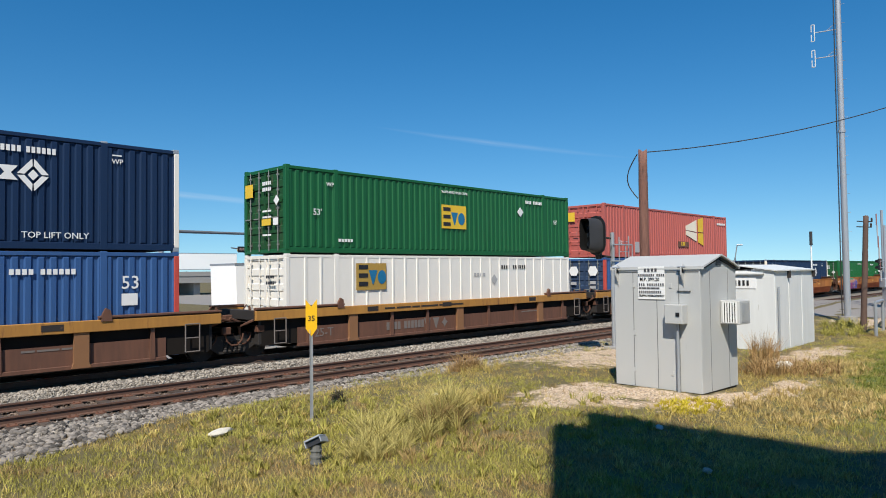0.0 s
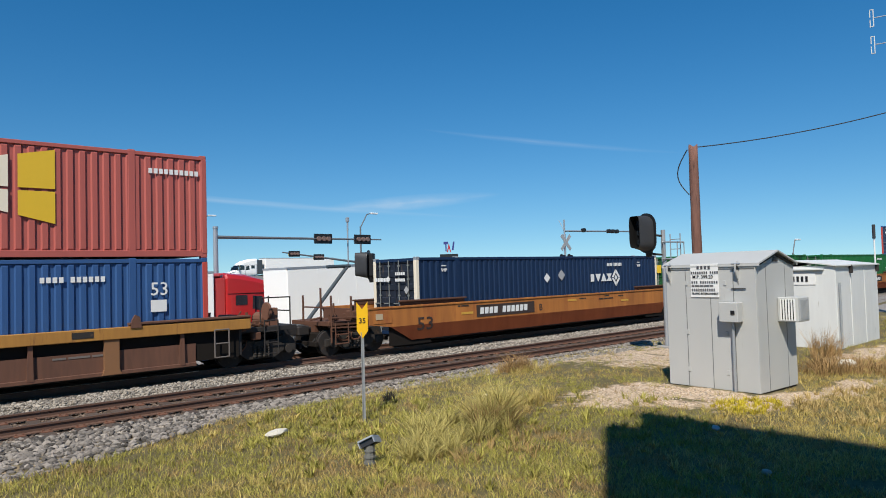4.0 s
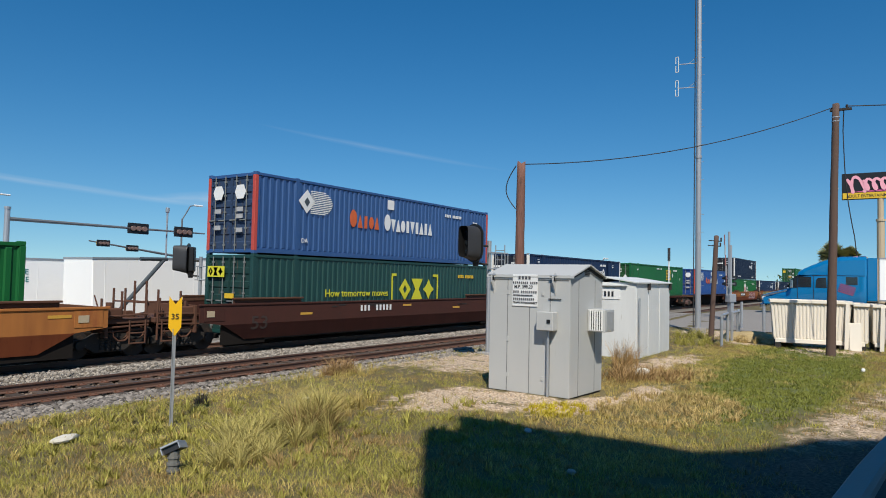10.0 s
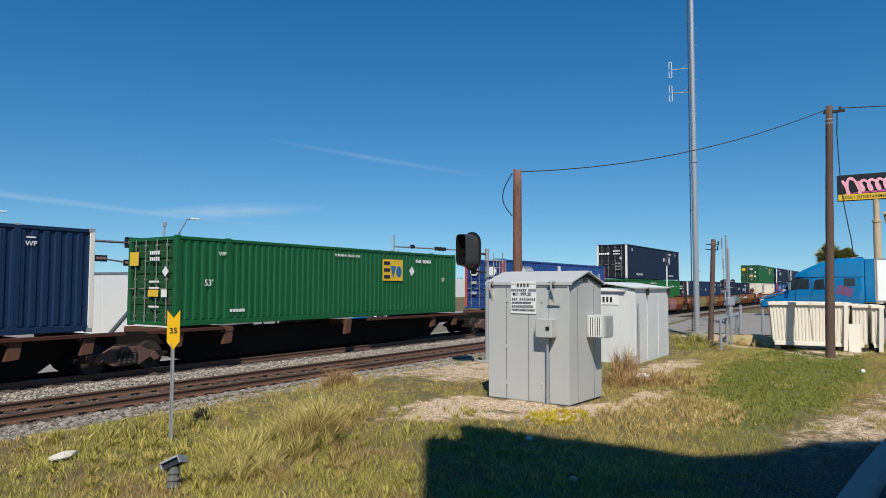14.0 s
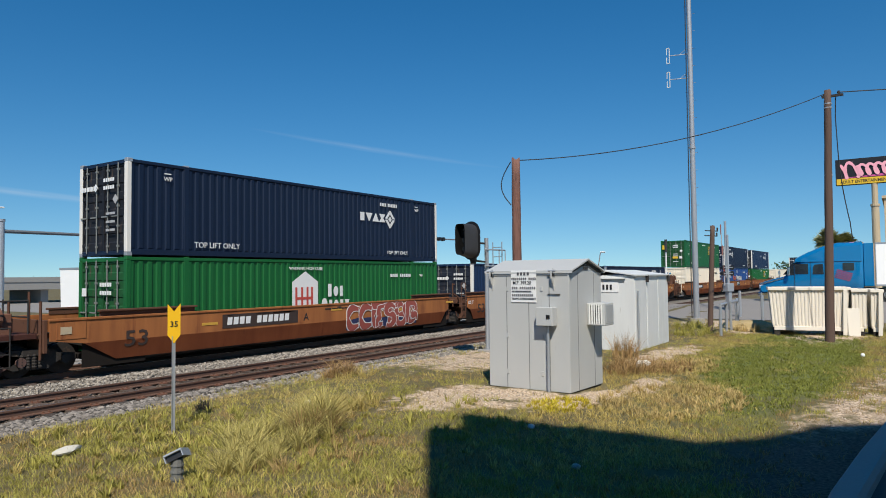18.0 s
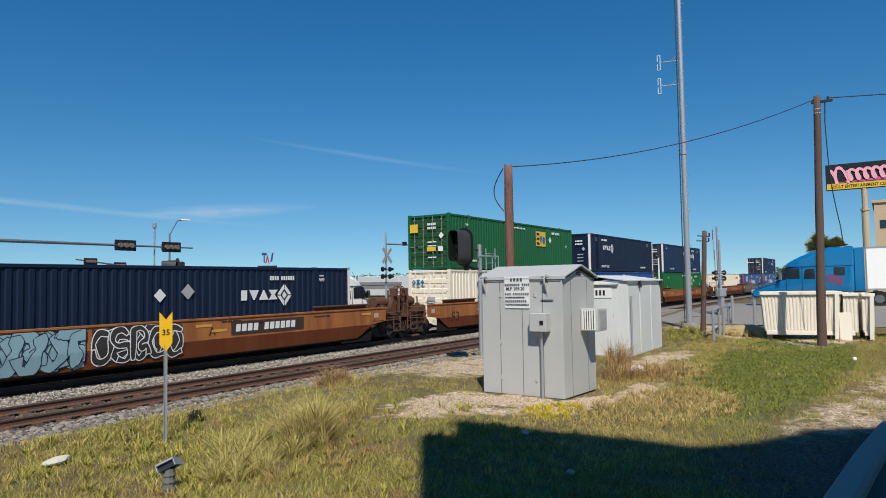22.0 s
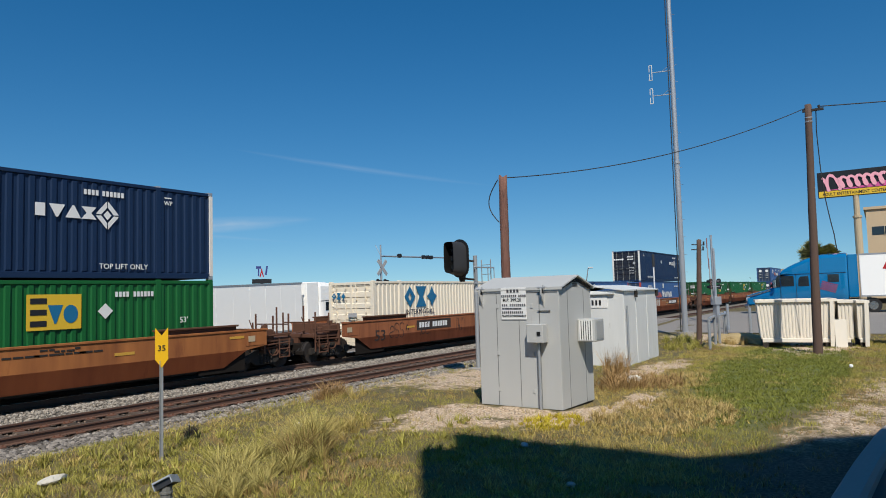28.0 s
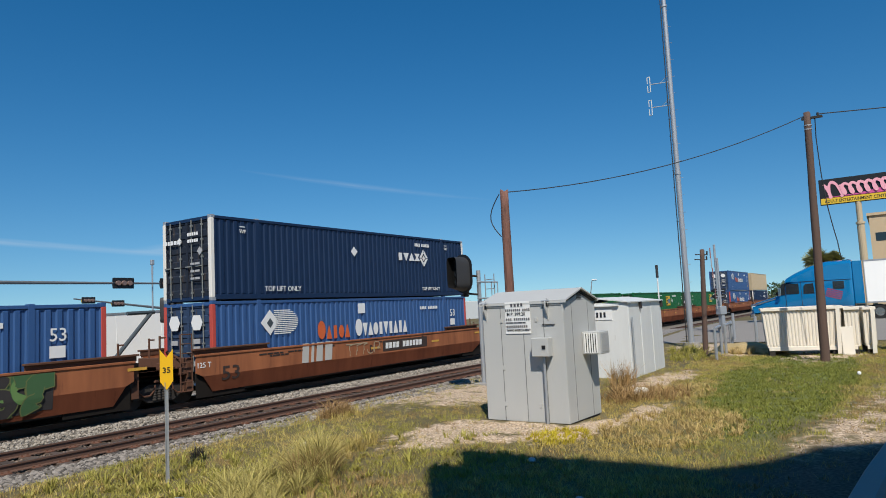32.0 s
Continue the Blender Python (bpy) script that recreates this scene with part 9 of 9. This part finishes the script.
def yard():
    """Kerb and drive beside the camera, and unseen walls added behind it to shade them."""
    bm = bmesh.new()
    out = [(3.5, 0.85), (6.5, 0.82), (8.76, 0.73), (11.03, 0.53), (13.36, 0.27), (15.75, -0.14), (18.0, -0.8), (20.5, -2.2), (22.5, -4.5)]
    prof = [(0.0, -0.05), (0.0, 0.11), (0.03, 0.14), (0.27, 0.14), (0.32, 0.09), (0.34, -0.02)]
    rings = []
    for i, p in enumerate(out):
        a, b = Vector(out[max(0, i - 1)]), Vector(out[min(len(out) - 1, i + 1)])
        d = (b - a).normalized()
        nrm = Vector((d.y, -d.x))
        rings.append([bm.verts.new((p[0] + nrm.x * k, p[1] + nrm.y * k, z)) for k, z in prof])
    for a, b in zip(rings, rings[1:]):
        for j in range(len(prof) - 1):
            bm.faces.new((a[j], b[j], b[j + 1], a[j + 1]))
    solid("kerb", bm, M["concrete"], "curved concrete kerb beside the drive", "kerb", kind="structure", smooth=False)
    strip("drive", M["drive"], "dark asphalt drive beside the kerb", [(-2, 0.42)] + [(x, y - 0.33) for x, y in out] + [(22.5, -40), (-2, -40)], 0.012, "pavement", 0.05)
    # out-of-view walls, their top stepped to shape the shadow on the verge
    c = thing("shadow_caster", "unseen stucco walls added to cast the stepped shadow", "building", pose(0, 0, 0))
    bm = bmesh.new()
    foot = [(-3.05, -2.3), (-3.05, -30), (-16, -30), (-16, -11.5)]
    lo, hi = [bm.verts.new((x, y, 0)) for x, y in foot], [bm.verts.new((x, y, 16.8)) for x, y in foot]
    bm.faces.new(lo)
    bm.faces.new(hi[::-1])
    for i in range(4):
        bm.faces.new((lo[i], lo[(i + 1) % 4], hi[(i + 1) % 4], hi[i]))
    bmesh.ops.recalc_face_normals(bm, faces=bm.faces)
    part("wall", bm, M["stucco"], c)
    bm = bmesh.new()
    prism(bm, [(-2.0, 0.0), (-30, 0.0), (-30, 22.9), (-11.0, 22.9), (-9.76, 21.94), (-8.1, 19.98), (-6.8, 18.83), (-2.7, 18.83), (-2.7, 17.17), (-2.0, 17.17)], 2.65, 3.0)
    bmesh.ops.rotate(bm, verts=bm.verts, cent=(0, 0, 0), matrix=Matrix.Rotation(radians(90), 3, "Z"))
    part("parapet", bm, M["stucco"], c)
    # out-of-view block added to hold back sky light and deepen the shade
    bm = bmesh.new()
    box(bm, -3.0, 11.5, -30, -7.5, 0, 8.2, 0.02)
    part("wing", bm, M["stucco"], c, "unseen stucco block added to cut sky light")


yard()


def wisp(name, az0, az1, el0, el1, width, strength, seed):
    """A thin high cloud far off: a ribbon whose haze breaks up at its edges."""
    R = 2600.0
    bm = bmesh.new()
    n = 24
    rows = []
    for i in range(n + 1):
        t = i / n
        a = radians(az0 + (az1 - az0) * t)
        e = radians(el0 + (el1 - el0) * t)
        mid = Vector((math.sin(a) * math.cos(e), math.cos(a) * math.cos(e), math.sin(e))) * R
        w = width * (0.15 + math.sin(math.pi * min(1, t * 1.0)) ** 0.7) * R * 0.0175
        rows.append([bm.verts.new(mid + Vector((0, 0, w * k))) for k in (-0.5, -0.25, 0, 0.25, 0.5)])
    uv = bm.loops.layers.uv.new("along")
    for i in range(n):
        for j in range(4):
            f = bm.faces.new((rows[i][j], rows[i + 1][j], rows[i + 1][j + 1], rows[i][j + 1]))
            for lp, (u, v) in zip(f.loops, ((i, j), (i + 1, j), (i + 1, j + 1), (i, j + 1))):
                lp[uv].uv = (u / n, v / 4)
    m = bpy.data.materials.new("thin cloud")
    m.use_nodes = True
    N, L = m.node_tree.nodes, m.node_tree.links
    N.clear()
    out, mix, tr, em = N.new("ShaderNodeOutputMaterial"), N.new("ShaderNodeMixShader"), N.new("ShaderNodeBsdfTransparent"), N.new("ShaderNodeEmission")
    # the wisp's sunlit white is put in as emission
    em.inputs[0].default_value, em.inputs[1].default_value = (0.66, 0.77, 0.88, 1), 0.9
    uvn, sep = N.new("ShaderNodeUVMap"), N.new("ShaderNodeSeparateXYZ")
    uvn.uv_map = "along"
    L.new(uvn.outputs[0], sep.inputs[0])
    ramp = N.new("ShaderNodeValToRGB")
    ramp.color_ramp.elements[0].position, ramp.color_ramp.elements[1].position = 0.0, 1.0
    ramp.color_ramp.elements[0].color = ramp.color_ramp.elements[1].color = (0, 0, 0, 1)
    ramp.color_ramp.elements.new(0.5).color = (1, 1, 1, 1)
    L.new(sep.outputs["Y"], ramp.inputs[0])
    ends = N.new("ShaderNodeValToRGB")
    ends.color_ramp.elements[0].color = ends.color_ramp.elements[1].color = (0, 0, 0, 1)
    ends.color_ramp.elements.new(0.45).color = (1, 1, 1, 1)
    L.new(sep.outputs["X"], ends.inputs[0])
    mp, nz = N.new("ShaderNodeMapping"), N.new("ShaderNodeTexNoise")
    mp.inputs["Scale"].default_value, mp.inputs["Location"].default_value = (7, 2.2, 1), (seed, seed, 0)
    nz.inputs["Scale"].default_value, nz.inputs["Detail"].default_value = 1.0, 6
    L.new(uvn.outputs[0], mp.inputs[0])
    L.new(mp.outputs[0], nz.inputs[0])
    a, b, c = N.new("ShaderNodeMath"), N.new("ShaderNodeMath"), N.new("ShaderNodeMath")
    for q in (a, b, c):
        q.operation = "MULTIPLY"
    L.new(ramp.outputs[0], a.inputs[0])
    L.new(nz.outputs[0], a.inputs[1])
    L.new(a.outputs[0], b.inputs[0])
    L.new(ends.outputs[0], b.inputs[1])
    L.new(b.outputs[0], c.inputs[0])
    c.inputs[1].default_value = strength
    L.new(c.outputs[0], mix.inputs[0])
    L.new(tr.outputs[0], mix.inputs[1])
    L.new(em.outputs[0], mix.inputs[2])
    L.new(mix.outputs[0], out.inputs[0])
    ob = solid(name, bm, m, "thin white wisp of high cloud in a clear blue sky", "cloud", kind="structure", smooth=True)
    ob.visible_shadow = False


wisp("cloud", 6, 46, 7.9, 4.6, 0.55, 0.5, 1)
wisp("cloud", 31, 47, 5.6, 6.6, 1.2, 0.8, 2)
wisp("cloud", 40, 62, 12.2, 9.0, 0.5, 0.3, 3)

# ---- grass, weeds, litter ----
def grass_material(name, c1, c2):
    m = mat(name, c1, 0.7, grain=0.6, scale=4.0, col2=c2, rand=0.36, island=True, wscale=0.6, spec=0.2)
    return m


M["grass_dry"] = grass_material("dry grass", (0.53, 0.41, 0.135), (0.24, 0.182, 0.054))
M["grass_green"] = grass_material("green grass", (0.415, 0.372, 0.088), (0.14, 0.137, 0.03))
M["grass_brown"] = grass_material("withered brown grass", (0.40, 0.275, 0.11), (0.16, 0.11, 0.042))
M["grass_tall"] = grass_material("tall olive and straw grass", (0.52, 0.44, 0.15), (0.2, 0.168, 0.05))
M["weed_brown"] = grass_material("dead brown weeds", (0.42, 0.27, 0.115), (0.17, 0.1, 0.042))
M["straw"] = grass_material("straw", (0.55, 0.41, 0.17), (0.3, 0.215, 0.085))


HUMP_X, HUMP_Y = np.arange(-2, 44, 0.25), np.arange(-9, 13.5, 0.25)
HUMPS = np.array([[wobble(x, y) for y in HUMP_Y] for x in HUMP_X])


def ground_at(px, py):
    """Height of the verge with its small humps."""
    u, v = np.clip((px + 2) / 0.25, 0, len(HUMP_X) - 1.001), np.clip((py + 9) / 0.25, 0, len(HUMP_Y) - 1.001)
    i, j = u.astype(int), v.astype(int)
    u, v = u - i, v - j
    hump = HUMPS[i, j] * (1 - u) * (1 - v) + HUMPS[i + 1, j] * u * (1 - v) + HUMPS[i, j + 1] * (1 - u) * v + HUMPS[i + 1, j + 1] * u * v
    k = np.clip((px - 34) / 16, 0, 1)
    rise = 0.45 * k * k * (3 - 2 * k) * (py < 12)
    return np.interp(py, [12.2, 12.6, 13.1, 13.75, 14.3], [0.0, -0.13, -0.25, -0.2, -0.2]) + np.where(py < 12.5, hump, 0.0) + rise


def blades(name, label, material, px, py, h, w, seed, lean=0.5, pz=None):
    """Single bent blades, joined into one mesh."""
    rng = np.random.default_rng(seed)
    n = len(px)
    a = rng.random(n) * math.tau
    b = rng.random(n) * math.tau
    hh = h * (0.5 + rng.random(n))
    ww = w * (0.6 + 0.8 * rng.random(n))
    lx, ly = np.cos(b) * hh * lean * rng.random(n), np.sin(b) * hh * lean * rng.random(n)
    z0 = (ground_at(px, py) - 0.02) if pz is None else pz
    c, s = np.cos(a) * ww, np.sin(a) * ww
    v = np.empty((n, 5, 3))
    v[:, 0] = np.stack([px - c, py - s, z0], 1)
    v[:, 1] = np.stack([px + c, py + s, z0], 1)
    v[:, 2] = np.stack([px + c * 0.7 + lx * 0.35, py + s * 0.7 + ly * 0.35, z0 + hh * 0.6], 1)
    v[:, 3] = np.stack([px - c * 0.7 + lx * 0.35, py - s * 0.7 + ly * 0.35, z0 + hh * 0.6], 1)
    v[:, 4] = np.stack([px + lx, py + ly, z0 + hh], 1)
    i = 5 * np.arange(n)
    f = np.concatenate([np.stack([i, i + 1, i + 2], 1), np.stack([i, i + 2, i + 3], 1), np.stack([i + 3, i + 2, i + 4], 1)])
    me = bpy.data.meshes.new(name)
    me.vertices.add(5 * n)
    me.vertices.foreach_set("co", v.ravel())
    me.loops.add(3 * len(f))
    me.loops.foreach_set("vertex_index", f.ravel().astype(np.int32))
    me.polygons.add(len(f))
    me.polygons.foreach_set("loop_start", (3 * np.arange(len(f))).astype(np.int32))
    me.update(calc_edges=True)
    me.materials.append(material)
    return tagged(new(name, me), label, "grass", kind="stuff")


def field(count, seed, far=0):
    """Spots over the verge, thinner on the bare patches; far more of them on the distant lawn."""
    rng = np.random.default_rng(seed)
    r = 4.5 + 36 * rng.random(count) ** 1.6
    az = np.radians(rng.uniform(3, 97, count))
    px = np.concatenate([r * np.sin(az), rng.uniform(15.5, 36, far)])
    py = np.concatenate([r * np.cos(az), rng.uniform(-3, 6.5, far)])
    count += far
    edge = np.interp(px, [0, 3, 5, 7, 10, 14, 40], EDGE)
    kerb = np.interp(px, [0, 8.8, 11, 13.4, 15.8, 18, 22, 40], [0.95, 0.85, 0.65, 0.4, 0.0, -0.7, -4, -6])
    ok = (py < edge - 0.25 * rng.random(count)) & (py > kerb)
    ok &= ~((px > 13.3) & (px < 15.5) & (py > 5.7) & (py < 8.1))
    ok &= ~((px > 22.3) & (px < 26.4) & (py > 7.3) & (py < 10)) & (px < 38.2)
    thin = 0.42 + 1.0 * patch_noise(px, py, 1.1, 17.0) + 0.9 * patch_noise(px, py, 3.6, 23.0)
    ok &= rng.random(count) > np.clip(1.2 * soil_at(px, py) + 0.75 * kerb_shade_at(px, py) + 1.3 * np.clip(thin - 0.6, 0, 0.6), 0, 0.93)
    return px[ok], py[ok], rng


def tufts(px, py, rng, k, spread):
    """Each spot becomes a tuft of k blades; the tufts' outer blades stand apart."""
    n = len(px)
    a, d = rng.random((n, k)) * math.tau, spread * np.sqrt(rng.random((n, k)))
    return (px[:, None] + d * np.cos(a)).ravel(), (py[:, None] + d * np.sin(a)).ravel()


px, py, rng = field(62000, 5, 15000)
mix = patch_noise(px, py, 0.35, 3.0) + 0.55 * patch_noise(px, py, 1.4, 9.0)
dry_zone = np.exp(-(((px - 13.6) / 2.6) ** 2 + ((py - 4.3) / 1.3) ** 2)) + np.exp(-(((px - 18.8) / 3.0) ** 2 + ((py - 5.3) / 1.3) ** 2))
green_zone = turf_at(px, py) + 0.9 * np.exp(-(((px - 9.2) / 1.6) ** 2 + ((py - 6.9) / 0.9) ** 2)) + 0.5 * np.exp(-(((px - 8) / 3.5) ** 2 + ((py - 9.5) / 2) ** 2))
k = 0.08 + mix + 0.5 * green_zone - 1.3 * dry_zone + 0.2 * rng.standard_normal(len(px))
g = k > 0.0
lawn = g & (green_zone > 0.45) & (px > 13.2)
M["lawn"] = grass_material("mown lawn", (0.24, 0.25, 0.05), (0.07, 0.098, 0.017))
brown = ~lawn & ((patch_noise(px, py, 0.9, 41.0) + 0.6 * patch_noise(px, py, 3.1, 43.0) + 0.2 * rng.standard_normal(len(px)) + 0.35 * soil_at(px, py) + 0.9 * kerb_shade_at(px, py)) > 0.32)
for who, nm, lb, mt, h, w, seed in ((g & ~lawn & ~brown, "grass", "short green and olive grass on the verge", "grass_green", 0.088, 0.0045, 1), (~g & ~brown, "dry_grass", "short dry straw-coloured grass on the verge", "grass_dry", 0.088, 0.0042, 2), (lawn, "lawn", "green mown grass before the bins", "lawn", 0.065, 0.009, 3), (brown, "withered_grass", "short withered brown grass on the verge", "grass_brown", 0.075, 0.0048, 4)):
    bx, by = tufts(px[who], py[who], rng, 9, 0.095)
    blades(nm, lb, M[mt], bx, by, h, w, seed, 1.35)


def tussock(cx, cy, r, count, h, material, name, label, seed, w=0.006, lean=1.3, k=26):
    """A patch of separate tufts whose blades arch outward from each tuft's heart and droop at the tip."""
    rng = np.random.default_rng(seed)
    a, d = rng.random(count) * math.tau, r * np.sqrt(rng.random(count))
    hx, hy = np.repeat(cx + d * np.cos(a), k), np.repeat(cy + 0.7 * d * np.sin(a), k)
    n = count * k
    az = rng.random(n) * math.tau
    hh = h * np.repeat(0.6 + 0.6 * rng.random(count), k) * (0.45 + 0.7 * rng.random(n))
    out = hh * lean * 0.75 * rng.random(n)
    droop = 0.15 + 0.5 * rng.random(n)
    ww = w * (0.6 + 0.8 * rng.random(n))
    dx, dy = np.cos(az), np.sin(az)
    twist = az + 1.57 + rng.normal(0, 0.6, n)
    sx, sy = np.cos(twist) * ww, np.sin(twist) * ww
    z0 = ground_at(hx, hy) - 0.03
    v = np.empty((n, 7, 3))
    for i, (t, q) in enumerate(((0.0, 1.0), (0.4, 0.95), (0.75, 0.65))):
        x, y = hx + dx * (0.03 + out * t ** 1.7), hy + dy * (0.03 + out * t ** 1.7)
        z = z0 + hh * ((1 + droop) * t - droop * t * t)
        v[:, 2 * i] = np.stack([x - sx * q, y - sy * q, z], 1)
        v[:, 2 * i + 1] = np.stack([x + sx * q, y + sy * q, z], 1)
    v[:, 6] = np.stack([hx + dx * (0.03 + out), hy + dy * (0.03 + out), z0 + hh], 1)
    i = 7 * np.arange(n)
    f = np.concatenate([np.stack([i + p, i + q, i + u], 1) for p, q, u in ((0, 1, 3), (0, 3, 2), (2, 3, 5), (2, 5, 4), (4, 5, 6))])
    me = bpy.data.meshes.new(name)
    me.from_pydata(v.reshape(-1, 3).tolist(), [], f.tolist())
    me.materials.append(material)
    return tagged(new(name, me), label, "grass", kind="stuff")


tussock(8.3, 8.15, 0.42, 15, 0.6, M["grass_tall"], "tall_grass", "clump of tall olive and straw grass beside the marker", 21, 0.0034, 2.0, 105)
tussock(8.15, 7.95, 0.4, 10, 0.42, M["weed_brown"], "tall_grass", "dead brown stalks in the clump of tall grass", 41, 0.0034, 2.2, 60)
tussock(7.5, 8.1, 1.0, 44, 0.40, M["grass_tall"], "tall_grass", "sprawling tall grass beside the marker", 22, 0.0036, 2.1, 64)
tussock(6.3, 7.5, 0.6, 22, 0.34, M["grass_tall"], "tall_grass", "sprawling tall grass beside the cable stub", 39, 0.0036, 2.1, 64)
tussock(9.6, 9.0, 1.1, 36, 0.30, M["grass_dry"], "tall_grass", "clump of tall drying grass", 23, 0.0036, 2.0, 50)
tussock(7.2, 7.0, 1.2, 40, 0.17, M["grass_brown"], "tall_grass", "low tussocks of withered grass", 33)
tussock(8.0, 7.8, 4.2, 150, 0.17, M["grass_green"], "tall_grass", "scattered coarse tufts on the verge", 35, 0.007)
tussock(7.0, 10.2, 2.4, 60, 0.2, M["grass_green"], "tall_grass", "green tufts around the foot of the marker", 40, 0.007)
tussock(10.5, 4.4, 2.6, 70, 0.14, M["grass_dry"], "tall_grass", "scattered dry tufts before the cabinet", 36, 0.007)
tussock(6.0, 10.3, 2.0, 60, 0.15, M["grass_dry"], "tall_grass", "scattered dry tufts beside the ballast", 37, 0.007)
tussock(13.5, 12.3, 0.6, 26, 0.42, M["weed_brown"], "dry_weeds", "tuft of wispy brown weeds beside the track", 24, 0.004, 2.0, 34)
tussock(13.3, 12.2, 1.3, 30, 0.24, M["grass_dry"], "tall_grass", "low dry grass round the brown weeds", 42, 0.004, 1.8)
tussock(17.6, 6.0, 0.9, 44, 0.42, M["weed_brown"], "dry_weeds", "brown dry weeds beside the cabinet", 25, 0.005, 1.8)
tussock(18.6, 5.4, 1.2, 60, 0.24, M["weed_brown"], "dry_weeds", "brown dry weeds beside the shed", 26)
tussock(20.3, 7.0, 0.5, 22, 0.72, M["weed_brown"], "dry_weeds", "tall wispy brown weeds against the shed wall", 27, 0.004, 1.0, 20)
tussock(14.0, 3.9, 2.0, 190, 0.17, M["straw"], "dry_weeds", "low straw beside the cabinet", 28)
tussock(12.3, 5.55, 0.85, 80, 0.12, mat("yellow weeds", (0.511, 0.409, 0.0204), 0.7, rand=0.3, island=True), "yellow_weeds", "patch of yellow weeds before the cabinet", 29)
tussock(29.8, 7.2, 1.2, 40, 0.32, M["grass_green"], "tall_grass", "green weeds around the slim pole", 30)
tussock(33.5, 8.3, 1.4, 40, 0.32, M["grass_green"], "tall_grass", "green weeds at the foot of the mast", 31)

tussock(33.0, 5.5, 1.1, 40, 0.34, M["straw"], "dry_weeds", "straw on the soil mound beside the bin", 32)
tussock(19.2, 5.2, 1.6, 70, 0.15, M["straw"], "dry_weeds", "low brown straw before the shed", 34)
tussock(8.5, 11.35, 0.14, 10, 0.2, mat("dark tuft blades", (0.04, 0.035, 0.025), 0.8), "dead_weed", "small dark tuft beside the marker", 38, lean=0.8)


def lump(name, label, category, x, y, z, s, material, seed, fine=2):
    bm = bmesh.new()
    bmesh.ops.create_icosphere(bm, subdivisions=fine, radius=1.0)
    r = random.Random(seed)
    for v in bm.verts:
        v.co *= 1 + 0.25 * noise.noise(v.co * 1.7 + Vector((seed, 0, 0))) + (0.12 * noise.noise(v.co * 7) if fine > 2 else 0)
        v.co = Vector((v.co.x * s[0], v.co.y * s[1], v.co.z * s[2]))
    return solid(name, bm, material, label, category, pose(x, y, z, 0, 0, r.uniform(0, 180)))


M["pale_rock"] = mat("pale limestone", (0.66, 0.62, 0.52), 0.9, grain=0.3, scale=8, bump=0.4)
lump("rock", "pale flat limestone rock in the grass", "rock", 5.34, 10.28, 0.05, (0.27, 0.11, 0.055), M["pale_rock"], 1)
lump("rock", "pale rock beside dry weeds", "rock", 18.1, 5.75, 0.1, (0.22, 0.2, 0.18), M["pale_rock"], 2)
lump("rock", "pale flat stone in the grass", "rock", 9.9, 9.9, 0.04, (0.25, 0.1, 0.06), M["pale_rock"], 3)
lump("litter", "crumpled pale paper litter in the shade", "litter", 10.19, 5.12, 0.07, (0.1, 0.06, 0.04), M["decal_grey"], 4)
lump("litter", "crumpled pale paper litter in the shade", "litter", 8.41, 3.59, 0.06, (0.06, 0.04, 0.04), M["decal_grey"], 5)
lump("litter", "white scrap in the grass", "litter", 24.0, 1.0, 0.06, (0.07, 0.06, 0.06), M["sign_white"], 6)
lump("earth_mound", "mound of dry tan soil beside the bin", "mound", 33.6, 5.5, -0.12, (1.9, 1.2, 0.5), mat("dry soil", (0.5, 0.38, 0.19), 0.95, grain=0.8, scale=9, bump=0.8, col2=(0.3, 0.22, 0.1)), 7, 4)
M["pale_gravel"] = mat("pale limestone gravel", (0.5, 0.41, 0.32), 0.9, grain=0.3, scale=18, rand=0.3, island=True)
M["stone"] = M["pale_gravel"]


def bare_pick(rng, px, n):
    """Spots where the earth is bare; the rest sink out of sight."""
    y = rng.uniform(-0.8, 12.6, n)
    z = np.where(rng.random(n) < soil_at(px, y) * 1.1 - 0.35 - kerb_shade_at(px, y), ground_at(px, y) + 0.015, -0.6)
    return y, z


scatter_stones(22000, 8, 30, bare_pick, 9, 0.02, "gravel", "pale gravel strewn on the bare soil")


def train_s(t):
    """How far the train has gone after t seconds."""
    k = t / 32
    return 315.3 * k + 36.88 * k * k


def motions():
    for ob, x, z in TRAIN:
        walk(ob, [(t, pose(x - train_s(t), YC, z)) for t in range(0, 33, 2)])
    # the red truck creeps up and then drives on; the van goes ahead of it
    walk(red1, [(t, pose(x, 37.2, ROAD_Z + 0.02)) for t, x in ((0, 15.5), (0.5, 16.35), (2, 17.6), (2.5, 18.3), (4.5, 23.1), (8, 27.8), (10, 30.6), (11, 33.3), (14, 50.0), (17, 75.0), (20, 105.0), (26, 170.0), (32, 236.0))])
    for ob, x in zip(FAR, (42.0, 108.3)):
        walk(ob, [(t, pose(x - 14.0 * t, 118.0, 2.38, 0, 0, 180)) for t in range(0, 33, 4)])
    walk(white_van, [(t, pose(x, 32.1, ROAD_Z + 0.02)) for t, x in ((0, 7.2), (2.5, 9.3), (4.5, 10.95), (7, 13.2), (10, 13.4), (12, 13.4), (22, 13.4), (32, 13.4))])


motions()
